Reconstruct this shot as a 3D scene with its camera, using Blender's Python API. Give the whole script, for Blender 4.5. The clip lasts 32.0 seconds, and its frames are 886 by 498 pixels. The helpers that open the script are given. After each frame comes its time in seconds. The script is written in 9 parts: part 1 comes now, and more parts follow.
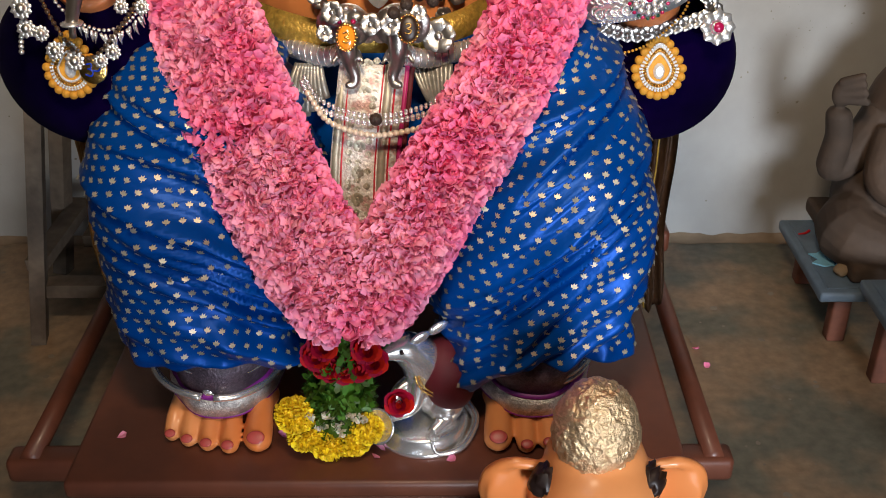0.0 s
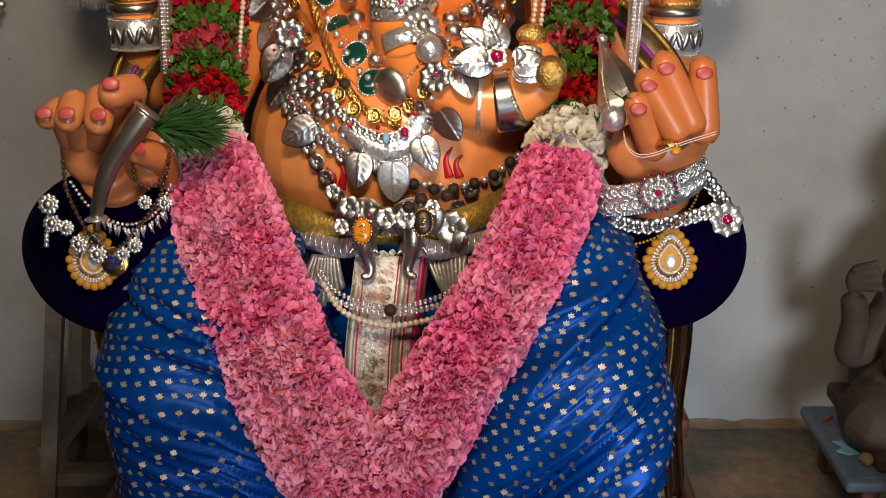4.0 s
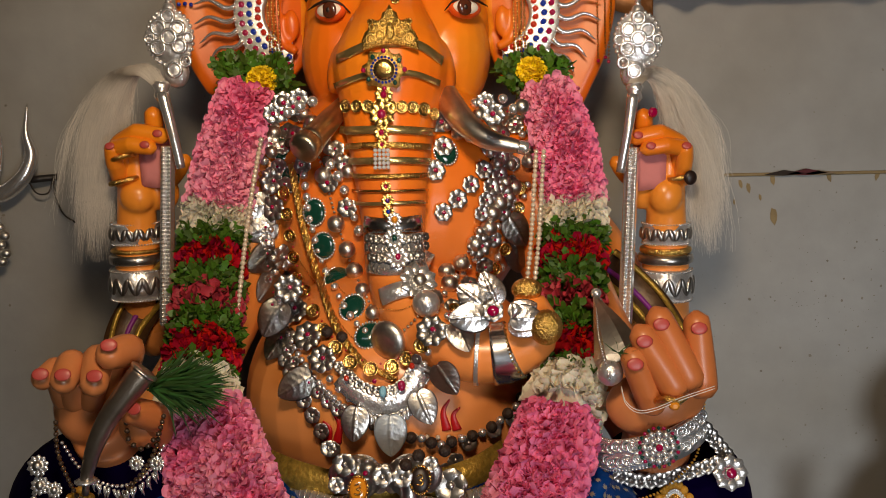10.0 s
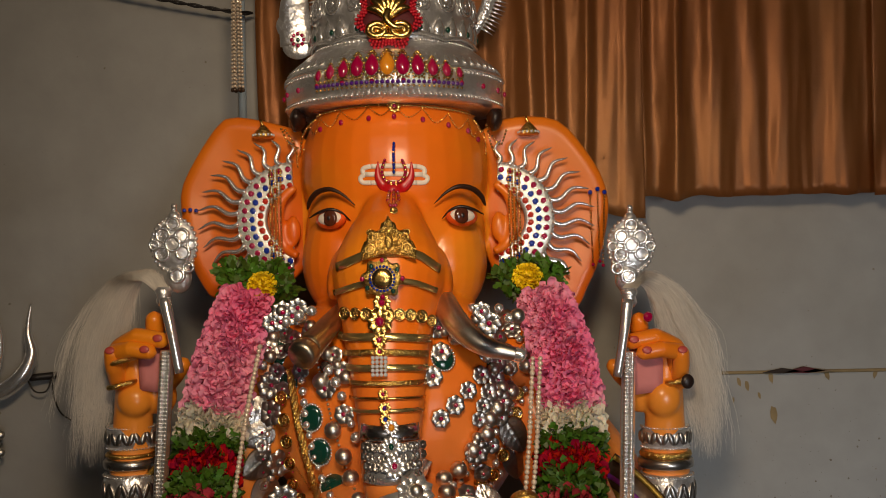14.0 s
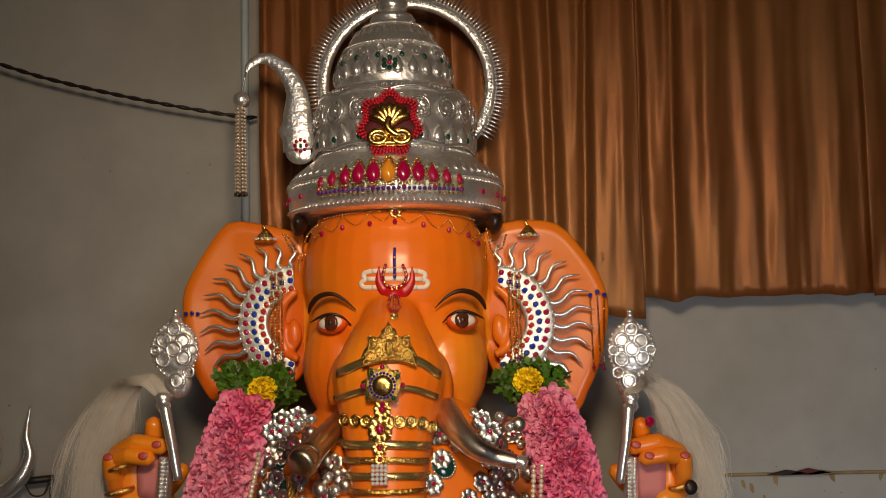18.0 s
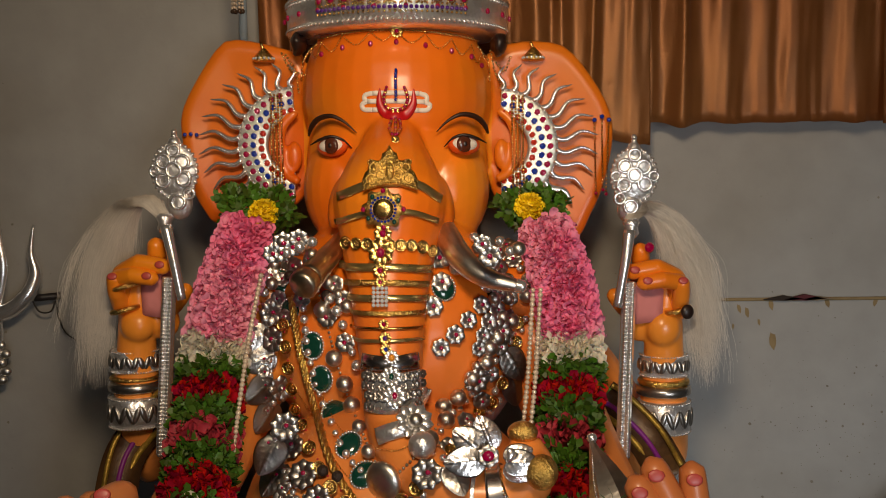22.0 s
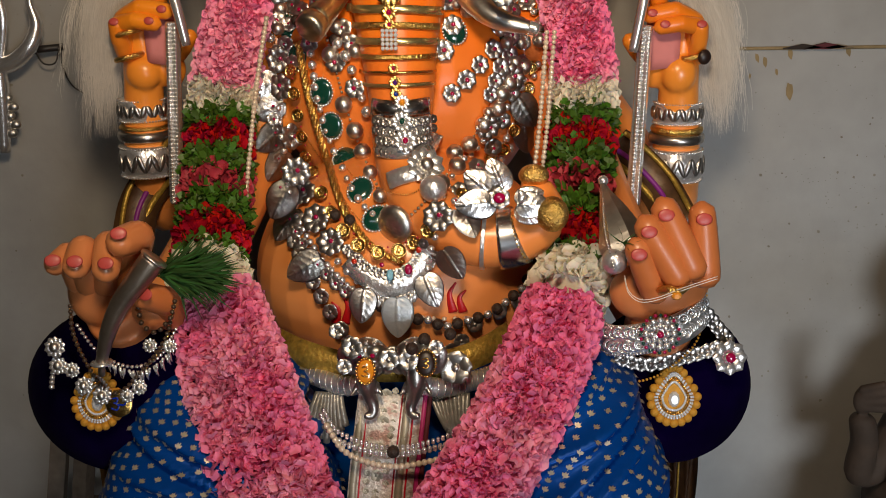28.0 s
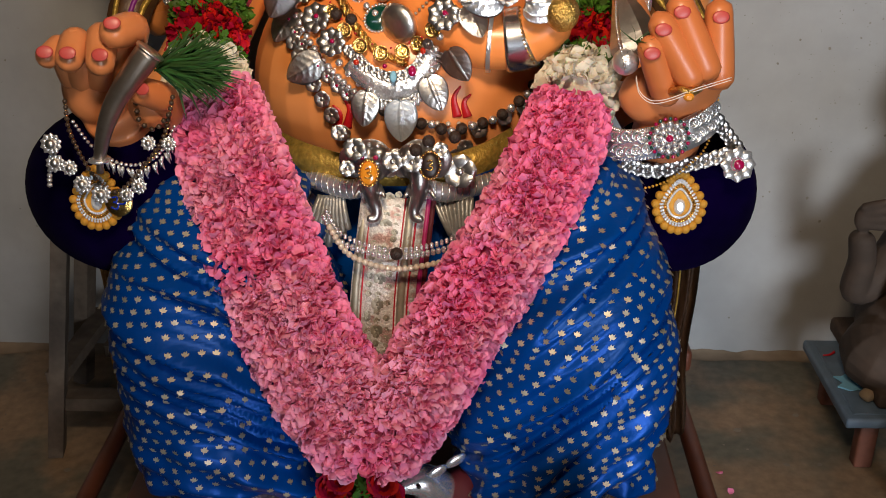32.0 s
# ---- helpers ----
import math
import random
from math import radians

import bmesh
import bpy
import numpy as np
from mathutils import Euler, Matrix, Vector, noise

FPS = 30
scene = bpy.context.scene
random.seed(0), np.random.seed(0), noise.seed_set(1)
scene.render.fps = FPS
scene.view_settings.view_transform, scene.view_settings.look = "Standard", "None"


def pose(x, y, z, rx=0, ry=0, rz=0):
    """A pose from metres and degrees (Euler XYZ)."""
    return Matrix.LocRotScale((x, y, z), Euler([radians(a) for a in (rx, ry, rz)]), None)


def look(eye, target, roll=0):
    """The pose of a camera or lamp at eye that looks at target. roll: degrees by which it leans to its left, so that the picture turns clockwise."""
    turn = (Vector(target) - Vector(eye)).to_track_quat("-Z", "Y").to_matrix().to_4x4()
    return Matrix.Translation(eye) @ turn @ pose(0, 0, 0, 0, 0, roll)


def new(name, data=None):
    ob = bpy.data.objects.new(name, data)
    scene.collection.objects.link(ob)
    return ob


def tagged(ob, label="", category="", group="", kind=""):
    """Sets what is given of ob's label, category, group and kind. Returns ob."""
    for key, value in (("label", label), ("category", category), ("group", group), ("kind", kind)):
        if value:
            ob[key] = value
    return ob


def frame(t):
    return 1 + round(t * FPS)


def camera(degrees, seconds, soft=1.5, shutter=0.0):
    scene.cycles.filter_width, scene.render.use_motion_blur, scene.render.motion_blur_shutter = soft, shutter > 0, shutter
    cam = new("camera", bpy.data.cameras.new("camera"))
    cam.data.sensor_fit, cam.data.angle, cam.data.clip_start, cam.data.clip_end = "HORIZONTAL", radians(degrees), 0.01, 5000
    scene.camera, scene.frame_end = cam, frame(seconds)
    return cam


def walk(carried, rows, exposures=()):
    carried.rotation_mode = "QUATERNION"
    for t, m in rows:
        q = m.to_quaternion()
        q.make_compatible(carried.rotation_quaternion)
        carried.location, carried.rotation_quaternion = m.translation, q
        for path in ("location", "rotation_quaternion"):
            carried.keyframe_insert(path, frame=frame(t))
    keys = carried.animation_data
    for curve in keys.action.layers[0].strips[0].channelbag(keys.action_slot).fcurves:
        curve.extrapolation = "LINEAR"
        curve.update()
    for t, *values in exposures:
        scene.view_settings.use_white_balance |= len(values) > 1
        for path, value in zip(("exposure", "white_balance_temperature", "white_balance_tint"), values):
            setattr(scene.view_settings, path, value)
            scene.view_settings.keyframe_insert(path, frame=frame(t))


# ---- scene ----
cam = camera(46.2, 32.0, soft=0.95)

PATH = [
    (0, (0.066, 0.076, 1.521), (0.056, 1.797, 0.503), -0.4),
    (0.5, (0.069, 0.077, 1.522), (0.056, 1.817, 0.536), -0.4),
    (1, (0.068, 0.08, 1.523), (0.052, 1.843, 0.579), -0.5),
    (1.5, (0.07, 0.08, 1.524), (0.046, 1.872, 0.636), -0.7),
    (2, (0.069, 0.083, 1.526), (0.039, 1.897, 0.684), -0.9),
    (2.5, (0.071, 0.081, 1.528), (0.036, 1.911, 0.72), -0.9),
    (3, (0.071, 0.082, 1.531), (0.033, 1.925, 0.755), -0.9),
    (3.5, (0.073, 0.082, 1.537), (0.029, 1.938, 0.793), -0.8),
    (5.5, (0.078, 0.071, 1.551), (0.028, 1.975, 0.938), -1.0),
    (6, (0.075, 0.07, 1.555), (0.028, 1.984, 0.976), -1.1),
    (6.5, (0.081, 0.069, 1.566), (0.031, 1.991, 1.015), -1.1),
    (7, (0.082, 0.075, 1.564), (0.031, 2.006, 1.047), -1.2),
    (7.5, (0.079, 0.075, 1.567), (0.029, 2.016, 1.085), -1.3),
    (8, (0.079, 0.08, 1.577), (0.034, 2.028, 1.126), -1.2),
    (8.5, (0.08, 0.081, 1.58), (0.035, 2.038, 1.168), -1.3),
    (9, (0.078, 0.087, 1.591), (0.038, 2.049, 1.209), -1.2),
    (9.5, (0.074, 0.092, 1.59), (0.037, 2.062, 1.248), -1.2),
    (10, (0.075, 0.098, 1.595), (0.041, 2.075, 1.291), -1.2),
    (10.5, (0.075, 0.094, 1.604), (0.039, 2.076, 1.339), -1.2),
    (11, (0.076, 0.09, 1.615), (0.038, 2.077, 1.389), -1.2),
    (11.5, (0.081, 0.09, 1.622), (0.043, 2.081, 1.439), -1.3),
    (12, (0.077, 0.089, 1.631), (0.04, 2.084, 1.49), -1.4),
    (12.5, (0.078, 0.09, 1.638), (0.041, 2.087, 1.538), -1.3),
    (13, (0.078, 0.086, 1.651), (0.042, 2.085, 1.587), -1.3),
    (13.5, (0.078, 0.088, 1.654), (0.045, 2.088, 1.637), -1.2),
    (14, (0.084, 0.088, 1.657), (0.054, 2.087, 1.685), -1.2),
    (14.5, (0.088, 0.086, 1.668), (0.055, 2.085, 1.735), -1.2),
    (15, (0.083, 0.087, 1.671), (0.059, 2.084, 1.785), -1.3),
    (15.5, (0.089, 0.084, 1.686), (0.061, 2.078, 1.837), -1.3),
    (17.5, (0.094, 0.073, 1.697), (0.065, 2.06, 1.92), -1.4),
    (18, (0.089, 0.076, 1.697), (0.058, 2.066, 1.887), -1.3),
    (18.5, (0.088, 0.077, 1.694), (0.05, 2.071, 1.846), -1.2),
    (19, (0.081, 0.07, 1.704), (0.045, 2.067, 1.807), -1.0),
    (19.5, (0.088, 0.081, 1.699), (0.048, 2.08, 1.758), -1.1),
    (20, (0.091, 0.087, 1.701), (0.051, 2.087, 1.708), -1.0),
    (20.5, (0.088, 0.093, 1.701), (0.052, 2.092, 1.663), -0.9),
    (21, (0.09, 0.096, 1.708), (0.051, 2.094, 1.622), -0.8),
    (21.5, (0.09, 0.096, 1.702), (0.053, 2.092, 1.586), -0.7),
    (22, (0.092, 0.096, 1.701), (0.049, 2.09, 1.55), -0.7),
    (22.5, (0.093, 0.092, 1.696), (0.043, 2.082, 1.511), -0.6),
    (23, (0.089, 0.098, 1.692), (0.038, 2.085, 1.476), -0.7),
    (23.5, (0.084, 0.093, 1.688), (0.031, 2.078, 1.448), -0.6),
    (24, (0.089, 0.094, 1.686), (0.034, 2.074, 1.407), -0.6),
    (24.5, (0.089, 0.097, 1.678), (0.034, 2.072, 1.367), -0.6),
    (25, (0.089, 0.096, 1.68), (0.03, 2.064, 1.324), -0.7),
    (25.5, (0.094, 0.101, 1.679), (0.03, 2.059, 1.278), -0.6),
    (27.5, (0.098, 0.106, 1.66), (0.022, 2.026, 1.105), -0.9),
    (28, (0.09, 0.107, 1.654), (0.023, 2.019, 1.07), -1.0),
    (28.5, (0.096, 0.102, 1.65), (0.023, 2.006, 1.042), -1.0),
    (29, (0.095, 0.1, 1.646), (0.022, 1.995, 1.012), -1.1),
    (29.5, (0.091, 0.095, 1.634), (0.019, 1.986, 0.987), -1.2),
    (30, (0.093, 0.103, 1.639), (0.018, 1.98, 0.953), -1.0),
    (30.5, (0.088, 0.109, 1.629), (0.017, 1.97, 0.902), -0.8),
    (31, (0.083, 0.116, 1.621), (0.018, 1.956, 0.84), -0.5),
    (31.5, (0.081, 0.12, 1.612), (0.019, 1.935, 0.774), -0.2),
    (32, (0.071, 0.115, 1.588), (0.017, 1.914, 0.716), -0.3),
]
walk(cam, [(t, look(eye, target, roll)) for t, eye, target, roll in PATH],
     [(0, 0.20, 6200, 11), (3, -0.24, 6200, 12), (6, -0.50, 6450, 10), (9, -0.76, 6650, 10), (13, -1.32, 6700, 10), (18, -1.18, 6700, 10), (25, -1.24, 6650, 10), (28, -0.76, 6450, 10), (32, -0.32, 6200, 12)])

# ---- light ----
world = bpy.data.worlds.new("world")
scene.world = world
world.use_nodes = True
bg = world.node_tree.nodes["Background"]
bg.inputs[0].default_value = (0.80, 0.85, 1.0, 1)
bg.inputs[1].default_value = 0.03


def lamp(name, at, target, w, h, power, colour):
    """An area lamp of w by h metres."""
    d = bpy.data.lights.new(name, "AREA")
    d.shape, d.size, d.size_y, d.energy, d.color = "RECTANGLE", w, h, power, colour
    ob = new(name, d)
    ob.matrix_world = look(at, target)
    return ob


lamp("room_light", (0.06, 0.42, 2.28), (-0.05, 2.20, 1.75), 0.32, 0.24, 21, (1.0, 0.75, 0.49)).data.spread = radians(114)
# unseen cool fill, added to soften shadows and brighten the crown
lamp("cool_fill", (-0.9, -1.0, 3.2), (0.0, 2.2, 1.6), 1.2, 0.25, 5.5, (0.78, 0.89, 1.0))
# unseen, added for cool daylight low down; narrow beam brightens the right wall
lamp("low_daylight", (1.6, -3.1, 0.95), (1.10, 2.5, 0.10), 1.3, 1.5, 29, (0.92, 0.96, 1.0)).data.spread = radians(58)


# ---- materials ----
def mat(name, colour, rough=0.5, metal=0.0, vary=0.12, scale=30.0, bump=0.15, bump_scale=None, hue=0.0, island=0.0, coat=0.0, sheen=0.0,
        trans=0.0, second=None, spread=(0.45, 0.6), spec=None, subs=0.0, deep=0.004):
    """A surface with colour varied at two scales and a fine relief."""
    m = bpy.data.materials.new(name)
    m.use_nodes = True
    nt = m.node_tree
    n, l = nt.nodes, nt.links
    b = n["Principled BSDF"]
    tc = n.new("ShaderNodeTexCoord")
    big = n.new("ShaderNodeTexNoise")
    big.inputs["Scale"].default_value, big.inputs["Detail"].default_value = scale * 0.12, 4
    fine = n.new("ShaderNodeTexNoise")
    fine.inputs["Scale"].default_value, fine.inputs["Detail"].default_value = scale, 5
    for t in (big, fine):
        l.new(tc.outputs["Object"], t.inputs["Vector"])
    mix = n.new("ShaderNodeMix")
    mix.data_type = "RGBA"
    mix.inputs["A"].default_value = (*colour, 1)
    mix.inputs["B"].default_value = (*(second or [c * 0.6 for c in colour]), 1)
    ramp = n.new("ShaderNodeMapRange")
    ramp.inputs["From Min"].default_value, ramp.inputs["From Max"].default_value = spread
    l.new(big.outputs["Fac"], ramp.inputs["Value"])
    mul = n.new("ShaderNodeMath")
    mul.operation = "MULTIPLY"
    mul.inputs[1].default_value = 1.0 if second else min(1, vary * 3)
    l.new(ramp.outputs[0], mul.inputs[0])
    l.new(mul.outputs[0], mix.inputs["Factor"])
    hsv = n.new("ShaderNodeHueSaturation")
    l.new(mix.outputs["Result"], hsv.inputs["Color"])
    val = n.new("ShaderNodeMapRange")
    val.inputs["To Min"].default_value, val.inputs["To Max"].default_value = 1 - vary * 2, 1 + vary * 2
    l.new(fine.outputs["Fac"], val.inputs["Value"])
    last = val.outputs[0]
    if island or hue:
        geo = n.new("ShaderNodeNewGeometry")
        isl = n.new("ShaderNodeMapRange")
        isl.inputs["To Min"].default_value, isl.inputs["To Max"].default_value = 1 - island, 1 + island
        l.new(geo.outputs["Random Per Island"], isl.inputs["Value"])
        m2 = n.new("ShaderNodeMath")
        m2.operation = "MULTIPLY"
        l.new(last, m2.inputs[0])
        l.new(isl.outputs[0], m2.inputs[1])
        last = m2.outputs[0]
        hh = n.new("ShaderNodeMapRange")
        hh.inputs["To Min"].default_value, hh.inputs["To Max"].default_value = 0.5 - hue, 0.5 + hue
        l.new(geo.outputs["Random Per Island"], hh.inputs["Value"])
        l.new(hh.outputs[0], hsv.inputs["Hue"])
    l.new(last, hsv.inputs["Value"])
    l.new(hsv.outputs[0], b.inputs["Base Color"])
    b.inputs["Roughness"].default_value, b.inputs["Metallic"].default_value = rough, metal
    rr = n.new("ShaderNodeMapRange")
    rr.inputs["To Min"].default_value, rr.inputs["To Max"].default_value = max(0.02, rough - 0.1), min(1, rough + 0.1)
    l.new(big.outputs["Fac"], rr.inputs["Value"])
    l.new(rr.outputs[0], b.inputs["Roughness"])
    if spec is not None:
        b.inputs["Specular IOR Level"].default_value = spec
    b.inputs["Coat Weight"].default_value = coat
    b.inputs["Coat Roughness"].default_value = 0.12
    b.inputs["Sheen Weight"].default_value = sheen
    b.inputs["Transmission Weight"].default_value = trans
    if subs:
        b.inputs["Subsurface Weight"].default_value = subs
        b.inputs["Subsurface Radius"].default_value = (0.01, 0.005, 0.003)
    if bump:
        bn = n.new("ShaderNodeBump")
        bn.inputs["Strength"].default_value, bn.inputs["Distance"].default_value = bump, deep
        if bump_scale:
            f2 = n.new("ShaderNodeTexNoise")
            f2.inputs["Scale"].default_value, f2.inputs["Detail"].default_value = bump_scale, 4
            l.new(tc.outputs["Object"], f2.inputs["Vector"])
            l.new(f2.outputs["Fac"], bn.inputs["Height"])
        else:
            l.new(fine.outputs["Fac"], bn.inputs["Height"])
        l.new(bn.outputs[0], b.inputs["Normal"])
    return m


def thin(m, amount):
    """Lets some light through a petal, a leaf or a hair."""
    nt = m.node_tree
    n, l = nt.nodes, nt.links
    b, out = n["Principled BSDF"], n["Material Output"]
    tr = n.new("ShaderNodeBsdfTranslucent")
    l.new(b.inputs["Base Color"].links[0].from_socket, tr.inputs["Color"])
    mix = n.new("ShaderNodeMixShader")
    mix.inputs[0].default_value = amount
    l.new(b.outputs[0], mix.inputs[1])
    l.new(tr.outputs[0], mix.inputs[2])
    l.new(mix.outputs[0], out.inputs["Surface"])
    return m


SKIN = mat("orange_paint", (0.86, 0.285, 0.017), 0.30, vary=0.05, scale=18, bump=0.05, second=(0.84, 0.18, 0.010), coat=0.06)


def fade_colour(m, low, z0, z1):
    """Mixes a second colour over the lower part, fading in from height z0 down to z1."""
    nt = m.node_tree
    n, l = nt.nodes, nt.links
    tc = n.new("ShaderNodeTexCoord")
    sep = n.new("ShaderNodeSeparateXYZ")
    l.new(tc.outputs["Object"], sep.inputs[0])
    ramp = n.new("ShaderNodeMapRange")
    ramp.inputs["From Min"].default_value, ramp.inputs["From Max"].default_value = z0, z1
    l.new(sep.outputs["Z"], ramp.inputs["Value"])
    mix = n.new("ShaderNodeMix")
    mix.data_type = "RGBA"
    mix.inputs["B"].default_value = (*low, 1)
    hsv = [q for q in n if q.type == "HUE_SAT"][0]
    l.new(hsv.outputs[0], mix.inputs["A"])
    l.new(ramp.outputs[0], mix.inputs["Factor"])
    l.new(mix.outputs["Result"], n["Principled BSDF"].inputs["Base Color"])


# lower skin goes peach: the cooler light down there is put into the colour
fade_colour(SKIN, (0.80, 0.305, 0.10), 1.50, 0.95)
FOOT_SKIN = mat("peach_skin", (0.78, 0.30, 0.10), 0.32, vary=0.05, scale=22, bump=0.08, second=(0.74, 0.22, 0.055), coat=0.1)
NAIL = mat("pink_nail_paint", (0.46, 0.065, 0.055), 0.4, vary=0.05, bump=0)
HORN = mat("tarnished_horn_metal", (0.34, 0.29, 0.24), 0.34, 0.9, vary=0.2, scale=40, bump=0.15)
WHITE_PAINT = mat("white_paint", (0.85, 0.78, 0.70), 0.5, vary=0.02, bump=0)
BLACK_PAINT = mat("black_paint", (0.02, 0.01, 0.008), 0.4, vary=0.02, bump=0)
IRIS = mat("brown_iris", (0.09, 0.025, 0.012), 0.12, vary=0.05, bump=0, coat=0.6)
RED_PAINT = mat("red_paint", (0.50, 0.008, 0.012), 0.35, vary=0.05, bump=0)
EAR_SKIN = mat("deep_orange_paint", (0.80, 0.20, 0.012), 0.34, vary=0.06, scale=14, bump=0.05, second=(0.74, 0.13, 0.008), coat=0.05)
BROW = mat("dark_brown_paint", (0.035, 0.012, 0.006), 0.5, vary=0.2, scale=200, bump=0.1)
ORANGE_LINE = mat("red_orange_line", (0.80, 0.10, 0.012), 0.4, vary=0.05, bump=0)
SILVER = mat("silver", (0.88, 0.88, 0.89), 0.24, 0.84, vary=0.08, scale=60, bump=0.10, bump_scale=120)
EMBOSSED = mat("embossed_silver", (0.90, 0.90, 0.92), 0.29, 0.84, vary=0.1, scale=50, bump=0.40, bump_scale=90, deep=0.007)
FOIL_SILVER = mat("pale_silver_foil", (0.66, 0.64, 0.62), 0.36, 0.7, vary=0.08, scale=60, bump=0.2, bump_scale=150)
JEWEL_SILVER = mat("worn_jewel_silver", (0.45, 0.43, 0.41), 0.30, 0.96, vary=0.15, scale=60, bump=0.12, bump_scale=150)
HAND_SKIN = mat("brown_peach_skin", (0.60, 0.22, 0.080), 0.36, vary=0.06, scale=22, bump=0.06, second=(0.56, 0.17, 0.050), coat=0.05)
LEAF_SILVER = mat("polished_leaf_silver", (0.80, 0.80, 0.82), 0.22, 1.0, vary=0.06, scale=30, bump=0.03)
# pale blue tone puts a sky reflection into the colour of one leaf
LEAF_SKY = mat("sky_tinted_leaf_silver", (0.80, 0.88, 0.96), 0.34, 0.6, vary=0.05, scale=30, bump=0.03)
LEAF_GREY = mat("tarnished_leaf_silver", (0.64, 0.62, 0.60), 0.30, 1.0, vary=0.12, scale=30, bump=0.04)
DULL_SILVER = mat("dull_silver", (0.74, 0.71, 0.66), 0.36, 1.0, vary=0.15, scale=60, bump=0.2)
GOLD = mat("gold", (0.86, 0.56, 0.17), 0.25, 1.0, vary=0.12, scale=60, bump=0.3, bump_scale=150)
FILIGREE = mat("gold_filigree", (0.85, 0.55, 0.15), 0.3, 1.0, vary=0.2, scale=90, bump=1.0, bump_scale=240)
BRASS = mat("polished_brass", (0.80, 0.62, 0.26), 0.28, 0.9, vary=0.12, scale=40, bump=0.05)
RUBY = mat("ruby_stone", (0.34, 0.002, 0.055), 0.06, vary=0.05, bump=0, coat=1.0)
EMERALD = mat("dark_green_stone", (0.006, 0.05, 0.034), 0.08, vary=0.1, bump=0, coat=0.8)
SAPPHIRE = mat("blue_stone", (0.006, 0.03, 0.36), 0.06, vary=0.05, bump=0, coat=1.0)
RED_STONE = mat("orange_red_stone", (0.5, 0.025, 0.008), 0.08, vary=0.05, bump=0, coat=1.0)
VIOLET_STONE = mat("violet_stone", (0.07, 0.012, 0.20), 0.08, vary=0.05, bump=0, coat=1.0)
AMBER = mat("amber_stone", (0.75, 0.28, 0.02), 0.08, vary=0.05, bump=0, coat=1.0)
CRYSTAL = mat("clear_stone", (0.86, 0.90, 0.95), 0.04, 0.35, vary=0.1, bump=0, coat=1.0)
PEARL = mat("pearl", (0.72, 0.60, 0.47), 0.2, 0.25, vary=0.06, bump=0, coat=0.5)
RUDRAKSHA = mat("dark_seed", (0.035, 0.018, 0.012), 0.6, vary=0.2, scale=200, bump=0.8)
DARK_BEAD = mat("dark_brown_bead", (0.05, 0.03, 0.018), 0.3, vary=0.1, bump=0)
VELVET = mat("purple_velvet", (0.0030, 0.0006, 0.020), 1.0, vary=0.25, scale=25, bump=0.1, sheen=0.01, second=(0.0015, 0.0004, 0.010), spec=0.0)
PINK = thin(mat("pink_petal", (0.94, 0.245, 0.46), 0.6, vary=0.06, scale=60, bump=0, island=0.09, hue=0.007, second=(0.96, 0.41, 0.57), spec=0.08), 0.2)
CREAM = thin(mat("white_petal", (0.88, 0.83, 0.70), 0.6, vary=0.05, scale=60, bump=0, island=0.12, spec=0.2, subs=0.15), 0.25)
GREEN = thin(mat("green_leaf", (0.075, 0.17, 0.014), 0.5, vary=0.15, scale=60, bump=0, island=0.45, hue=0.02), 0.25)
GRASS = mat("dark_grass_blade", (0.03, 0.085, 0.018), 0.5, vary=0.15, scale=60, bump=0, island=0.45, hue=0.02)
ROSE = thin(mat("red_rose_petal", (0.46, 0.006, 0.022), 0.6, vary=0.1, scale=60, bump=0, island=0.3, hue=0.01, spec=0.12), 0.2)
MARIGOLD = mat("yellow_petal", (0.93, 0.68, 0.010), 0.6, vary=0.1, scale=60, bump=0, island=0.2, hue=0.01)
DARKPINK = mat("red_pink_petal", (0.42, 0.03, 0.05), 0.6, vary=0.1, scale=60, bump=0, island=0.3)
WOOL = thin(mat("white_hair", (0.80, 0.76, 0.70), 0.8, vary=0.05, scale=60, bump=0, island=0.15, spec=0.1), 0.4)
PINK_CLOTH = mat("pink_felt", (0.62, 0.22, 0.22), 0.8, vary=0.06, bump=0.1)
BOARD = mat("brown_paint", (0.135, 0.042, 0.022), 0.42, vary=0.12, scale=30, bump=0.12, second=(0.10, 0.032, 0.018), coat=0.1)
WOOD = mat("grey_weathered_wood", (0.16, 0.12, 0.085), 0.8, vary=0.2, scale=45, bump=0.4, second=(0.085, 0.062, 0.045))
CLAY = mat("dry_brown_clay", (0.062, 0.038, 0.024), 0.78, vary=0.15, scale=40, bump=0.4, second=(0.040, 0.026, 0.017))
TABLE = mat("blue_grey_paint", (0.115, 0.165, 0.22), 0.5, vary=0.15, scale=30, bump=0.1, second=(0.09, 0.13, 0.18))
LIGHT_BLUE = mat("pale_blue_plastic", (0.22, 0.50, 0.66), 0.5, vary=0.05, bump=0)
PIPE = mat("blue_white_plastic", (0.42, 0.52, 0.60), 0.4, vary=0.08, bump=0)
CABLE = mat("black_cable", (0.015, 0.012, 0.012), 0.5, vary=0.1, bump=0)
BROCADE_BROWN = mat("brown_gold_silk", (0.055, 0.026, 0.012), 0.4, 0.15, vary=0.25, scale=80, bump=0.3, second=(0.10, 0.05, 0.018))
ORANGE_CLOTH = mat("ochre_brocade", (0.26, 0.12, 0.022), 0.6, vary=0.2, scale=70, bump=0.3, second=(0.26, 0.12, 0.03))
PURPLE_EDGE = mat("purple_border", (0.20, 0.015, 0.22), 0.5, vary=0.1, bump=0)
GOLD_CLOTH = mat("gold_tissue", (0.46, 0.30, 0.055), 0.42, 0.6, vary=0.3, scale=140, bump=0.5)
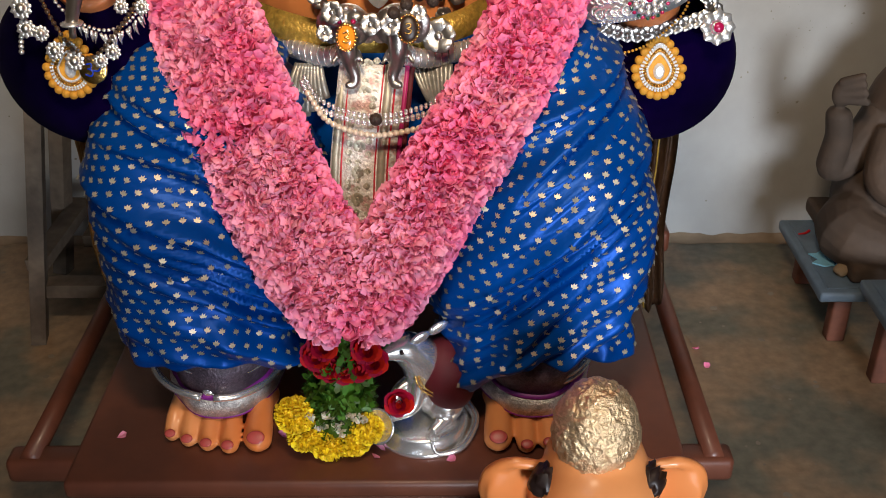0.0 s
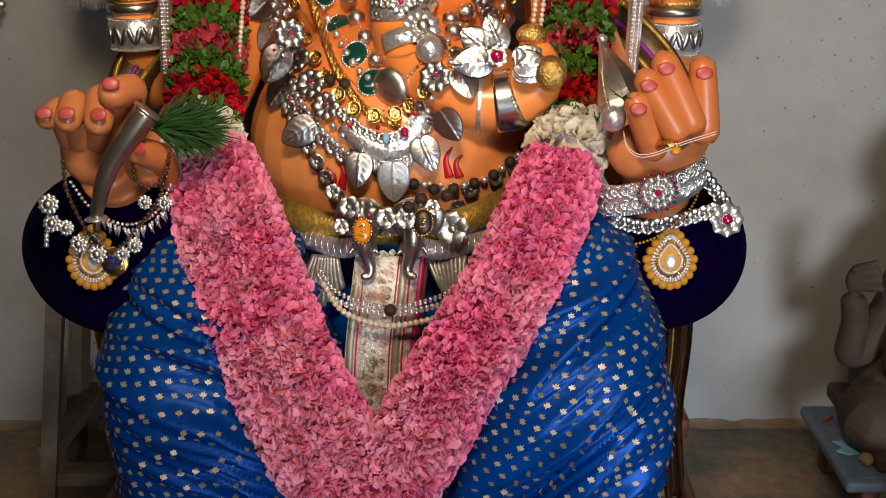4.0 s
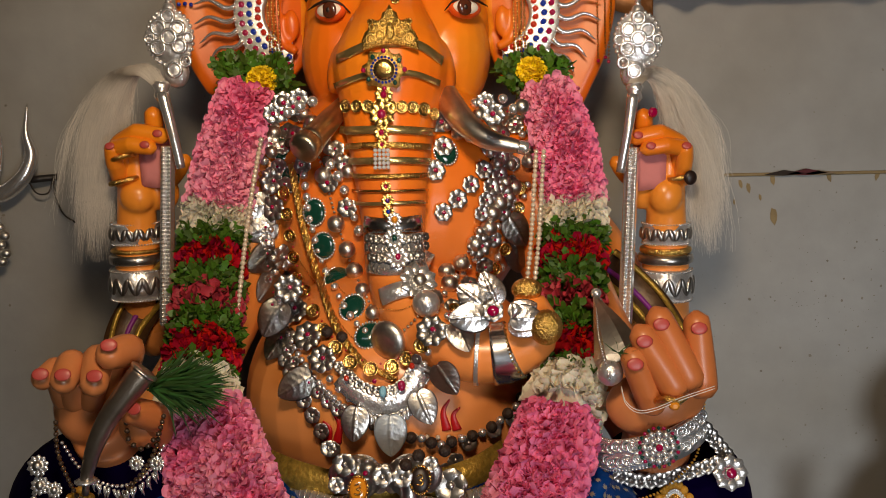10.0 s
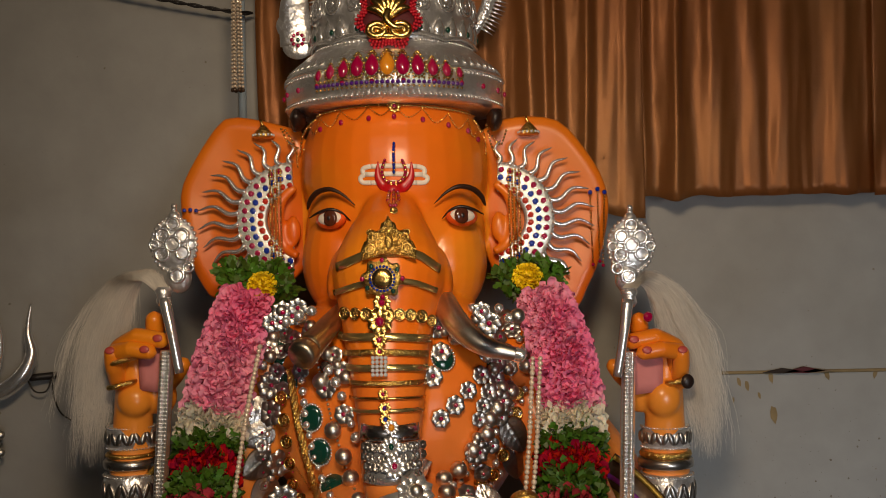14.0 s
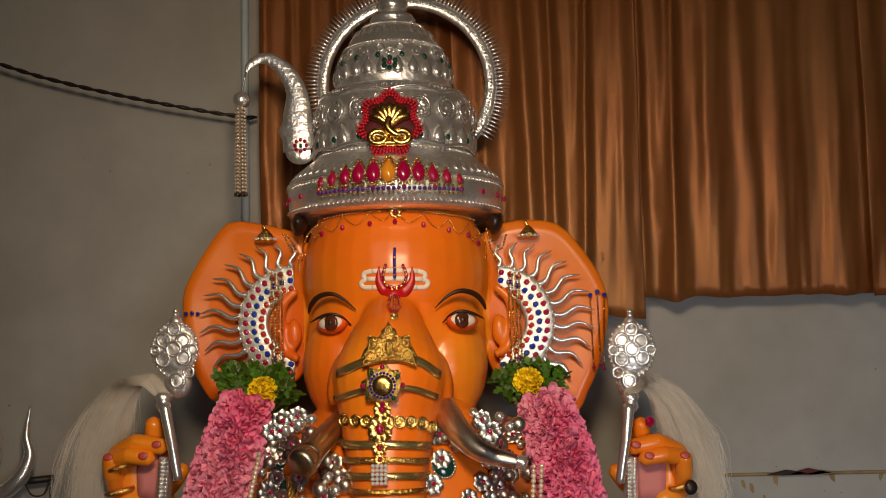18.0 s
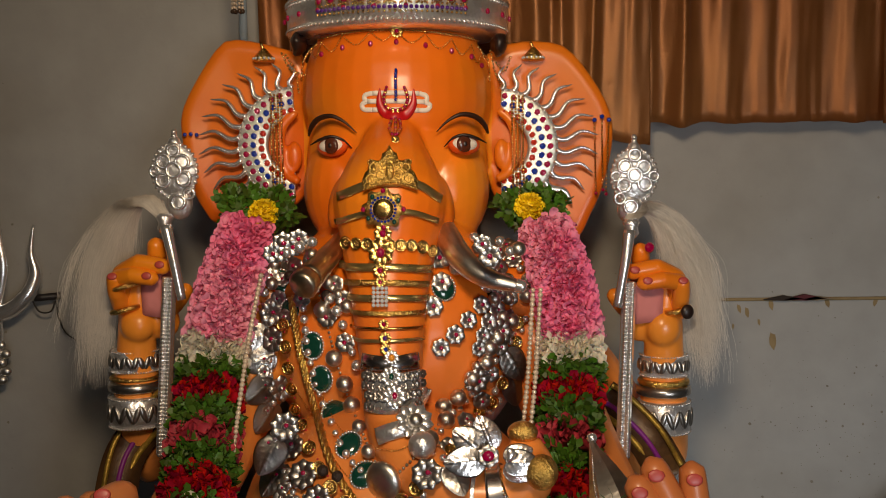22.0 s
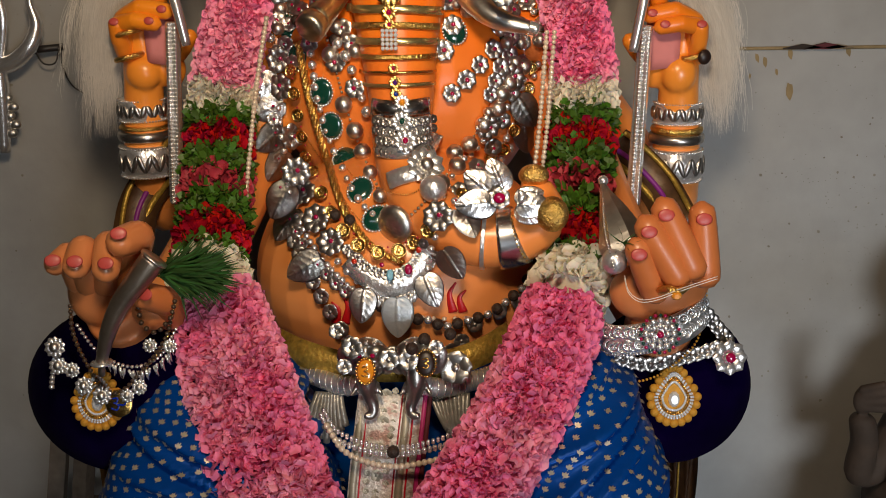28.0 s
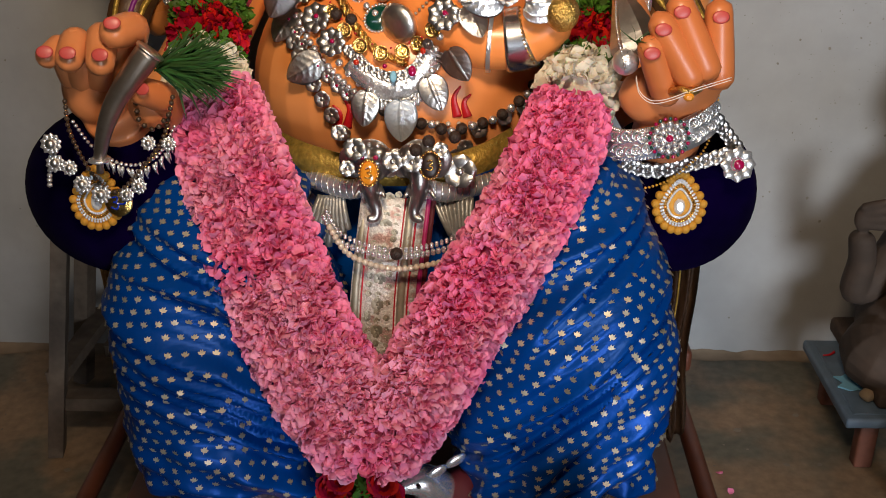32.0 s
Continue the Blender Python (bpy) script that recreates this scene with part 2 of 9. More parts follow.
MAGENTA = mat("magenta_silk", (0.40, 0.01, 0.12), 0.45, vary=0.1, bump=0.1, sheen=0.3)
MAROON = mat("maroon_cloth", (0.095, 0.004, 0.010), 0.7, vary=0.15, bump=0.2)
HEM_SILVER = mat("woven_silver_hem", (0.64, 0.62, 0.60), 0.38, 0.6, vary=0.35, scale=320, bump=0.8, bump_scale=260)
THREAD = mat("white_thread", (0.75, 0.70, 0.66), 0.7, vary=0.05, bump=0)
RED_BEADS = mat("red_bead", (0.48, 0.008, 0.025), 0.4, vary=0.05, bump=0)
FLOOR_MAT = mat("worn_cement", (0.27, 0.180, 0.105), 0.50, vary=0.28, scale=34, bump=0.3, second=(0.135, 0.125, 0.090), spread=(0.42, 0.58))
WALL_MAT = mat("old_white_plaster", (0.345, 0.348, 0.342), 0.8, vary=0.07, scale=12, bump=0.35, bump_scale=22, second=(0.275, 0.262, 0.235), spread=(0.46, 0.72))
SKIRT_MAT = mat("stained_wall_foot", (0.23, 0.165, 0.105), 0.85, vary=0.15, scale=20, bump=0.3)
STAIN = mat("ochre_damp_stain", (0.27, 0.20, 0.10), 0.85, vary=0.15, scale=40, bump=0.4)
DARK_GAP = mat("dark_gap", (0.03, 0.02, 0.016), 0.9, vary=0.1, bump=0)
CURTAIN = mat("brown_satin", (0.40, 0.145, 0.042), 0.42, 0.35, vary=0.08, scale=8, bump=0.25, bump_scale=26, second=(0.46, 0.20, 0.065), sheen=0.05)
SILK = mat("blue_silk", (0.0005, 0.058, 0.31), 0.38, 0.25, vary=0.08, scale=12, bump=0.3, bump_scale=40, second=(0.0005, 0.042, 0.24), spec=0.12, deep=0.006)
ZARI = mat("silver_gold_zari", (0.47, 0.43, 0.33), 0.5, 0.55, vary=0.15, scale=90, bump=0.3, island=0.25)
BROCADE = mat("silver_brocade", (0.78, 0.74, 0.69), 0.40, 0.22, vary=0.25, scale=300, bump=0.8, bump_scale=170, second=(0.52, 0.33, 0.29), spread=(0.52, 0.60))
PLEAT = mat("grey_silver_silk", (0.33, 0.32, 0.29), 0.36, 0.5, vary=0.2, scale=90, bump=0.4)
DARK_BROCADE = mat("dark_purple_brocade", (0.12, 0.09, 0.12), 0.45, 0.4, vary=0.45, scale=220, bump=0.6)


# ---- building helpers ----
def thing(name, at, label, category, group="", kind=""):
    """An Empty at the base of a thing that parents its parts."""
    ob = new(name)
    ob.empty_display_size = 0.02
    ob.location = at
    return tagged(ob, label, category, group, kind)


def part(name, bm, material, parent, label="", smooth=True):
    """Links a bmesh, or a ready mesh, as one mesh object under a thing or part; its coordinates are the world's."""
    if isinstance(bm, bpy.types.Mesh):
        me = bm
    else:
        me = bpy.data.meshes.new(name)
        bm.normal_update()
        bm.to_mesh(me)
        bm.free()
    if not me.materials:
        for one in (material if isinstance(material, (list, tuple)) else [material]):
            me.materials.append(one)
    if smooth:
        me.polygons.foreach_set("use_smooth", [True] * len(me.polygons))
    ob = new(name, me)
    if parent:
        base, up = Vector((0, 0, 0)), parent
        while up:
            base += up.location
            up = up.parent
        ob.parent = parent
        ob.location = -base
    return tagged(ob, label) if label else ob


def solo(name, bm, material, label, category, group="", kind="", smooth=True):
    """A thing that is one mesh."""
    return tagged(part(name, bm, material, None, "", smooth), label, category, group, kind)


def V(*a):
    return Vector(a)


def glide(pts, n):
    """n points evenly along a smooth line through pts; each point may carry more numbers than three."""
    p = [np.array(q, float) for q in pts]
    if len(p) == 2:
        return [p[0] + (p[1] - p[0]) * k / (n - 1) for k in range(n)]
    p = [2 * p[0] - p[1]] + p + [2 * p[-1] - p[-2]]
    fine = []
    for i in range(1, len(p) - 2):
        a, b, c, d = p[i - 1:i + 3]
        for k in range(12):
            t = k / 12
            fine.append(0.5 * (2 * b + (c - a) * t + (2 * a - 5 * b + 4 * c - d) * t * t + (3 * b - a - 3 * c + d) * t ** 3))
    fine.append(p[-2])
    fine = np.array(fine)
    run = np.concatenate([[0], np.cumsum(np.linalg.norm(np.diff(fine[:, :3], axis=0), axis=1))])
    return [np.array([np.interp(s, run, fine[:, j]) for j in range(fine.shape[1])]) for s in np.linspace(0, run[-1], n)]


def frames(line):
    """Tangent and two side vectors along a line."""
    out, side = [], None
    for i, p in enumerate(line):
        t = Vector(line[min(i + 1, len(line) - 1)][:3]) - Vector(line[max(i - 1, 0)][:3])
        t.normalize()
        if side is None:
            side = t.cross(V(0, 0, 1) if abs(t.z) < 0.9 else V(0, 1, 0)).normalized()
        side = (side - t * side.dot(t)).normalized()
        out.append((t, side, t.cross(side)))
    return out


def tube(bm, pts, r=0.01, n=10, seg=20, flat=1.0, closed=False):
    """A tube through pts; a fourth number in a point is its radius. flat squeezes it along the second side."""
    line = glide(pts, seg)
    fr = frames(line)
    rings = []
    for p, (t, a, b) in zip(line, fr):
        rad = p[3] if len(p) > 3 else r
        c = Vector(p[:3])
        rings.append([bm.verts.new(c + a * math.cos(k * math.tau / n) * rad + b * math.sin(k * math.tau / n) * rad * flat) for k in range(n)])
    for q, s in zip(rings, rings[1:]):
        for k in range(n):
            bm.faces.new((q[k], q[(k + 1) % n], s[(k + 1) % n], s[k]))
    bm.faces.new(rings[0][::-1])
    bm.faces.new(rings[-1])
    return bm


def ball(bm, c, r, u=16, v=10, turn=(0, 0, 0)):
    """An ellipsoid."""
    r = (r, r, r) if isinstance(r, (int, float)) else r
    m = Matrix.LocRotScale(c, Euler([radians(a) for a in turn]), r)
    bmesh.ops.create_uvsphere(bm, u_segments=u, v_segments=v, radius=1, matrix=m)
    return bm


def capsule(bm, a, b, ra, rb=None, n=10):
    """A rounded finger from a to b."""
    rb = rb or ra
    a, b = Vector(a), Vector(b)
    d = (b - a).normalized()
    tube(bm, [(*(a - d * ra * 0.7), ra * 0.6), (*a, ra), (*b, rb), (*(b + d * rb * 0.55), rb * 0.82), (*(b + d * rb), rb * 0.2)], n=n, seg=14)
    return bm


def lathe(bm, prof, n=24, m=Matrix()):
    """A turned form: (radius, height) pairs round the z axis of m."""
    rings = [[bm.verts.new(m @ V(r * math.cos(k * math.tau / n), r * math.sin(k * math.tau / n), z)) for k in range(n)] for r, z in prof]
    for q, s in zip(rings, rings[1:]):
        for k in range(n):
            bm.faces.new((q[k], q[(k + 1) % n], s[(k + 1) % n], s[k]))
    bm.faces.new(rings[0][::-1])
    bm.faces.new(rings[-1])
    return bm


def box(bm, lo, hi, bevel=0.0, m=Matrix()):
    """A box between two corners, with rounded edges."""
    c, s = [(a + b) / 2 for a, b in zip(lo, hi)], [b - a for a, b in zip(lo, hi)]
    got = bmesh.ops.create_cube(bm, size=1, matrix=m @ Matrix.LocRotScale(c, None, s))
    if bevel:
        edges = {e for v in got["verts"] for e in v.link_edges}
        bmesh.ops.bevel(bm, geom=list(edges), offset=bevel, segments=2, affect="EDGES", profile=0.5)
    return bm


def plate(bm, outline, thick, m=Matrix(), dome=0.0):
    """A flat outline (x, z) with thickness along y, its front towards -y, the middle raised by dome."""
    pts = [Vector(p) for p in outline]
    mid = sum(pts, Vector((0, 0))) / len(pts)
    front = [bm.verts.new(m @ V(p.x, -thick / 2, p.y)) for p in pts]
    inner = [bm.verts.new(m @ V(mid.x + (p.x - mid.x) * 0.55, -thick / 2 - dome * 0.75, mid.y + (p.y - mid.y) * 0.55)) for p in pts]
    back = [bm.verts.new(m @ V(p.x, thick / 2, p.y)) for p in pts]
    top = bm.verts.new(m @ V(mid.x, -thick / 2 - dome, mid.y))
    n = len(pts)
    for k in range(n):
        j = (k + 1) % n
        bm.faces.new((front[k], front[j], inner[j], inner[k]))
        bm.faces.new((inner[k], inner[j], top))
        bm.faces.new((front[j], front[k], back[k], back[j]))
    bm.faces.new(back[::-1])
    return bm


def facing(at, normal=(0, -1, 0), spin=0.0):
    """A pose at a place whose -y axis looks along normal, turned by spin degrees round it."""
    n = Vector(normal).normalized()
    q = (-n).to_track_quat("Y", "Z")
    return Matrix.Translation(at) @ q.to_matrix().to_4x4() @ Matrix.Rotation(radians(spin), 4, "Y")


def scatter(verts, faces, at, up, size, spin=None, tip=None):
    """Joins many copies of a small form: its z axis along up, turned by spin, tipped by tip, scaled by size."""
    verts, count = np.array(verts, float), len(at)
    at, up = np.array(at, float), np.array(up, float)
    up = up / np.linalg.norm(up, axis=1)[:, None]
    ref = np.where(np.abs(up[:, 2:3]) < 0.9, [[0, 0, 1.0]], [[1.0, 0, 0]])
    a = np.cross(ref, up)
    a /= np.linalg.norm(a, axis=1)[:, None]
    b = np.cross(up, a)
    ang = np.random.rand(count) * math.tau if spin is None else np.array(spin)
    ca, sa = np.cos(ang)[:, None], np.sin(ang)[:, None]
    a, b = a * ca + b * sa, b * ca - a * sa
    if tip is not None:
        ct, st = np.cos(tip)[:, None], np.sin(tip)[:, None]
        b, up = b * ct + up * st, up * ct - b * st
    size = np.array(size)[:, None, None]
    out = at[:, None] + size * (verts[None, :, 0:1] * a[:, None] + verts[None, :, 1:2] * b[:, None] + verts[None, :, 2:3] * up[:, None])
    k = len(verts)
    allf = [tuple(f + i * k for f in face) for i in range(count) for face in faces]
    me = bpy.data.meshes.new("pieces")
    me.from_pydata(out.reshape(-1, 3).tolist(), [], allf)
    return me


PETAL = ([(0, 0, 0), (-0.40, 0.35, 0.16), (0, 0.45, -0.06), (0.42, 0.33, 0.10), (-0.55, 0.78, 0.42), (-0.05, 0.85, 0.05), (0.52, 0.86, 0.22), (-0.26, 1.14, 0.30), (0.2, 1.06, 0.52)],
         [(0, 2, 1), (0, 3, 2), (1, 2, 5, 4), (2, 3, 6, 5), (4, 5, 7), (5, 6, 8), (5, 8, 7)])
LEAFLET = ([(0, 0, 0), (-0.28, 0.25, 0.03), (0.28, 0.25, 0.03), (-0.5, 0.62, 0.1), (-0.22, 0.55, 0.02), (0.22, 0.55, 0.02), (0.5, 0.62, 0.1), (-0.3, 0.95, 0.06), (0.3, 0.95, 0.06), (0, 1.25, 0.12), (0, 0.75, 0)],
           [(0, 2, 1), (1, 2, 5, 4), (1, 4, 3), (2, 6, 5), (4, 5, 10), (4, 10, 7), (5, 8, 10), (10, 8, 9), (10, 9, 7)])
BLADE = ([(-0.03, 0, 0), (0.03, 0, 0), (-0.025, 0.5, 0.08), (0.025, 0.5, 0.08), (0, 1.0, 0.02)], [(0, 1, 3, 2), (2, 3, 4)])


def along(pts, count, s0=0.0, s1=1.0, squash=1.0):
    """Random places on a tube (points carry a radius): place and outward direction."""
    line = glide(pts, 60)
    fr = frames(line)
    at, up = [], []
    for _ in range(count):
        i = int((s0 + (s1 - s0) * random.random()) * 59)
        p, (t, a, b) = line[i], fr[i]
        q = line[min(i + 1, 59)]
        f = random.random()
        w = random.random() * math.tau
        d = a * math.cos(w) + b * math.sin(w)
        c = Vector(p[:3]) * (1 - f) + Vector(q[:3]) * f
        at.append(c + d * p[3] * (1 - 0.12 * random.random()))
        up.append(d + t * random.uniform(-0.25, 0.25))
    return at, up


# ---- the room ----
def room():
    bm = bmesh.new()
    box(bm, (-4.2, -3.4, -0.10), (4.2, 2.95, 0.0))
    solo("floor", bm, FLOOR_MAT, "worn brown cement floor with stains", "floor", kind="structure", smooth=False)
    for name, lo, hi in (("wall_north", (-4.2, 2.71, 0), (4.2, 2.9, 3.6)), ("wall_south", (-4.2, -3.4, 0), (4.2, -3.25, 3.6)),
                         ("wall_west", (-4.2, -3.25, 0), (-4.05, 2.71, 3.6)), ("wall_east", (4.05, -3.25, 0), (4.2, 2.71, 3.6))):
        bm = bmesh.new()
        box(bm, lo, hi)
        solo(name, bm, WALL_MAT, "old off-white plastered wall", "wall", kind="structure", smooth=False)
    bm = bmesh.new()
    box(bm, (-4.2, -3.4, 3.6), (4.2, 2.9, 3.7))
    solo("ceiling", bm, WALL_MAT, "plain plastered ceiling", "ceiling", kind="structure", smooth=False)
    bm = bmesh.new()
    rows = []
    for k in range(401):
        x = -4.0 + 0.02 * k
        h = 0.014 + 0.016 * noise.noise(V(x * 5, 1, 0)) + 0.010 * noise.noise(V(x * 21, 4, 0))
        g = 0.030 + 0.025 * noise.noise(V(x * 4, 7, 0)) + 0.012 * noise.noise(V(x * 19, 2, 0))
        rows.append([bm.verts.new(q) for q in ((x, 2.7085, max(0.004, h)), (x, 2.702, 0.0045), (x, 2.7 - max(0.006, g), 0.0012))])
    for a, b in zip(rows, rows[1:]):
        for k in range(2):
            bm.faces.new((a[k], a[k + 1], b[k + 1], b[k]))
    solo("baseboard", bm, SKIRT_MAT, "dirty brown cement band at the wall foot", "baseboard", kind="structure")


def curtain():
    th = thing("curtain", (0.6, 2.66, 1.80), "brown satin curtain of overlapping panels hanging in folds on the wall", "curtain")
    rnd = random.Random(3)
    # each panel: left, right, hem height, distance from the wall
    for x0, x1, low, y in ((-0.40, 0.10, 1.80, 2.622), (0.08, 0.535, 1.772, 2.588), (0.515, 1.10, 1.808, 2.618), (1.085, 1.75, 1.802, 2.598)):
        folds, x = [], x0 + 0.015
        while x < x1 - 0.01:
            folds.append((x, rnd.uniform(0.010, 0.026), rnd.uniform(0.008, 0.024), rnd.uniform(0, 6.28), rnd.uniform(-0.03, 0.03)))
            x += rnd.uniform(0.035, 0.085)
        bm = bmesh.new()
        nu, nv = int((x1 - x0) / 0.0055), 44
        grid = []
        for i in range(nu + 1):
            u = i / nu
            x = x0 + (x1 - x0) * u
            col = []
            for j in range(nv + 1):
                v = j / nv
                d = 0.0
                for fx, wide, deep, ph, lean in folds:
                    c = fx + lean * v + 0.006 * math.sin(v * 4 + ph)
                    w = wide * (0.8 + 0.7 * v)
                    q = (x - c) / w
                    if abs(q) < 3:
                        d -= deep * (0.75 + 0.25 * math.sin(v * 2.6 + ph)) * math.exp(-q * q)
                d += 0.010 * noise.noise(V(x * 9, v * 1.4, 1)) + 0.0040 * noise.noise(V(x * 55 + v * 3, v * 5, 8)) * v
                d += 0.010 * v * v * (0.35 - abs(noise.noise(V(x * 11 + v * 3, v * 5 + x * 4, 4))))
                z = 3.02 + (low - 3.02) * v + v * v * (0.008 * noise.noise(V(x * 14, 3, 2)) + 0.30 * d)
                z -= 0.022 * v ** 3 * max(0, 1 - (1 - u) * 5) if 0 < x0 < 0.3 else 0.0
                col.append(bm.verts.new((x + 0.004 * noise.noise(V(x * 8, v * 4, 6)), y + d, z)))
            grid.append(col)
        for i in range(nu):
            for j in range(nv):
                bm.faces.new((grid[i][j], grid[i][j + 1], grid[i + 1][j + 1], grid[i + 1][j]))
        bmesh.ops.solidify(bm, geom=list(bm.faces), thickness=0.003)
        part("drape", bm, CURTAIN, th)
    bm = bmesh.new()
    tube(bm, [(-0.55, 2.612, 3.03), (1.8, 2.612, 3.03)], 0.012, 10, 3)
    part("rod", bm, DULL_SILVER, th)


# ---- the statue ----
XC = -0.052


def ear_plate(bm, pts, y):
    """A thick, softly curved ear from an outline."""
    line = [q for q in glide(pts + pts[:1], 41)][:-1]
    mid = sum(np.array(p) for p in line) / len(line)
    rings = []
    for k, yy in ((1.0, 0.012), (1.02, 0.0), (1.0, -0.014), (0.9, -0.020), (0.6, -0.012)):
        rings.append([bm.verts.new((mid[0] + (p[0] - mid[0]) * k, y + yy, mid[2] + (p[2] - mid[2]) * k)) for p in line])
    n = len(line)
    for q, s in zip(rings, rings[1:]):
        for k in range(n):
            bm.faces.new((q[k], q[(k + 1) % n], s[(k + 1) % n], s[k]))
    bm.faces.new(rings[0][::-1])
    bm.faces.new(rings[-1])


def remeshed(bm, voxel, smooth):
    """Melts overlapping closed forms into one skin."""
    bmesh.ops.recalc_face_normals(bm, faces=list(bm.faces))
    me = bpy.data.meshes.new("raw")
    bm.to_mesh(me)
    bm.free()
    ob = new("raw", me)
    r = ob.modifiers.new("r", "REMESH")
    r.mode, r.voxel_size = "VOXEL", voxel
    s = ob.modifiers.new("s", "SMOOTH")
    s.factor, s.iterations = 0.5, smooth
    out = bpy.data.meshes.new_from_object(ob.evaluated_get(bpy.context.evaluated_depsgraph_get()))
    bpy.data.objects.remove(ob)
    return out


TRUNK = [(XC, 2.27, 1.86, 0.040), (XC, 2.205, 1.765, 0.058), (XC, 2.140, 1.690, 0.094), (XC, 2.112, 1.640, 0.112), (XC - 0.002, 2.092, 1.565, 0.095), (XC - 0.002, 2.055, 1.475, 0.076), (XC + 0.003, 2.015, 1.36, 0.060), (XC + 0.008, 1.965, 1.27, 0.054), (XC + 0.030, 1.915, 1.21, 0.052), (0.025, 1.87, 1.168, 0.052), (0.084, 1.85, 1.142, 0.050), (0.150, 1.845, 1.144, 0.049), (0.196, 1.84, 1.172, 0.044), (0.194, 1.835, 1.215, 0.037), (0.162, 1.835, 1.226, 0.027)]


def statue():
    bm = bmesh.new()
    ball(bm, (XC, 2.09, 1.01), (0.30, 0.265, 0.25), 32, 24)
    ball(bm, (XC, 2.25, 1.36), (0.27, 0.21, 0.27), 32, 24)
    ball(bm, (XC, 2.30, 1.52), (0.18, 0.14, 0.14), 24, 16)
    for s in (-1, 1):
        ball(bm, (XC + s * 0.27, 2.27, 1.42), (0.12, 0.12, 0.13), 24, 16)
    # head
    ball(bm, (XC, 2.37, 1.86), (0.205, 0.20, 0.22), 32, 24)
    ball(bm, (XC, 2.34, 1.72), (0.195, 0.165, 0.20), 32, 24)
    for s in (-1, 1):
        ball(bm, (XC + s * 0.105, 2.30, 1.665), (0.092, 0.108, 0.125), 24, 16)
        ball(bm, (XC + s * 0.104, 2.125, 1.640), (0.018, 0.040, 0.052), 20, 12, (0, s * -12, 0))
    tube(bm, TRUNK, n=24, seg=70)
    ear_plate(bm, [(-0.26, 0, 1.955), (-0.343, 0, 1.978), (-0.419, 0, 1.987), (-0.458, 0, 1.95), (-0.502, 0, 1.881), (-0.524, 0, 1.831), (-0.525, 0, 1.781), (-0.508, 0, 1.68), (-0.486, 0, 1.63), (-0.45, 0, 1.588), (-0.37, 0, 1.60), (-0.26, 0, 1.65), (-0.22, 0, 1.80)], 2.38)
    ear_plate(bm, [(0.14, 0, 1.945), (0.20, 0, 1.972), (0.282, 0, 1.972), (0.326, 0, 1.95), (0.38, 0, 1.879), (0.407, 0, 1.822), (0.413, 0, 1.759), (0.391, 0, 1.66), (0.364, 0, 1.60), (0.331, 0, 1.545), (0.263, 0, 1.56), (0.17, 0, 1.62), (0.12, 0, 1.80)], 2.38)
    # inner ear folds
    for s, x0 in ((-1, -0.262), (1, 0.160)):
        tube(bm, [(x0 + s * 0.005, 2.33, 1.83, 0.010), (x0 + s * 0.035, 2.33, 1.80, 0.012), (x0 + s * 0.042, 2.33, 1.75, 0.012), (x0 + s * 0.030, 2.33, 1.70, 0.011), (x0, 2.32, 1.68, 0.010)], n=12, seg=24)
        ball(bm, (x0 + s * 0.012, 2.335, 1.735), (0.018, 0.014, 0.034), 16, 12)
    # raised hind arms
    tube(bm, [(XC - 0.26, 2.29, 1.42, 0.09), (-0.48, 2.36, 1.22, 0.07), (-0.600, 2.33, 1.08, 0.058), (-0.605, 2.26, 1.2, 0.052), (-0.598, 2.235, 1.33, 0.041), (-0.588, 2.225, 1.42, 0.040)], n=18, seg=40)
    ball(bm, (-0.588, 2.225, 1.450), (0.034, 0.034, 0.062), 20, 14)
    ball(bm, (-0.583, 2.200, 1.392), (0.036, 0.030, 0.036), 20, 14)
    ball(bm, (-0.545, 2.225, 1.405), (0.040, 0.026, 0.050), 20, 14, (0, -30, 0))
    tube(bm, [(XC + 0.26, 2.29, 1.42, 0.09), (0.40, 2.38, 1.2, 0.07), (0.51, 2.37, 1.06, 0.058), (0.512, 2.30, 1.18, 0.052), (0.508, 2.275, 1.31, 0.042), (0.505, 2.265, 1.39, 0.040)], n=18, seg=40)
    ball(bm, (0.506, 2.265, 1.425), (0.034, 0.034, 0.064), 20, 14)
    ball(bm, (0.500, 2.240, 1.370), (0.036, 0.030, 0.040), 20, 14)
    ball(bm, (0.465, 2.265, 1.385), (0.036, 0.026, 0.050), 20, 14, (0, 30, 0))
    # fore arms and palms
    tube(bm, [(XC - 0.26, 2.25, 1.40, 0.09), (-0.42, 2.12, 1.12, 0.075), (-0.50, 1.95, 0.97, 0.07), (-0.50, 1.78, 0.99, 0.062), (-0.495, 1.68, 1.07, 0.055)], n=18, seg=36)
    ball(bm, (-0.517, 1.668, 1.107), (0.054, 0.032, 0.058), 24, 16)
    ball(bm, (-0.426, 1.640, 1.091), (0.034, 0.030, 0.036), 20, 14)
    tube(bm, [(XC + 0.26, 2.25, 1.40, 0.09), (0.34, 2.12, 1.10, 0.075), (0.42, 1.97, 0.96, 0.07), (0.405, 1.82, 0.98, 0.06), (0.392, 1.74, 1.05, 0.054)], n=18, seg=36)
    ball(bm, (0.386, 1.738, 1.08), (0.080, 0.046, 0.056), 24, 16)
    ball(bm, (0.417, 1.745, 1.113), (0.062, 0.040, 0.062), 24, 16)
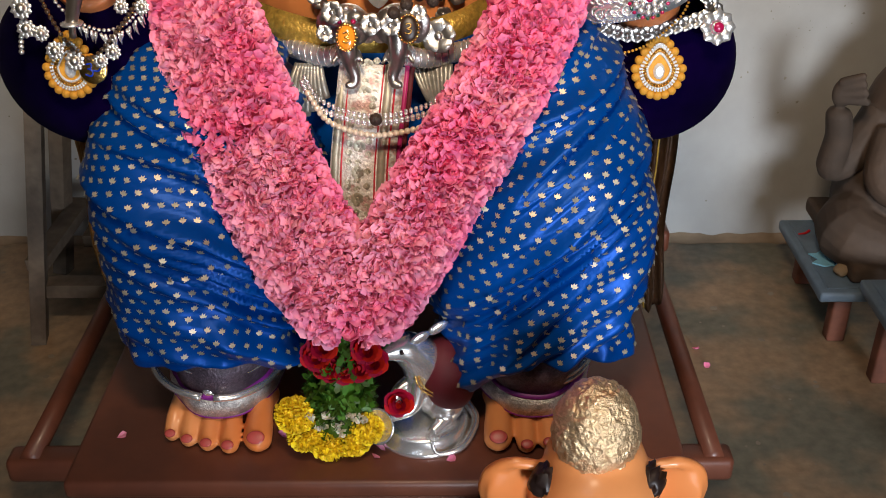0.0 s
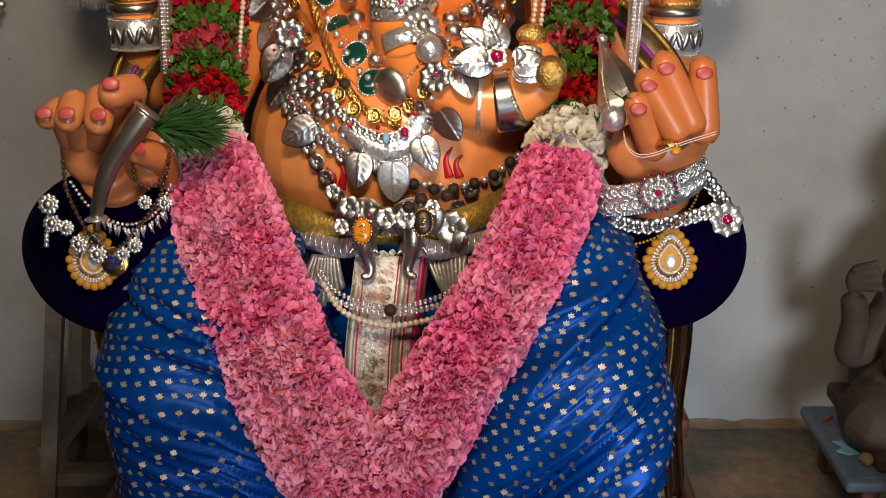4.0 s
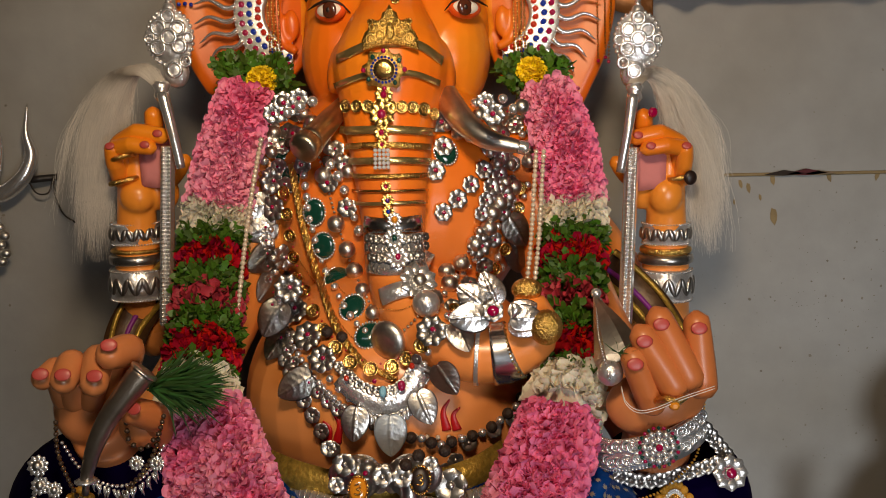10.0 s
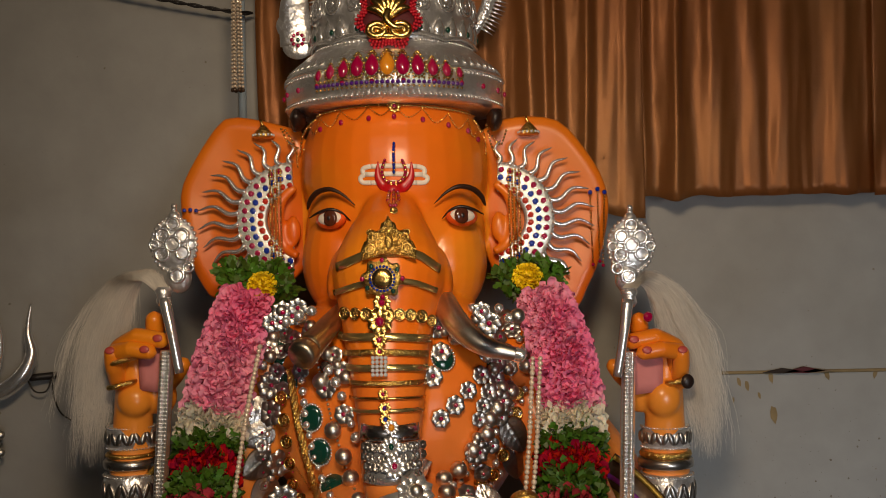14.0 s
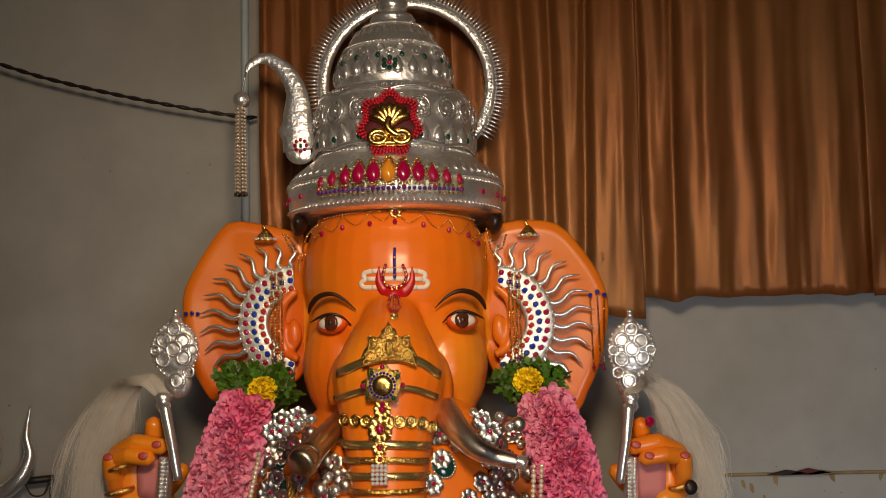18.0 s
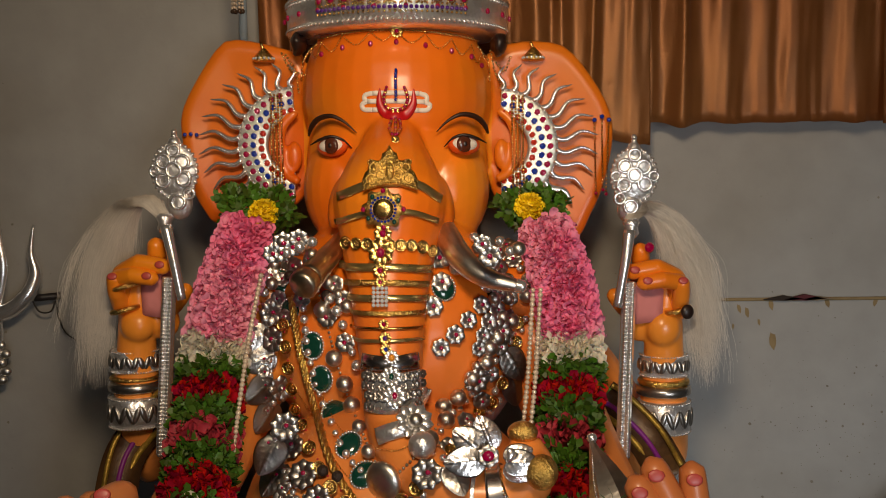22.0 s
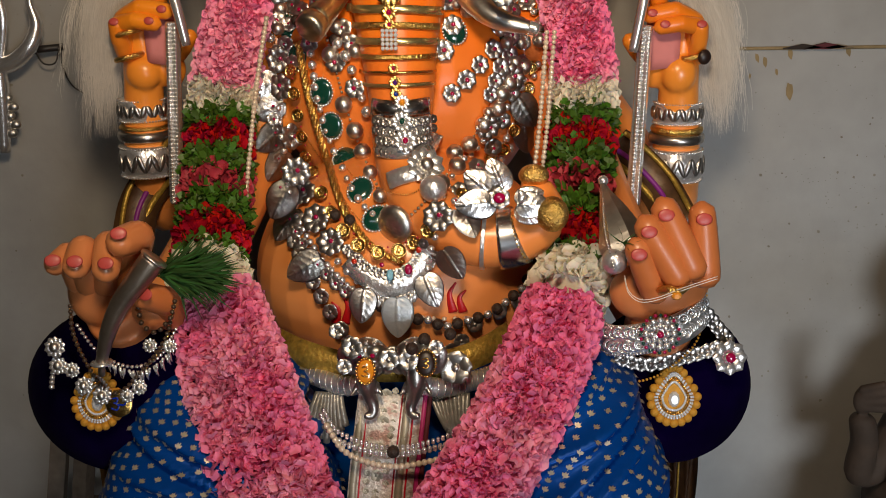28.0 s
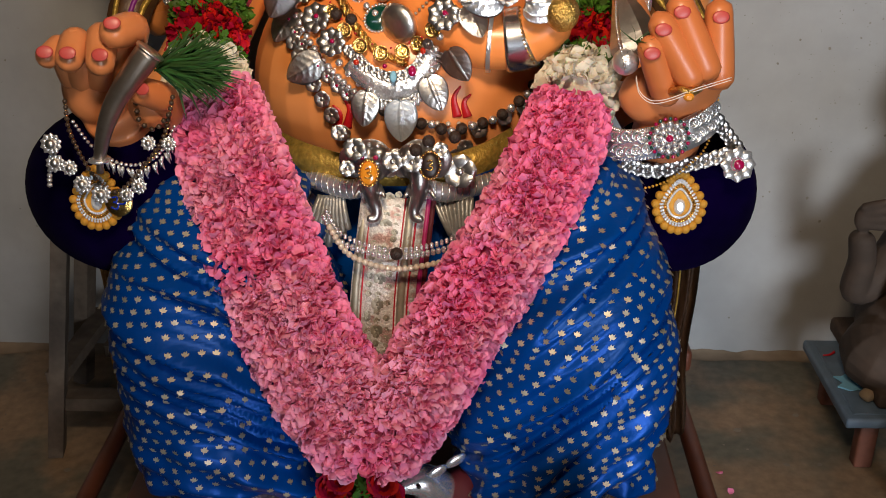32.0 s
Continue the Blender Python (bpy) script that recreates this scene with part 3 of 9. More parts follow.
    # feet
    for x0, s in ((-0.352, 1), (0.228, -1)):
        ball(bm, (x0, 1.67, 0.295), (0.090, 0.115, 0.052), 24, 16)
        ball(bm, (x0, 1.622, 0.288), (0.100, 0.060, 0.046), 24, 16)
        ball(bm, (x0 + s * 0.01, 1.74, 0.34), (0.07, 0.08, 0.09), 24, 16)
        for k in range(5):
            w = (0.0265, 0.0185, 0.018, 0.0175, 0.0165)[k]
            x = x0 + s * (0.074 - (0, 0.051, 0.091, 0.128, 0.162)[k])
            y = (1.503, 1.496, 1.503, 1.515, 1.531)[k]
            capsule(bm, (x * 0.92 + x0 * 0.08, 1.612, 0.298), (x * 0.97 + x0 * 0.03, 1.565, 0.291), w * 0.92, w * 0.9, 10)
            capsule(bm, (x * 0.97 + x0 * 0.03, 1.565, 0.291), (x, y + 0.010, 0.250 + w), w * 0.9, w, 10)
    me = remeshed(bm, 0.0048, 5)
    bm = bmesh.new()

    def add(fn, index):
        keep = len(bm.faces)
        fn()
        bm.faces.ensure_lookup_table()
        for f in bm.faces[keep:]:
            f.material_index = index

    def nail(c, n, size):
        add(lambda: ball(bm, c, (size, 0.0022, size * 0.75), 12, 8, n), 1)

    # fingers of the fore hands
    for a, k, b, r in (((-0.546, 1.655, 1.131), (-0.545, 1.625, 1.187), (-0.554, 1.595, 1.179), 0.0185),
                       ((-0.527, 1.652, 1.131), (-0.518, 1.62, 1.196), (-0.518, 1.585, 1.179), 0.0225),
                       ((-0.499, 1.65, 1.131), (-0.475, 1.615, 1.204), (-0.469, 1.575, 1.177), 0.023),
                       ((-0.468, 1.655, 1.139), (-0.43, 1.62, 1.216), (-0.443, 1.58, 1.219), 0.025),
                       ((-0.407, 1.665, 1.069), (-0.399, 1.625, 1.108), (-0.419, 1.592, 1.129), 0.0235)):
        add(lambda: (capsule(bm, a, k, r * 1.05, r), capsule(bm, k, b, r, r * 0.92)), 0)
    for c, tip in (((-0.547, 1.572, 1.193), 12), ((-0.509, 1.56, 1.195), 8), ((-0.459, 1.55, 1.195), 0), ((-0.437, 1.556, 1.239), 12), ((-0.41, 1.566, 1.14), -20)):
        nail(c, (-25, 0, tip), 0.0125)
    for a, b, r in (((0.371, 1.675, 1.104), (0.338, 1.655, 1.178), 0.0225), ((0.4, 1.652, 1.136), (0.353, 1.662, 1.212), 0.0228), ((0.423, 1.658, 1.147), (0.380, 1.672, 1.236), 0.0235), ((0.448, 1.672, 1.129), (0.440, 1.682, 1.226), 0.0225)):
        add(lambda: capsule(bm, a, b, r * 1.08, r * 0.95), 0)
        nail((b[0] - 0.001, b[1] - r * 0.93, b[2] - 0.002), (-14, 0, 0), 0.0130)
    # fingers of the raised hands round their rods
    for dx, dy, dz, s in ((-0.592, 2.225, 0.0, 1), (0.508, 2.265, -0.024, -1)):
        def finger(pts, r):
            for (a, b), q in zip(zip(pts, pts[1:]), (1.05, 1.0, 0.94)):
                add(lambda: capsule(bm, (dx + s * a[0], dy + a[1], a[2] + dz), (dx + s * b[0], dy + b[1], b[2] + dz), r * q, r * q * 0.95), 0)
        finger([(-0.018, -0.005, 1.455), (-0.016, -0.040, 1.500), (0.030, -0.066, 1.524), (0.078, -0.070, 1.516)], 0.0185)
        finger([(-0.020, -0.008, 1.440), (-0.018, -0.055, 1.492), (0.020, -0.078, 1.500), (0.056, -0.080, 1.494)], 0.0175)
        finger([(-0.026, -0.010, 1.425), (-0.024, -0.050, 1.462), (-0.022, -0.064, 1.490)], 0.0175)
        finger([(0.040, 0.010, 1.50), (0.056, -0.035, 1.535), (0.058, -0.045, 1.556)], 0.0185)
        finger([(0.050, 0.010, 1.40), (0.090, -0.010, 1.438), (0.108, -0.020, 1.462)], 0.0165)
        nail((dx + s * 0.076, dy - 0.087, 1.521 + dz), (-10, 0, 0), 0.010)
        nail((dx + s * 0.052, dy - 0.096, 1.500 + dz), (-10, 0, 0), 0.010)
        nail((dx - s * 0.022, dy - 0.080, 1.498 + dz), (-20, 0, 0), 0.010)
    for x0, s in ((-0.352, 1), (0.228, -1)):
        for k in range(5):
            x = x0 + s * (0.074 - (0, 0.051, 0.091, 0.128, 0.162)[k])
            y, w = (1.503, 1.496, 1.503, 1.515, 1.531)[k], (0.0265, 0.0185, 0.018, 0.0175, 0.0165)[k]
            nail((x, y - w * 0.34, 0.250 + w * 1.68), (-52, 0, 0), w * 0.62)
    # painted eyes and brows
    for s in (-1, 1):
        ex, ey, ez = XC + 0.011 + s * 0.133, 2.183, 1.752
        turn = s * 24
        add(lambda: ball(bm, (ex, ey + 0.012, ez), (0.0345, 0.018, 0.0205), 20, 12, (0, s * 4, turn)), 6)
        add(lambda: ball(bm, (ex, ey + 0.008, ez + 0.001), (0.029, 0.0185, 0.0162), 20, 12, (0, s * 4, turn)), 2)
        add(lambda: ball(bm, (ex, ey - 0.0065, ez + 0.001), (0.0165, 0.0065, 0.0165), 16, 10, (0, 0, turn)), 4)
        add(lambda: ball(bm, (ex - s * 0.0, ey - 0.0112, ez + 0.001), (0.006, 0.0028, 0.006), 12, 8), 3)
        add(lambda: tube(bm, [(ex - s * 0.040, ey + 0.005, ez - 0.004, 0.0012), (ex - s * 0.022, ey - 0.006, ez + 0.013, 0.0026), (ex, ey - 0.008, ez + 0.019, 0.0032), (ex + s * 0.024, ey + 0.0, ez + 0.013, 0.003), (ex + s * 0.045, ey + 0.016, ez + 0.003, 0.001)], n=8, seg=18), 3)
        add(lambda: tube(bm, [(XC + 0.009 + s * 0.080, 2.180, 1.778, 0.0012), (XC + 0.009 + s * 0.104, 2.178, 1.800, 0.0036), (XC + 0.009 + s * 0.130, 2.183, 1.812, 0.0056), (XC + 0.009 + s * 0.158, 2.202, 1.808, 0.0066), (XC + 0.009 + s * 0.176, 2.222, 1.793, 0.0056), (XC + 0.009 + s * 0.184, 2.236, 1.776, 0.0025)], n=10, seg=24, flat=0.8), 8)
    out = bpy.data.meshes.new("statue")
    bm.to_mesh(out)
    bm.free()
    bm = bmesh.new()
    bm.from_mesh(me)
    bm.from_mesh(out)
    bm.to_mesh(out)
    bm.free()
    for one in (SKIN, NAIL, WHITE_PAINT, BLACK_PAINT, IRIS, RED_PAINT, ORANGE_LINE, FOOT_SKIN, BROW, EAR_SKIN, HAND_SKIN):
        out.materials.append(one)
    # by position: feet peach, fore hands browner and darker, ears deeper orange
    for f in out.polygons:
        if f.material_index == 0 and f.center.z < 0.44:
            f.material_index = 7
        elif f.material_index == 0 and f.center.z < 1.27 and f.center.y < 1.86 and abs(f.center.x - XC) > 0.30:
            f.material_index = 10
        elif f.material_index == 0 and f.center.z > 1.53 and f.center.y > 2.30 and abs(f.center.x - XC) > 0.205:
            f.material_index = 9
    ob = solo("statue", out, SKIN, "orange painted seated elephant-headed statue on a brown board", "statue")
    return ob


STATUE = statue()
from mathutils.bvhtree import BVHTree


def bvh(*obs):
    """A search tree of meshes whose coordinates are the world's."""
    vs, fs = [], []
    for ob in obs:
        k = len(vs)
        vs += [v.co.copy() for v in ob.data.vertices]
        fs += [[k + i for i in p.vertices] for p in ob.data.polygons]
    return BVHTree.FromPolygons(vs, fs)


# ---- the clothes ----
LEGS = {  # height, middle x, middle y, half width, half depth
    -1: [(0.43, -0.346, 1.655, 0.174, 0.150), (0.50, -0.348, 1.652, 0.181, 0.160), (0.62, -0.348, 1.648, 0.188, 0.166), (0.73, -0.348, 1.65, 0.190, 0.163), (0.81, -0.350, 1.662, 0.180, 0.150), (0.89, -0.346, 1.70, 0.154, 0.135), (0.96, -0.352, 1.75, 0.112, 0.110), (1.00, -0.355, 1.81, 0.072, 0.080), (1.02, -0.355, 1.86, 0.035, 0.045)],
    1: [(0.42, 0.225, 1.655, 0.160, 0.150), (0.50, 0.228, 1.652, 0.176, 0.160), (0.62, 0.228, 1.648, 0.186, 0.165), (0.70, 0.226, 1.65, 0.186, 0.163), (0.78, 0.220, 1.665, 0.172, 0.150), (0.86, 0.212, 1.70, 0.152, 0.135), (0.94, 0.216, 1.75, 0.112, 0.110), (0.98, 0.225, 1.81, 0.072, 0.080), (1.00, 0.228, 1.86, 0.035, 0.045)]}


def leg_point(s, line, u, v):
    """A point of one leg's silk: u turns round the leg, v rises from the hem; the folds are in it."""
    i = min(int(v * (len(line) - 1)), len(line) - 2)
    f = v * (len(line) - 1) - i
    z, cx, cy, rx, ry = line[i] * (1 - f) + line[i + 1] * f
    c, d = math.cos(u), math.sin(u)
    k = (abs(c) ** 2.5 + abs(d) ** 2.5) ** -0.4
    low = max(0, 1 - v * 3.2)
    z += low * 0.012 * max(0, -math.sin(u)) ** 1.5
    if s > 0:
        z -= low * (0.10 * max(0, math.cos(u - math.radians(200))) ** 5) - low * 0.012 * math.sin(u * 3)
    else:
        z -= low * (0.03 * max(0, math.cos(u - math.radians(-15))) ** 2) - low * 0.010 * math.sin(u * 4 + 1)
    x, y = cx + c * k * rx, cy + d * k * ry
    if s > 0:
        q, l = z - 0.85 * x, z * 0.6 + x
        w = 0.6 + 0.4 * max(0, 1 - abs(x - 0.15) / 0.3)
    else:
        q, l = z + 0.30 * x + 0.35 * max(0, x + 0.32), x
        w = 0.35 + 0.75 * min(1, max(0, (x + 0.52) / 0.25))
    n1 = noise.noise(V(q * 9, l * 1.6, 3 + s))
    n2 = noise.noise(V(q * 19 + n1, l * 2.4, 7 + s))
    n3 = noise.noise(V(q * 42, l * 6, 11 + s))
    e = w * (0.036 * n1 + 0.072 * (0.26 - abs(n2)) + 0.012 * (0.3 - abs(n3))) - 0.006 + 0.006 * low * math.sin(u * 13 + 2 * n1)
    return V(x + c * e, y + d * e, z)


def leg_line(s):
    return [q[[0, 1, 2, 3, 4]] for q in glide(LEGS[s], 60)]


def clothes():
    th = thing("draped_garment", (XC, 1.9, 0.36), "shiny blue silk drape with woven silver leaf motifs", "garment")
    bm = bmesh.new()
    for s in (-1, 1):
        x0 = LEGS[s][0][1]
        tube(bm, [(x0, 1.72, 0.72, 0.10), (x0 - s * 0.05, 1.87, 0.76, 0.14), (x0 - s * 0.12, 2.1, 0.78, 0.15)], n=28, seg=24)
    ball(bm, (XC, 1.91, 0.66), (0.24, 0.19, 0.24), 32, 20)
    ball(bm, (XC, 2.12, 0.68), (0.40, 0.25, 0.28), 32, 20)
    me = remeshed(bm, 0.010, 8)
    moved = []
    for v, nn in zip(me.vertices, [w.vector.copy() for w in me.vertex_normals]):
        c = v.co
        s = -1 if c.x < XC else 1
        near = max(0, 1 - abs(c.x - XC) / 0.24)
        moved.extend(c + nn * (0.010 * near * math.sin((c.z * 0.6 + s * (c.x - XC)) * 70) + 0.008 * noise.noise(c * 12)))
    me.vertices.foreach_set("co", moved)
    me.update()
    obs = [part("lap_silk", me, SILK, th)]
    at, up = [], []
    for s in (-1, 1):
        line = leg_line(s)
        nu, nv = 170, 130
        vs = [tuple(leg_point(s, line, math.tau * i / nu, j / nv)) for j in range(nv + 1) for i in range(nu)]
        # the hem turns under
        for k, rise in ((0.93, -0.004), (0.80, 0.006), (0.55, 0.03)):
            for i in range(nu):
                q = leg_point(s, line, math.tau * i / nu, 0)
                vs.append((line[0][1] + (q.x - line[0][1]) * k, line[0][2] + (q.y - line[0][2]) * k, q.z + rise))
        order = [nv + 3, nv + 2, nv + 1] + list(range(nv + 1))
        fs = [(a * nu + i, a * nu + (i + 1) % nu, b * nu + (i + 1) % nu, b * nu + i) for a, b in zip(order, order[1:]) for i in range(nu)]
        me = bpy.data.meshes.new("silk_leg")
        me.from_pydata(vs, [], fs)
        obs.append(part("leg_silk", me, SILK, th))
        # motifs in rows that follow the cloth
        v = 0.02
        row = 0
        while v < 0.97:
            i = min(int(v * 59), 58)
            girth = math.tau * (line[i][3] + line[i][4]) / 2
            count = max(4, int(girth / 0.0215))
            for k in range(count):
                u = math.tau * (k + 0.5 * (row % 2)) / count + (0.9 * v if s > 0 else -0.25 * v)
                if math.sin(u) > 0.35:
                    continue
                vv = v + 0.03 * math.sin(u * 2 + s)
                if not 0.01 < vv < 0.98:
                    continue
                p, a, b = leg_point(s, line, u, vv), leg_point(s, line, u + 0.02, vv), leg_point(s, line, u, min(1, vv + 0.008))
                n = (a - p).cross(b - p).normalized()
                at.append(p + n * 0.0012)
                up.append(n)
            v += 0.0200 / max(0.25, (Vector(line[min(i + 1, 59)][1:3]).to_3d() - Vector(line[i][1:3]).to_3d()).length * 59 + abs(line[min(i + 1, 59)][0] - line[i][0]) * 59)
            row += 1
    tree = bvh(*obs)
    leaf = ([(0.10, -0.62, 0), (-0.05, -0.60, 0), (-0.02, -0.36, 0), (-0.42, -0.30, 0), (-0.62, 0.12, 0), (-0.30, 0.10, 0.02), (-0.22, 0.52, 0), (0.02, 0.30, 0.03), (0.22, 0.66, 0), (0.30, 0.18, 0.02), (0.64, 0.30, 0), (0.48, -0.22, 0), (0.10, -0.36, 0)],
            [(0, 12, 2, 1), (2, 5, 4, 3), (2, 7, 6, 5), (2, 12, 9, 7), (7, 9, 8), (12, 11, 10, 9)])
    me = scatter(*leaf, at, up, np.random.uniform(0.0096, 0.0108, len(at)), spin=np.full(len(at), -0.45) + np.random.randn(len(at)) * 0.10)
    tagged(part("leaf_motif", me, ZARI, th, "woven silver-gold leaf motifs"), kind="stuff")
    return th, tree


# ---- flower garland ----
def rose(c, r, parent=None, n=(0, -1, 0.3)):
    """A rose head of cupped, overlapping petals that looks along n."""
    m = Matrix.Translation(c) @ (-Vector(n)).to_track_quat("Y", "Z").to_matrix().to_4x4()
    vs, fs = [], []
    for ring, (count, rad, reach, roll) in enumerate(((3, 0.26, 0.55, 0.0), (4, 0.46, 0.50, 0.06), (5, 0.68, 0.40, 0.16), (6, 0.90, 0.22, 0.26))):
        for k in range(count):
            a0 = math.tau * (k + 0.5 * ring) / count + random.uniform(-0.2, 0.2)
            wide = math.tau / count * 0.72
            j0 = random.uniform(-0.06, 0.06)
            b = len(vs)
            for j in range(5):
                v = j / 4
                for i in range(5):
                    u = i / 2 - 1
                    top = v * (1 - 0.28 * u * u)
                    rr = rad * (0.45 + 0.62 * math.sin(min(1, top) * 1.5)) + roll * top ** 3
                    a = a0 + u * wide * (0.5 + 0.5 * v)
                    vs.append(tuple(m @ V(math.cos(a) * rr * r, (0.35 - (reach + 0.35 + j0) * top + roll * 0.6 * top ** 4) * r, math.sin(a) * rr * r)))
            fs += [(b + j * 5 + i, b + j * 5 + i + 1, b + j * 5 + i + 6, b + j * 5 + i + 5) for j in range(4) for i in range(4)]
    me = bpy.data.meshes.new("rose")
    me.from_pydata(vs, [], fs)
    return me


LEFT_LOW = [(-0.345, 1.735, 1.065, 0.054), (-0.322, 1.68, 1.01, 0.064), (-0.272, 1.60, 0.90, 0.070), (-0.214, 1.535, 0.78, 0.068), (-0.160, 1.50, 0.68, 0.070), (-0.106, 1.485, 0.60, 0.068), (-0.082, 1.485, 0.575, 0.060)]
RIGHT_LOW = [(0.232, 1.745, 1.055, 0.052), (0.207, 1.69, 1.0, 0.058), (0.144, 1.60, 0.90, 0.059), (0.058, 1.54, 0.78, 0.060), (-0.004, 1.50, 0.68, 0.062), (-0.062, 1.485, 0.60, 0.064), (-0.085, 1.485, 0.565, 0.056)]
LEFT_UP = [(-0.335, 2.13, 1.605, 0.036), (-0.357, 2.105, 1.52, 0.046), (-0.380, 2.085, 1.43, 0.049), (-0.394, 2.06, 1.345, 0.051), (-0.393, 2.00, 1.255, 0.052), (-0.388, 1.92, 1.17, 0.053), (-0.382, 1.83, 1.10, 0.053), (-0.365, 1.765, 1.065, 0.053)]
RIGHT_UP = [(0.245, 2.13, 1.595, 0.036), (0.272, 2.105, 1.51, 0.045), (0.290, 2.085, 1.42, 0.047), (0.291, 2.06, 1.335, 0.050), (0.280, 2.00, 1.245, 0.050), (0.270, 1.92, 1.16, 0.050), (0.258, 1.84, 1.09, 0.050), (0.240, 1.775, 1.06, 0.050)]


def petals(path, s0, s1, count, form, size, tipping=0.8):
    at, up = along(path, count, s0, s1)
    return scatter(*form, at, up, np.random.uniform(0.75, 1.25, count) * size, tip=np.random.uniform(0.30, tipping + 0.35, count))


def core(path, s0, s1, k=0.86):
    bm = bmesh.new()
    line = glide(path, 60)
    a, b = int(s0 * 59), int(s1 * 59)
    cut = [(*p[:3], p[3] * k * (0.45 if i in (0, b - a) else 1.0)) for i, p in enumerate(line[a:b + 1])]
    tube(bm, cut, n=14, seg=max(4, len(cut)))
    return bm


def garland():
    th = thing("flower_garland", (XC, 1.48, 0.52), "thick pink flower garland with white, green and red bands", "garland")

    def run(name, path, s0, s1, count, form, size, material, tipping=0.8, label=""):
        me = petals(path, s0, s1, count, form, size, tipping)
        ob = part(name, me, material, th, label)
        ob["kind"] = "stuff"
        part("stuffing", core(path, s0, s1), material, ob)

    def roses_on(path, s0, s1, rows):
        line = glide(path, 60)
        fr = frames(line)
        for j in range(rows):
            i = int((s0 + (s1 - s0) * (j + 0.5) / rows) * 59)
            p, (t, a, b) = line[i], fr[i]
            for k in range(6):
                w = math.radians(-150 + 24 * k + 12 * (j % 2))
                d = V(math.cos(w), math.sin(w), 0)
                d = (d - t * d.dot(t)).normalized()
                part("rose_head", rose(Vector(p[:3]) + d * p[3] * 0.86, 0.030 * random.uniform(0.85, 1.1), None, d + V(0, 0, 0.15)), ROSE, th)

    for e in (-1, 1):
        run("pink_flower_run", [(x + e * 0.40 * r, y + 0.06 * e * r, z + e * 0.22 * r, r * 0.64) for x, y, z, r in LEFT_LOW], 0.0, 1.0, 4700, PETAL, 0.0165, PINK, 1.0)
    run("pink_flower_run", RIGHT_LOW, 0.0, 1.0, 7000, PETAL, 0.0168, PINK, 1.0)
    for path in (LEFT_UP, RIGHT_UP):
        run("pink_flower_run", path, 0.0, 0.34, 2000, PETAL, 0.0155, PINK, 1.0)
        run("white_flower_band", path, 0.34, 0.42, 420, PETAL, 0.018, CREAM, 0.7, "band of white blossoms")
        run("leaf_band", path, 0.42, 0.475, 420, LEAFLET, 0.019, GREEN, 0.8)
        run("rose_band", path, 0.475, 0.55, 120, PETAL, 0.018, ROSE, 0.9)
        roses_on(path, 0.475, 0.55, 2)
        run("leaf_band", path, 0.55, 0.63, 480, LEAFLET, 0.019, GREEN, 0.8)
        run("wilted_rose_band", path, 0.63, 0.69, 160, PETAL, 0.02, DARKPINK, 0.4)
        run("leaf_band", path, 0.69, 0.77, 460, LEAFLET, 0.019, GREEN, 0.8)
        run("rose_band", path, 0.77, 0.86, 120, PETAL, 0.018, ROSE, 0.9)
        roses_on(path, 0.77, 0.86, 2)
        run("leaf_band", path, 0.86, 0.91, 300, LEAFLET, 0.018, GREEN, 0.8)
        run("white_flower_band", path, 0.91, 1.0, 420, PETAL, 0.020, CREAM, 0.7, "band of white blossoms")


# ---- the crown ----
def crown():
    th = thing("crown", (XC, 2.36, 1.99), "tall embossed silver tiered crown", "crown")
    m = Matrix.Translation((XC + 0.003, 2.37, 0))
    bm = bmesh.new()
    lathe(bm, [(0.205, 1.985), (0.236, 1.99), (0.238, 2.045), (0.226, 2.075), (0.19, 2.105), (0.17, 2.12)], 56, m)
    part("brim", bm, EMBOSSED, th)
    bm = bmesh.new()
    lathe(bm, [(0.165, 2.10), (0.172, 2.115), (0.178, 2.19), (0.172, 2.235), (0.15, 2.262), (0.13, 2.27)], 56, m)
    part("middle_tier", bm, EMBOSSED, th)
    bm = bmesh.new()
    lathe(bm, [(0.125, 2.26), (0.132, 2.275), (0.122, 2.335), (0.098, 2.385), (0.07, 2.415), (0.045, 2.43), (0.052, 2.437), (0.045, 2.447), (0.03, 2.45)], 48, m)
    part("upper_tier", bm, EMBOSSED, th)
    bm = bmesh.new()
    lathe(bm, [(0.012, 2.445), (0.034, 2.46), (0.036, 2.475), (0.026, 2.492), (0.01, 2.503), (0.013, 2.51), (0.006, 2.53), (0.002, 2.56)], 24, m)
    part("finial", bm, SILVER, th)


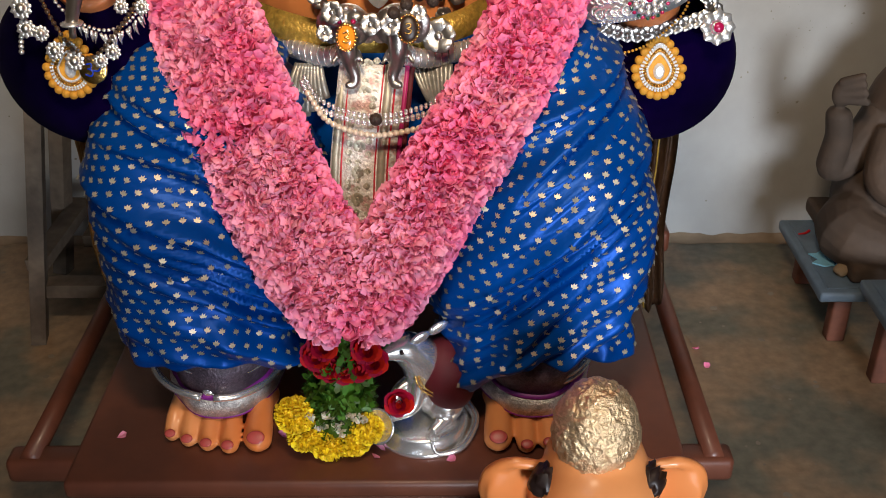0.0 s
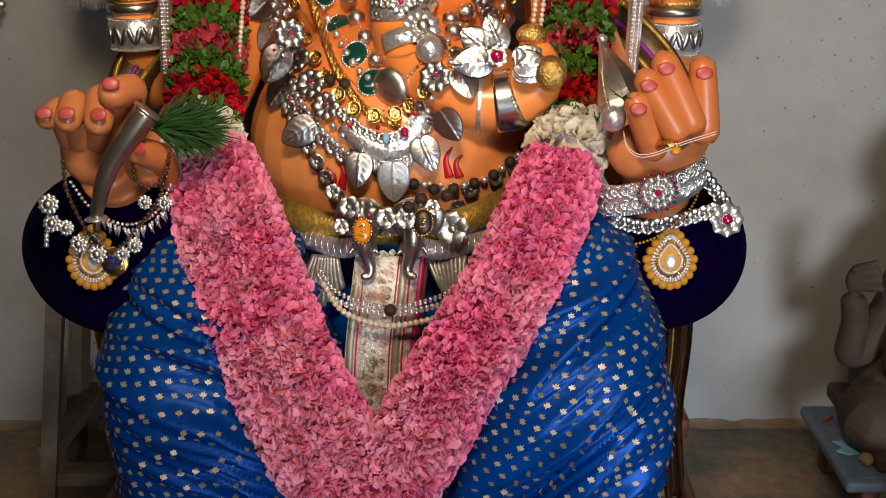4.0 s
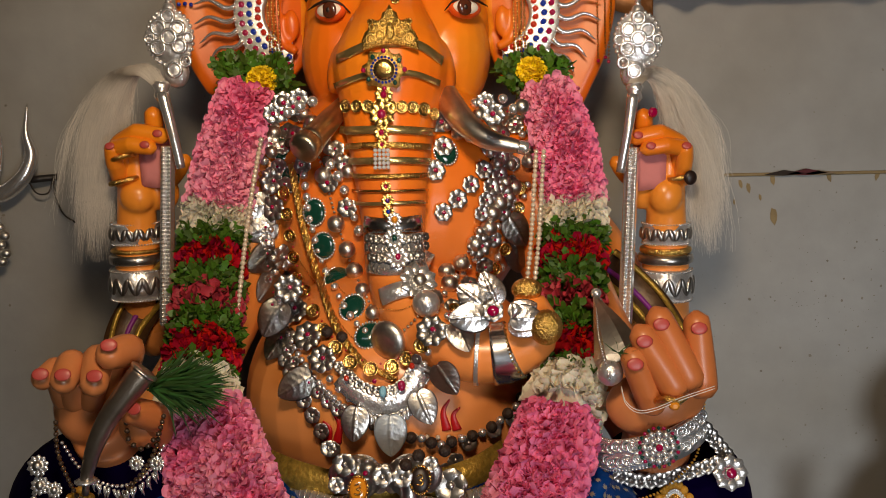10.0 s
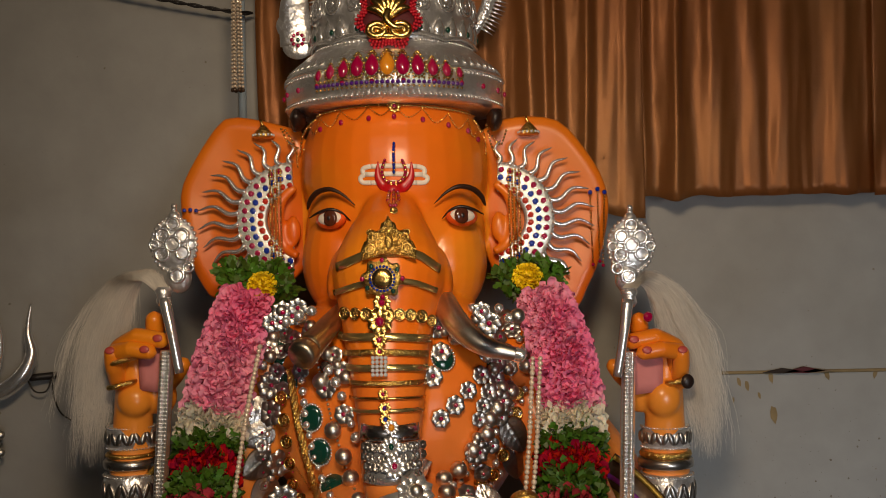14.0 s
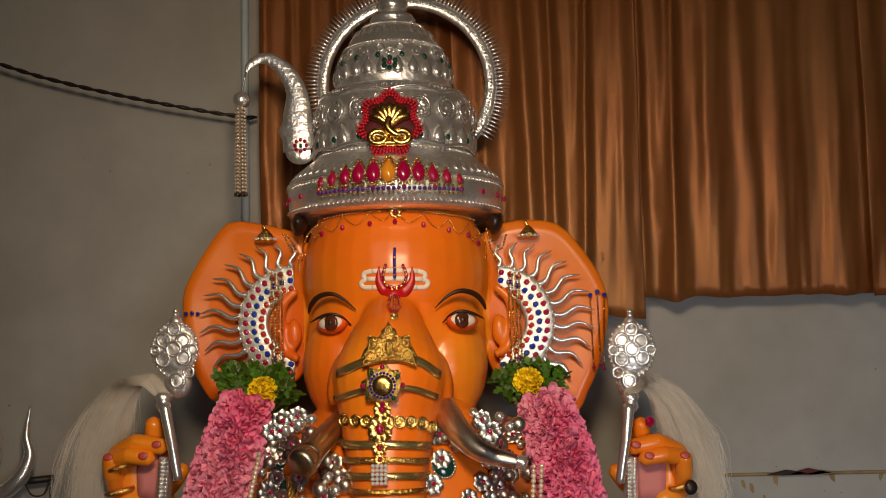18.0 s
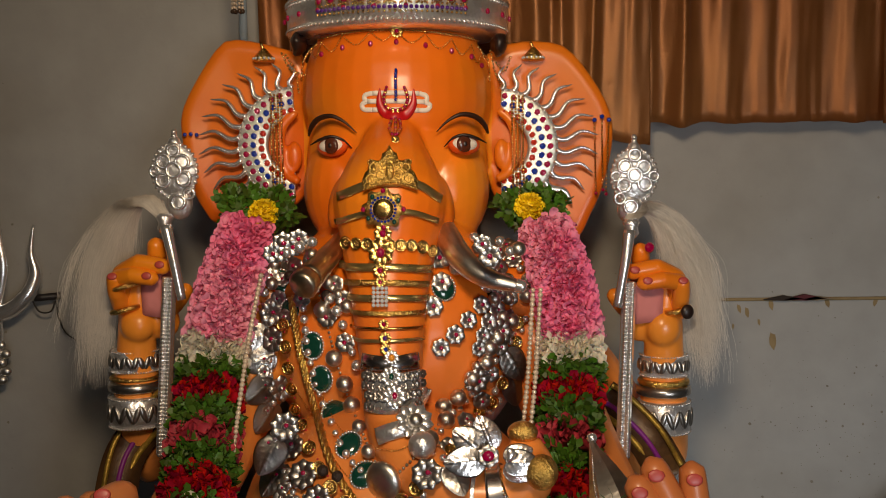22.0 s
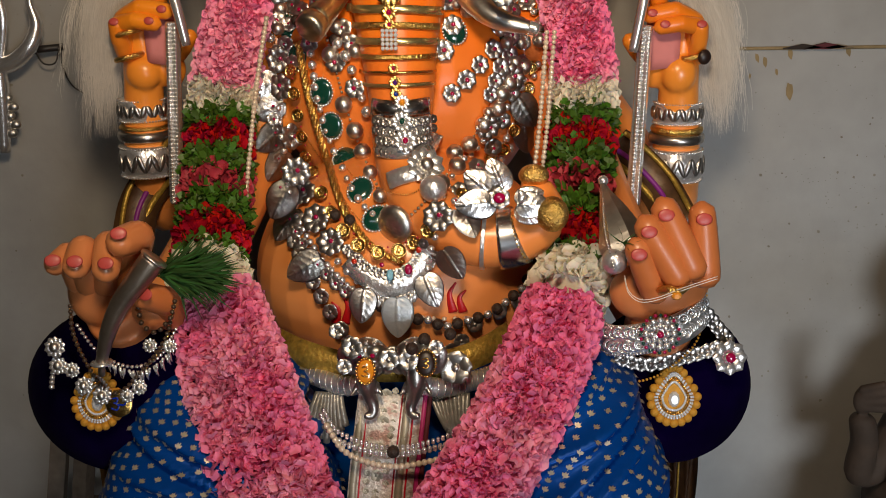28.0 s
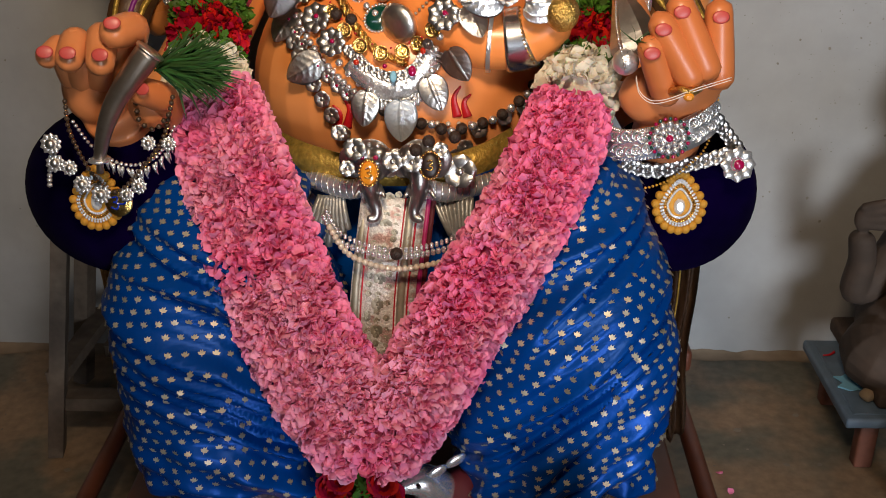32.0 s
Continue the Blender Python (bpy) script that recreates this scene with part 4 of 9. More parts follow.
# ---- the platform ----
def platform():
    th = thing("platform_board", (XC, 1.75, 0.21), "brown painted wooden board with rounded corners", "platform")
    bm = bmesh.new()
    box(bm, (-0.612, 1.425, 0.212), (0.492, 2.35, 0.25), 0.01)
    part("top_board", bm, BOARD, th)
    bm = bmesh.new()
    box(bm, (-0.60, 1.435, 0.182), (0.48, 2.34, 0.213), 0.006)
    part("lower_board", bm, BOARD, th)
    fr = thing("carrying_frame", (XC, 1.75, 0.0), "brown painted wooden frame with round poles and a cross bar", "frame")
    for x in (-0.742, 0.575):
        bm = bmesh.new()
        tube(bm, [(x, 1.59, 0.155), (x, 2.5, 0.155)], 0.020, 14, 4)
        part("pole", bm, BOARD, fr)
    bm = bmesh.new()
    box(bm, (-0.79, 1.578, 0.105), (0.615, 1.635, 0.160), 0.012)
    part("cross_bar", bm, BOARD, fr)
    bm = bmesh.new()
    box(bm, (-0.80, 2.42, 0.118), (0.645, 2.5, 0.182), 0.012)
    part("cross_bar", bm, BOARD, fr)
    for x in (-0.5, 0.38):
        for y in (1.6, 2.45):
            bm = bmesh.new()
            box(bm, (x - 0.04, y - 0.035, 0.0), (x + 0.04, y + 0.035, 0.118), 0.005)
            part("leg", bm, BOARD, fr)


def cushions():
    for x, y, z, rx, rz, tilt in ((-0.510, 1.70, 0.925, 0.160, 0.142, 6), (0.429, 1.84, 0.868, 0.149, 0.145, -4)):
        th = thing("cushion", (x, y, z - rz), "deep purple velvet cushion under the resting hand", "cushion")
        bm = bmesh.new()
        ball(bm, (x, y, z), (rx, 0.075, rz), 40, 24, (-12, tilt, 0))
        part("velvet_cover", bm, VELVET, th)


room()
curtain()
GARMENT, SILK_TREE = clothes()
garland()
crown()
platform()
cushions()


# ---- ornament helpers ----
EYE = V(0.078, 0.084, 1.58)
SKIN_TREE = bvh(STATUE)


def base_of(ob):
    b = Vector((0, 0, 0))
    while ob:
        b += ob.location
        ob = ob.parent
    return b


def put(name, me, parent, m, label=""):
    """A piece on a shared mesh, under a thing, at a pose in the world."""
    ob = new(name, me)
    ob.parent = parent
    ob.matrix_basis = Matrix.Translation(-base_of(parent)) @ m
    return tagged(ob, label) if label else ob


def under(name, me, parent, m=Matrix(), label=""):
    """A sub-part, posed in its part's own axes."""
    ob = new(name, me)
    ob.parent = parent
    ob.matrix_basis = m
    return tagged(ob, label) if label else ob


def lay(p, lift=0.0, tree=None):
    """The place and the outward direction where the line from the front to p meets the statue."""
    p = Vector(p)
    d = (p - EYE).normalized()
    hit, n, _, _ = (tree or SKIN_TREE).ray_cast(EYE, d)
    if not hit:
        return p, -d
    if n.dot(d) > 0:
        n = -n
    return hit - d * lift * 0.5 + n * lift * 0.5, (n - d * 0.8).normalized()


def mesh(name, bm, *mats):
    me = bpy.data.meshes.new(name)
    bm.normal_update()
    bm.to_mesh(me)
    bm.free()
    for one in mats:
        me.materials.append(one)
    me.polygons.foreach_set("use_smooth", [True] * len(me.polygons))
    return me


def ribbon(bm, pts, ups, width, thick=0.0015):
    """A flat band along pts that lies with its face towards ups."""
    rows = []
    for i, (p, u) in enumerate(zip(pts, ups)):
        p, u = Vector(p), Vector(u)
        t = (Vector(pts[min(i + 1, len(pts) - 1)]) - Vector(pts[max(i - 1, 0)])).normalized()
        s = t.cross(u).normalized() * width / 2
        w = u * thick
        rows.append([bm.verts.new(q) for q in (p - s, p - s + w, p + w * 1.6, p + s + w, p + s)])
    for a, b in zip(rows, rows[1:]):
        for k in range(4):
            bm.faces.new((a[k], a[k + 1], b[k + 1], b[k]))
        bm.faces.new((a[4], a[0], b[0], b[4]))
    bm.faces.new(rows[0][::-1])
    bm.faces.new(rows[-1])
    return bm


def laid_line(pts, n, lift=0.0, tree=None):
    got = [lay(p[:3], lift, tree) for p in glide(pts, n)]
    return [g[0] for g in got], [g[1] for g in got]


def sphere_mesh(name, r, material, u=12, v=8):
    return mesh(name, ball(bmesh.new(), (0, 0, 0), r, u, v), material)


def flower_form(name, r, n, material, depth=0.35):
    """A beaten metal blossom of cupped petals that faces -y."""
    bm = bmesh.new()
    wide = min(0.58, 3.1 / n) * r
    for k in range(n):
        m = Matrix.Rotation(-k * math.tau / n, 4, "Y") @ Matrix.Rotation(0.10, 4, "Z")
        rows = []
        for j in range(6):
            v = j / 5
            half = wide * (0.30 + 0.70 * math.sin(math.pi * min(1, 0.15 + 0.62 * v))) * math.sqrt(max(0.04, 1 - max(0, v - 0.62) ** 2 / 0.15))
            row = []
            for i in range(5):
                u = i / 2 - 1
                lift = depth * r * (0.15 + 0.75 * math.sin(math.pi * (0.08 + 0.62 * v)) * (1 - 0.45 * u * u)) - (0.10 * r * depth if i == 2 else 0)
                row.append(bm.verts.new(m @ V(u * half, -lift, r * (0.12 + 0.88 * v))))
            rows.append(row)
        for a, b in zip(rows, rows[1:]):
            for i in range(4):
                bm.faces.new((a[i], a[i + 1], b[i + 1], b[i]))
    ball(bm, (0, r * 0.02, 0), (r * 0.72, r * 0.10, r * 0.72), 14, 6)
    ball(bm, (0, -r * depth * 0.55, 0), (r * 0.25, r * depth * 0.50, r * 0.25), 12, 8)
    return mesh(name, bm, material)


def gem_form(name, rx, rz, d, material, n=14):
    """A faceted stone that faces -y."""
    bm = bmesh.new()
    m = Matrix.Rotation(math.pi / 2, 4, "X") @ Matrix.Diagonal((rx, rz, d, 1))
    lathe(bm, [(0.9, -0.4), (1, 0), (0.82, 0.55), (0.5, 0.9)], n, m)
    me = mesh(name, bm, material)
    me.polygons.foreach_set("use_smooth", [False] * len(me.polygons))
    return me


def cabochon_form(name, rx, rz, d, material):
    return mesh(name, ball(bmesh.new(), (0, 0, 0), (rx, d, rz), 20, 12), material)


def bezel_form(name, rx, rz, w, material, beads=0):
    """A rim round a stone, plain or beaded."""
    bm = bmesh.new()
    if beads:
        for k in range(beads):
            a = k * math.tau / beads
            ball(bm, (math.cos(a) * rx, 0, math.sin(a) * rz), w, 6, 5)
    else:
        n, k = 28, 6
        rings = [[bm.verts.new(((rx + w * math.cos(j * math.tau / k)) * math.cos(i * math.tau / n), w * math.sin(j * math.tau / k), (rz + w * math.cos(j * math.tau / k)) * math.sin(i * math.tau / n))) for j in range(k)] for i in range(n)]
        for i in range(n):
            for j in range(k):
                bm.faces.new((rings[i][j], rings[(i + 1) % n][j], rings[(i + 1) % n][(j + 1) % k], rings[i][(j + 1) % k]))
    return mesh(name, bm, material)


def coin_form(name, r, material):
    bm = bmesh.new()
    m = Matrix.Rotation(math.pi / 2, 4, "X")
    lathe(bm, [(r * 0.97, -0.0008), (r, 0), (r * 0.97, 0.0012), (r * 0.84, 0.0012), (r * 0.82, 0.0005), (r * 0.5, 0.0007)], 22, m)
    for k in range(5):
        a = k * 1.256 + 0.4
        ball(bm, (math.cos(a) * r * 0.3, -0.0008, math.sin(a) * r * 0.36), (r * 0.2, 0.0009, r * 0.24), 7, 5)
    return mesh(name, bm, material)


def leaf_form(name, w, h, material):
    """A thin metal heart-shaped leaf with a pointed tip and raised veins, hanging from its top at the origin."""
    bm = bmesh.new()
    rows, nu = [], 16
    for i in range(37):
        t = i / 36
        half = w * 0.5 * max(0.012, 2.21 * (t + 0.004) ** 0.42 * (1 - t) ** 0.72)
        row = []
        for k in range(nu + 1):
            u = k / nu * 2 - 1
            vein = max(0, math.cos((t - 0.30 * abs(u) ** 1.4) * math.tau * 5.5)) ** 10 * (1 - abs(u) ** 4)
            row.append(bm.verts.new((u * half, -0.004 * math.sin(math.pi * t) * (1 - 0.9 * u * u) - 0.0011 * vein - (0.0020 if k == nu // 2 else 0), -h * t - 0.05 * h * (1 - t) ** 3 * -abs(u))))
        rows.append(row)
    for a, b in zip(rows, rows[1:]):
        for k in range(nu):
            bm.faces.new((a[k], b[k], b[k + 1], a[k + 1]))
    bmesh.ops.solidify(bm, geom=list(bm.faces), thickness=0.0012)
    return mesh(name, bm, material)


def strand(name, parent, pts, material, r=0.0022, spacing=0.006, lift=0.003, tree=None, free=False, label=""):
    """A fine bead chain as one part."""
    line = glide(pts, 80)
    length = sum(np.linalg.norm(a[:3] - b[:3]) for a, b in zip(line, line[1:]))
    n = max(4, int(length / spacing))
    at = []
    for p in glide(pts, n):
        at.append(Vector(p[:3]) if free else lay(p[:3], lift, tree)[0])
    octa = ([(1, 0, 0), (0, 1, 0), (-1, 0, 0), (0, -1, 0), (0, 0, 1), (0, 0, -1), (.6, .6, .55), (-.6, .6, .55), (-.6, -.6, .55), (.6, -.6, .55), (.6, .6, -.55), (-.6, .6, -.55), (-.6, -.6, -.55), (.6, -.6, -.55)],
            [(0, 6, 9), (0, 10, 6), (0, 13, 10), (0, 9, 13), (1, 7, 6), (1, 6, 10), (1, 10, 11), (1, 11, 7), (2, 8, 7), (2, 7, 11), (2, 11, 12), (2, 12, 8), (3, 9, 8), (3, 8, 12), (3, 12, 13), (3, 13, 9), (4, 6, 7), (4, 7, 8), (4, 8, 9), (4, 9, 6), (5, 11, 10), (5, 12, 11), (5, 13, 12), (5, 10, 13)])
    me = scatter(*octa, at, [(0, 0, 1)] * len(at), [r] * len(at))
    ob = part(name, me, material, parent, label)
    ob["kind"] = "stuff"
    return ob


def row_of(name, me, parent, pts, count, lift, tilt=0.0, sub=None, free=None, size=(1, 1)):
    """Repeats a piece along a line on the statue; sub is a (name, mesh, pose) for each."""
    made = []
    for i, p in enumerate(glide(pts, count)):
        if free is not None:
            at, n = Vector(p[:3]), Vector(free)
        else:
            at, n = lay(p[:3], lift)
        k = random.uniform(*size)
        m = facing(at, n, tilt + random.uniform(-8, 8)) @ Matrix.Scale(k, 4)
        ob = put(name, me, parent, m)
        if sub:
            under(sub[0], sub[1], ob, sub[2])
        made.append(ob)
    return made


FLOWER = flower_form("flower", 0.0185, 6, JEWEL_SILVER, 0.28)
FLOWER_BRIGHT = flower_form("flower", 0.0195, 7, JEWEL_SILVER, 0.28)
FLOWER_BIG = flower_form("flower", 0.0265, 8, JEWEL_SILVER, 0.45)
FLOWER_SMALL = flower_form("flower", 0.0135, 6, JEWEL_SILVER)
FLOWER_FIVE = flower_form("flower", 0.015, 5, JEWEL_SILVER, 0.3)
RUBY_BIT = cabochon_form("stone", 0.0042, 0.0042, 0.003, RUBY)
RUBY_SMALL = cabochon_form("stone", 0.003, 0.003, 0.002, RUBY)
BALL_BIG = sphere_mesh("ball", 0.0165, DULL_SILVER, 20, 12)
BALL_MID = sphere_mesh("ball", 0.013, DULL_SILVER, 16, 10)
BALL_SMALL = sphere_mesh("ball", 0.008, SILVER)
COIN = coin_form("coin", 0.0135, GOLD)
LEAF_DULL = leaf_form("leaf", 0.056, 0.070, LEAF_GREY)
LEAF_BRIGHT = leaf_form("leaf", 0.058, 0.074, LEAF_SILVER)
LEAF_LIGHT = leaf_form("leaf", 0.058, 0.074, LEAF_SKY)
SEED = sphere_mesh("seed", 0.0105, RUDRAKSHA, 12, 8)
PEARL_BEAD = sphere_mesh("pearl", 0.0048, PEARL, 10, 7)
FRONT = Matrix.Translation((0, -0.009, 0))


# ---- necklaces ----
def necklaces():
    # green stones
    th = thing("green_stone_necklace", lay((-0.091, 1.9, 1.164))[0], "silver necklace of large dark green oval stones", "necklace")
    stone = cabochon_form("stone", 0.0208, 0.0248, 0.006, EMERALD)
    rim = bezel_form("setting", 0.0220, 0.0260, 0.0028, SILVER, 26)
    for p, a in zip([(-0.233, 1.9, 1.494), (-0.215, 1.9, 1.444), (-0.178, 1.9, 1.386), (-0.164, 1.9, 1.327), (-0.145, 1.9, 1.268), (-0.118, 1.9, 1.214), (-0.091, 1.9, 1.164), (0.14, 1.9, 1.477), (0.051, 1.9, 1.486)], (30, 20, 0, -4, -10, -25, -45, 0, 20)):
        at, n = lay(p, 0.006)
        ob = put("stone", stone, th, facing(at, n, -a), "dark green polished stone")
        under("setting", rim, ob)
    # silver balls
    th = thing("silver_ball_necklace", lay((-0.048, 1.9, 1.161))[0], "necklace of plain and ribbed silver balls with a large disc", "necklace")
    for p, me in zip([(-0.186, 1.9, 1.551), (-0.173, 1.9, 1.512), (-0.158, 1.9, 1.448), (-0.139, 1.9, 1.366), (-0.122, 1.9, 1.321), (-0.111, 1.9, 1.274), (-0.099, 1.9, 1.241), (-0.077, 1.9, 1.205), (0.127, 1.9, 1.379), (0.164, 1.9, 1.422), (0.097, 1.9, 1.327), (0.073, 1.9, 1.294), (0.048, 1.9, 1.27), (0.022, 1.9, 1.224), (0.121, 1.9, 1.354), (0.139, 1.9, 1.396), (0.052, 1.9, 1.249), (0.131, 1.9, 1.516), (0.107, 1.9, 1.545)], [BALL_BIG, BALL_MID] + [BALL_BIG] * 4 + [BALL_MID] * 2 + [BALL_BIG] * 3 + [BALL_BIG, BALL_BIG, BALL_BIG, BALL_BIG, BALL_BIG, BALL_BIG, BALL_BIG, BALL_MID]):
        at, n = lay(p, 0.016)
        put("ball", me, th, facing(at, n))
    at, n = lay((-0.048, 1.9, 1.161), 0.022)
    bm = bmesh.new()
    lathe(bm, [(0.034, -0.004), (0.0355, 0), (0.033, 0.006), (0.025, 0.011), (0.012, 0.0135)], 32, Matrix.Rotation(math.pi / 2, 4, "X"))
    put("disc", mesh("disc", bm, DULL_SILVER), th, facing(at, n), "large dull silver domed disc")
    strand("cord", th, [(-0.186, 1.9, 1.551), (-0.158, 1.9, 1.448), (-0.139, 1.9, 1.366), (-0.111, 1.9, 1.274), (-0.077, 1.9, 1.205), (-0.048, 1.9, 1.161), (0.022, 1.9, 1.224), (0.073, 1.9, 1.294), (0.121, 1.9, 1.354), (0.139, 1.9, 1.428), (0.131, 1.9, 1.516)], DULL_SILVER, 0.003, 0.008, 0.004)
    # flower chains with red stones near the neck
    th = thing("flower_necklace", lay((0.061, 1.9, 1.42))[0], "silver flower necklace with small red stones", "necklace")
    for line, n in (([(-0.209, 1.9, 1.571), (-0.194, 1.9, 1.469), (-0.146, 1.9, 1.433), (-0.12, 1.9, 1.393)], 5), ([(-0.229, 1.9, 1.561), (-0.255, 1.9, 1.484), (-0.243, 1.9, 1.44)], 3), ([(0.115, 1.9, 1.453), (0.072, 1.9, 1.407), (0.045, 1.9, 1.382)], 4), ([(0.165, 1.9, 1.544), (0.145, 1.9, 1.511), (0.152, 1.9, 1.477)], 3), ([(0.038, 1.9, 1.537), (0.047, 1.9, 1.493), (0.032, 1.9, 1.454)], 3), ([(0.122, 1.9, 1.573), (0.141, 1.9, 1.544), (0.175, 1.9, 1.524)], 4), ([(-0.25, 1.9, 1.533), (-0.238, 1.9, 1.571), (-0.199, 1.9, 1.585)], 4)):
        row_of("flower", FLOWER_BRIGHT, th, line, n, 0.012, 0, ("stone", RUBY_BIT, FRONT), size=(0.85, 1.1))
    for line, n in (([(0.102, 1.9, 1.564), (0.16, 1.9, 1.573), (0.194, 1.9, 1.485)], 7), ([(-0.263, 1.9, 1.475), (-0.23, 1.9, 1.552), (-0.175, 1.9, 1.579)], 7), ([(-0.145, 1.9, 1.468), (-0.127, 1.9, 1.433), (-0.1, 1.9, 1.353)], 6)):
        row_of("ball", BALL_SMALL, th, line, n, 0.014, size=(0.8, 1.5))
    for line, n in (([(-0.228, 1.9, 1.581), (-0.242, 1.9, 1.533), (-0.252, 1.9, 1.47), (-0.258, 1.9, 1.426)], 6), ([(-0.185, 1.9, 1.561), (-0.158, 1.9, 1.512), (-0.135, 1.9, 1.482), (-0.111, 1.9, 1.457)], 6), ([(0.184, 1.9, 1.563), (0.199, 1.9, 1.514), (0.197, 1.9, 1.466)], 5), ([(0.053, 1.9, 1.527), (0.077, 1.9, 1.512), (0.111, 1.9, 1.497), (0.135, 1.9, 1.462)], 6), ([(0.165, 1.9, 1.491), (0.154, 1.9, 1.447), (0.129, 1.9, 1.379), (0.104, 1.9, 1.349)], 6)):
        row_of("ball", BALL_MID, th, line, n, 0.018, size=(0.7, 1.15))
    for line, n in (([(-0.177, 1.9, 1.531), (-0.134, 1.9, 1.492), (-0.12, 1.9, 1.467)], 4), ([(-0.216, 1.9, 1.523), (-0.234, 1.9, 1.469), (-0.221, 1.9, 1.435)], 4), ([(0.092, 1.9, 1.526), (0.125, 1.9, 1.487), (0.164, 1.9, 1.462)], 5), ([(0.14, 1.9, 1.443), (0.122, 1.9, 1.416), (0.109, 1.9, 1.379)], 4)):
        row_of("flower", FLOWER, th, line, n, 0.016, 0, ("stone", RUBY_SMALL, FRONT), size=(0.8, 1.0))
    th = thing("silver_bead_chain", lay((-0.085, 1.9, 1.21))[0], "long chain of small silver beads between the larger necklaces", "necklace")
    for line in ([(-0.194, 1.9, 1.469), (-0.18, 1.9, 1.354), (-0.153, 1.9, 1.263), (-0.116, 1.9, 1.19), (-0.066, 1.9, 1.148)], [(-0.264, 1.9, 1.455), (-0.259, 1.9, 1.356), (-0.254, 1.9, 1.265), (-0.219, 1.9, 1.161), (-0.161, 1.9, 1.086), (-0.111, 1.9, 1.032)], [(0.164, 1.9, 1.437), (0.139, 1.9, 1.359), (0.093, 1.9, 1.294), (0.047, 1.9, 1.239), (0.005, 1.9, 1.157)], [(0.194, 1.9, 1.427), (0.173, 1.9, 1.348), (0.138, 1.9, 1.278), (0.077, 1.9, 1.228), (0.025, 1.9, 1.157), (-0.002, 1.9, 1.073)]):
        row_of("bead", BALL_SMALL, th, line, 20, 0.012, size=(0.7, 1.1))
    # leaves, flowers and coins
    th = thing("leaf_and_coin_necklace", lay((-0.042, 1.9, 1.111))[0], "long necklace of silver leaves, silver flowers and gold coins", "necklace")
    for p, a in zip([(-0.257, 1.9, 1.403), (-0.249, 1.9, 1.368), (-0.254, 1.9, 1.323), (-0.253, 1.9, 1.28), (-0.244, 1.9, 1.229), (-0.23, 1.9, 1.177)], (78, 70, 55, 40, 30, 25)):
        at, n = lay(p, 0.014)
        put("leaf", LEAF_DULL, th, facing(at, n, a), "veined silver leaf")
    for p, a in zip([(0.154, 1.9, 1.373), (0.163, 1.9, 1.333)], (-30, -10)):
        at, n = lay(p, 0.02)
        put("leaf", LEAF_DULL, th, facing(at, n, a))
    for p in [(-0.25, 1.9, 1.441), (-0.243, 1.9, 1.393), (-0.244, 1.9, 1.309), (-0.231, 1.9, 1.252), (-0.214, 1.9, 1.204), (-0.194, 1.9, 1.16), (-0.17, 1.9, 1.12), (0.023, 1.9, 1.169), (0.102, 1.9, 1.324), (0.143, 1.9, 1.406)]:
        at, n = lay(p, 0.018)
        ob = put("flower", FLOWER_BIG, th, facing(at, n, random.uniform(0, 45)) @ Matrix.Scale(random.uniform(0.92, 1.05), 4))
        under("stone", RUBY_BIT, ob, Matrix.Translation((0.002, -0.013, 0.003)))
    row_of("flower", FLOWER, th, [(0.027, 1.9, 1.169), (0.057, 1.9, 1.208), (0.108, 1.9, 1.279), (0.128, 1.9, 1.329), (0.144, 1.9, 1.378), (0.159, 1.9, 1.427)], 7, 0.014, 0, ("stone", RUBY_SMALL, FRONT), size=(0.9, 1.1))
    row_of("coin", COIN, th, [(-0.224, 1.9, 1.42), (-0.215, 1.9, 1.335), (-0.204, 1.9, 1.259), (-0.184, 1.9, 1.202), (-0.156, 1.9, 1.149), (-0.114, 1.9, 1.109), (-0.073, 1.9, 1.101), (-0.039, 1.9, 1.111), (-0.001, 1.9, 1.141), (0.046, 1.9, 1.187), (0.108, 1.9, 1.258), (0.138, 1.9, 1.298), (0.163, 1.9, 1.358), (0.181, 1.9, 1.422)], 23, 0.022)
    strand("red_bead_cord", th, [(-0.224, 1.9, 1.425), (-0.215, 1.9, 1.345), (-0.199, 1.9, 1.259), (-0.172, 1.9, 1.191), (-0.128, 1.9, 1.133), (-0.068, 1.9, 1.111), (-0, 1.9, 1.145), (0.046, 1.9, 1.19), (0.108, 1.9, 1.26), (0.138, 1.9, 1.3), (0.163, 1.9, 1.358), (0.181, 1.9, 1.432)], RED_BEADS, 0.0022, 0.016, 0.02)
    # outer chain of small flowers and beads
    th = thing("small_flower_chain", lay((-0.262, 1.9, 1.20))[0], "long chain of small silver flowers and beads", "necklace")
    outer = [(-0.268, 1.9, 1.36), (-0.268, 1.9, 1.27), (-0.252, 1.9, 1.19), (-0.224, 1.9, 1.12), (-0.185, 1.9, 1.065), (-0.150, 1.9, 1.03)]
    row_of("flower", FLOWER_FIVE, th, outer, 17, 0.010, 0, ("stone", RUBY_SMALL, FRONT), size=(0.7, 0.95))
    row_of("bead", BALL_SMALL, th, [(x + 0.012, y, z + 0.004) for x, y, z in outer], 30, 0.008, size=(0.6, 0.9))
    row_of("bead", BALL_SMALL, th, [(0.165, 1.9, 1.40), (0.150, 1.9, 1.33), (0.118, 1.9, 1.27), (0.075, 1.9, 1.21), (0.040, 1.9, 1.165)], 22, 0.010, size=(0.6, 1.0))
    # gold rope
    th = thing("gold_rope_chain", lay((-0.108, 1.9, 1.117))[0], "thick twisted gold rope chain", "necklace")
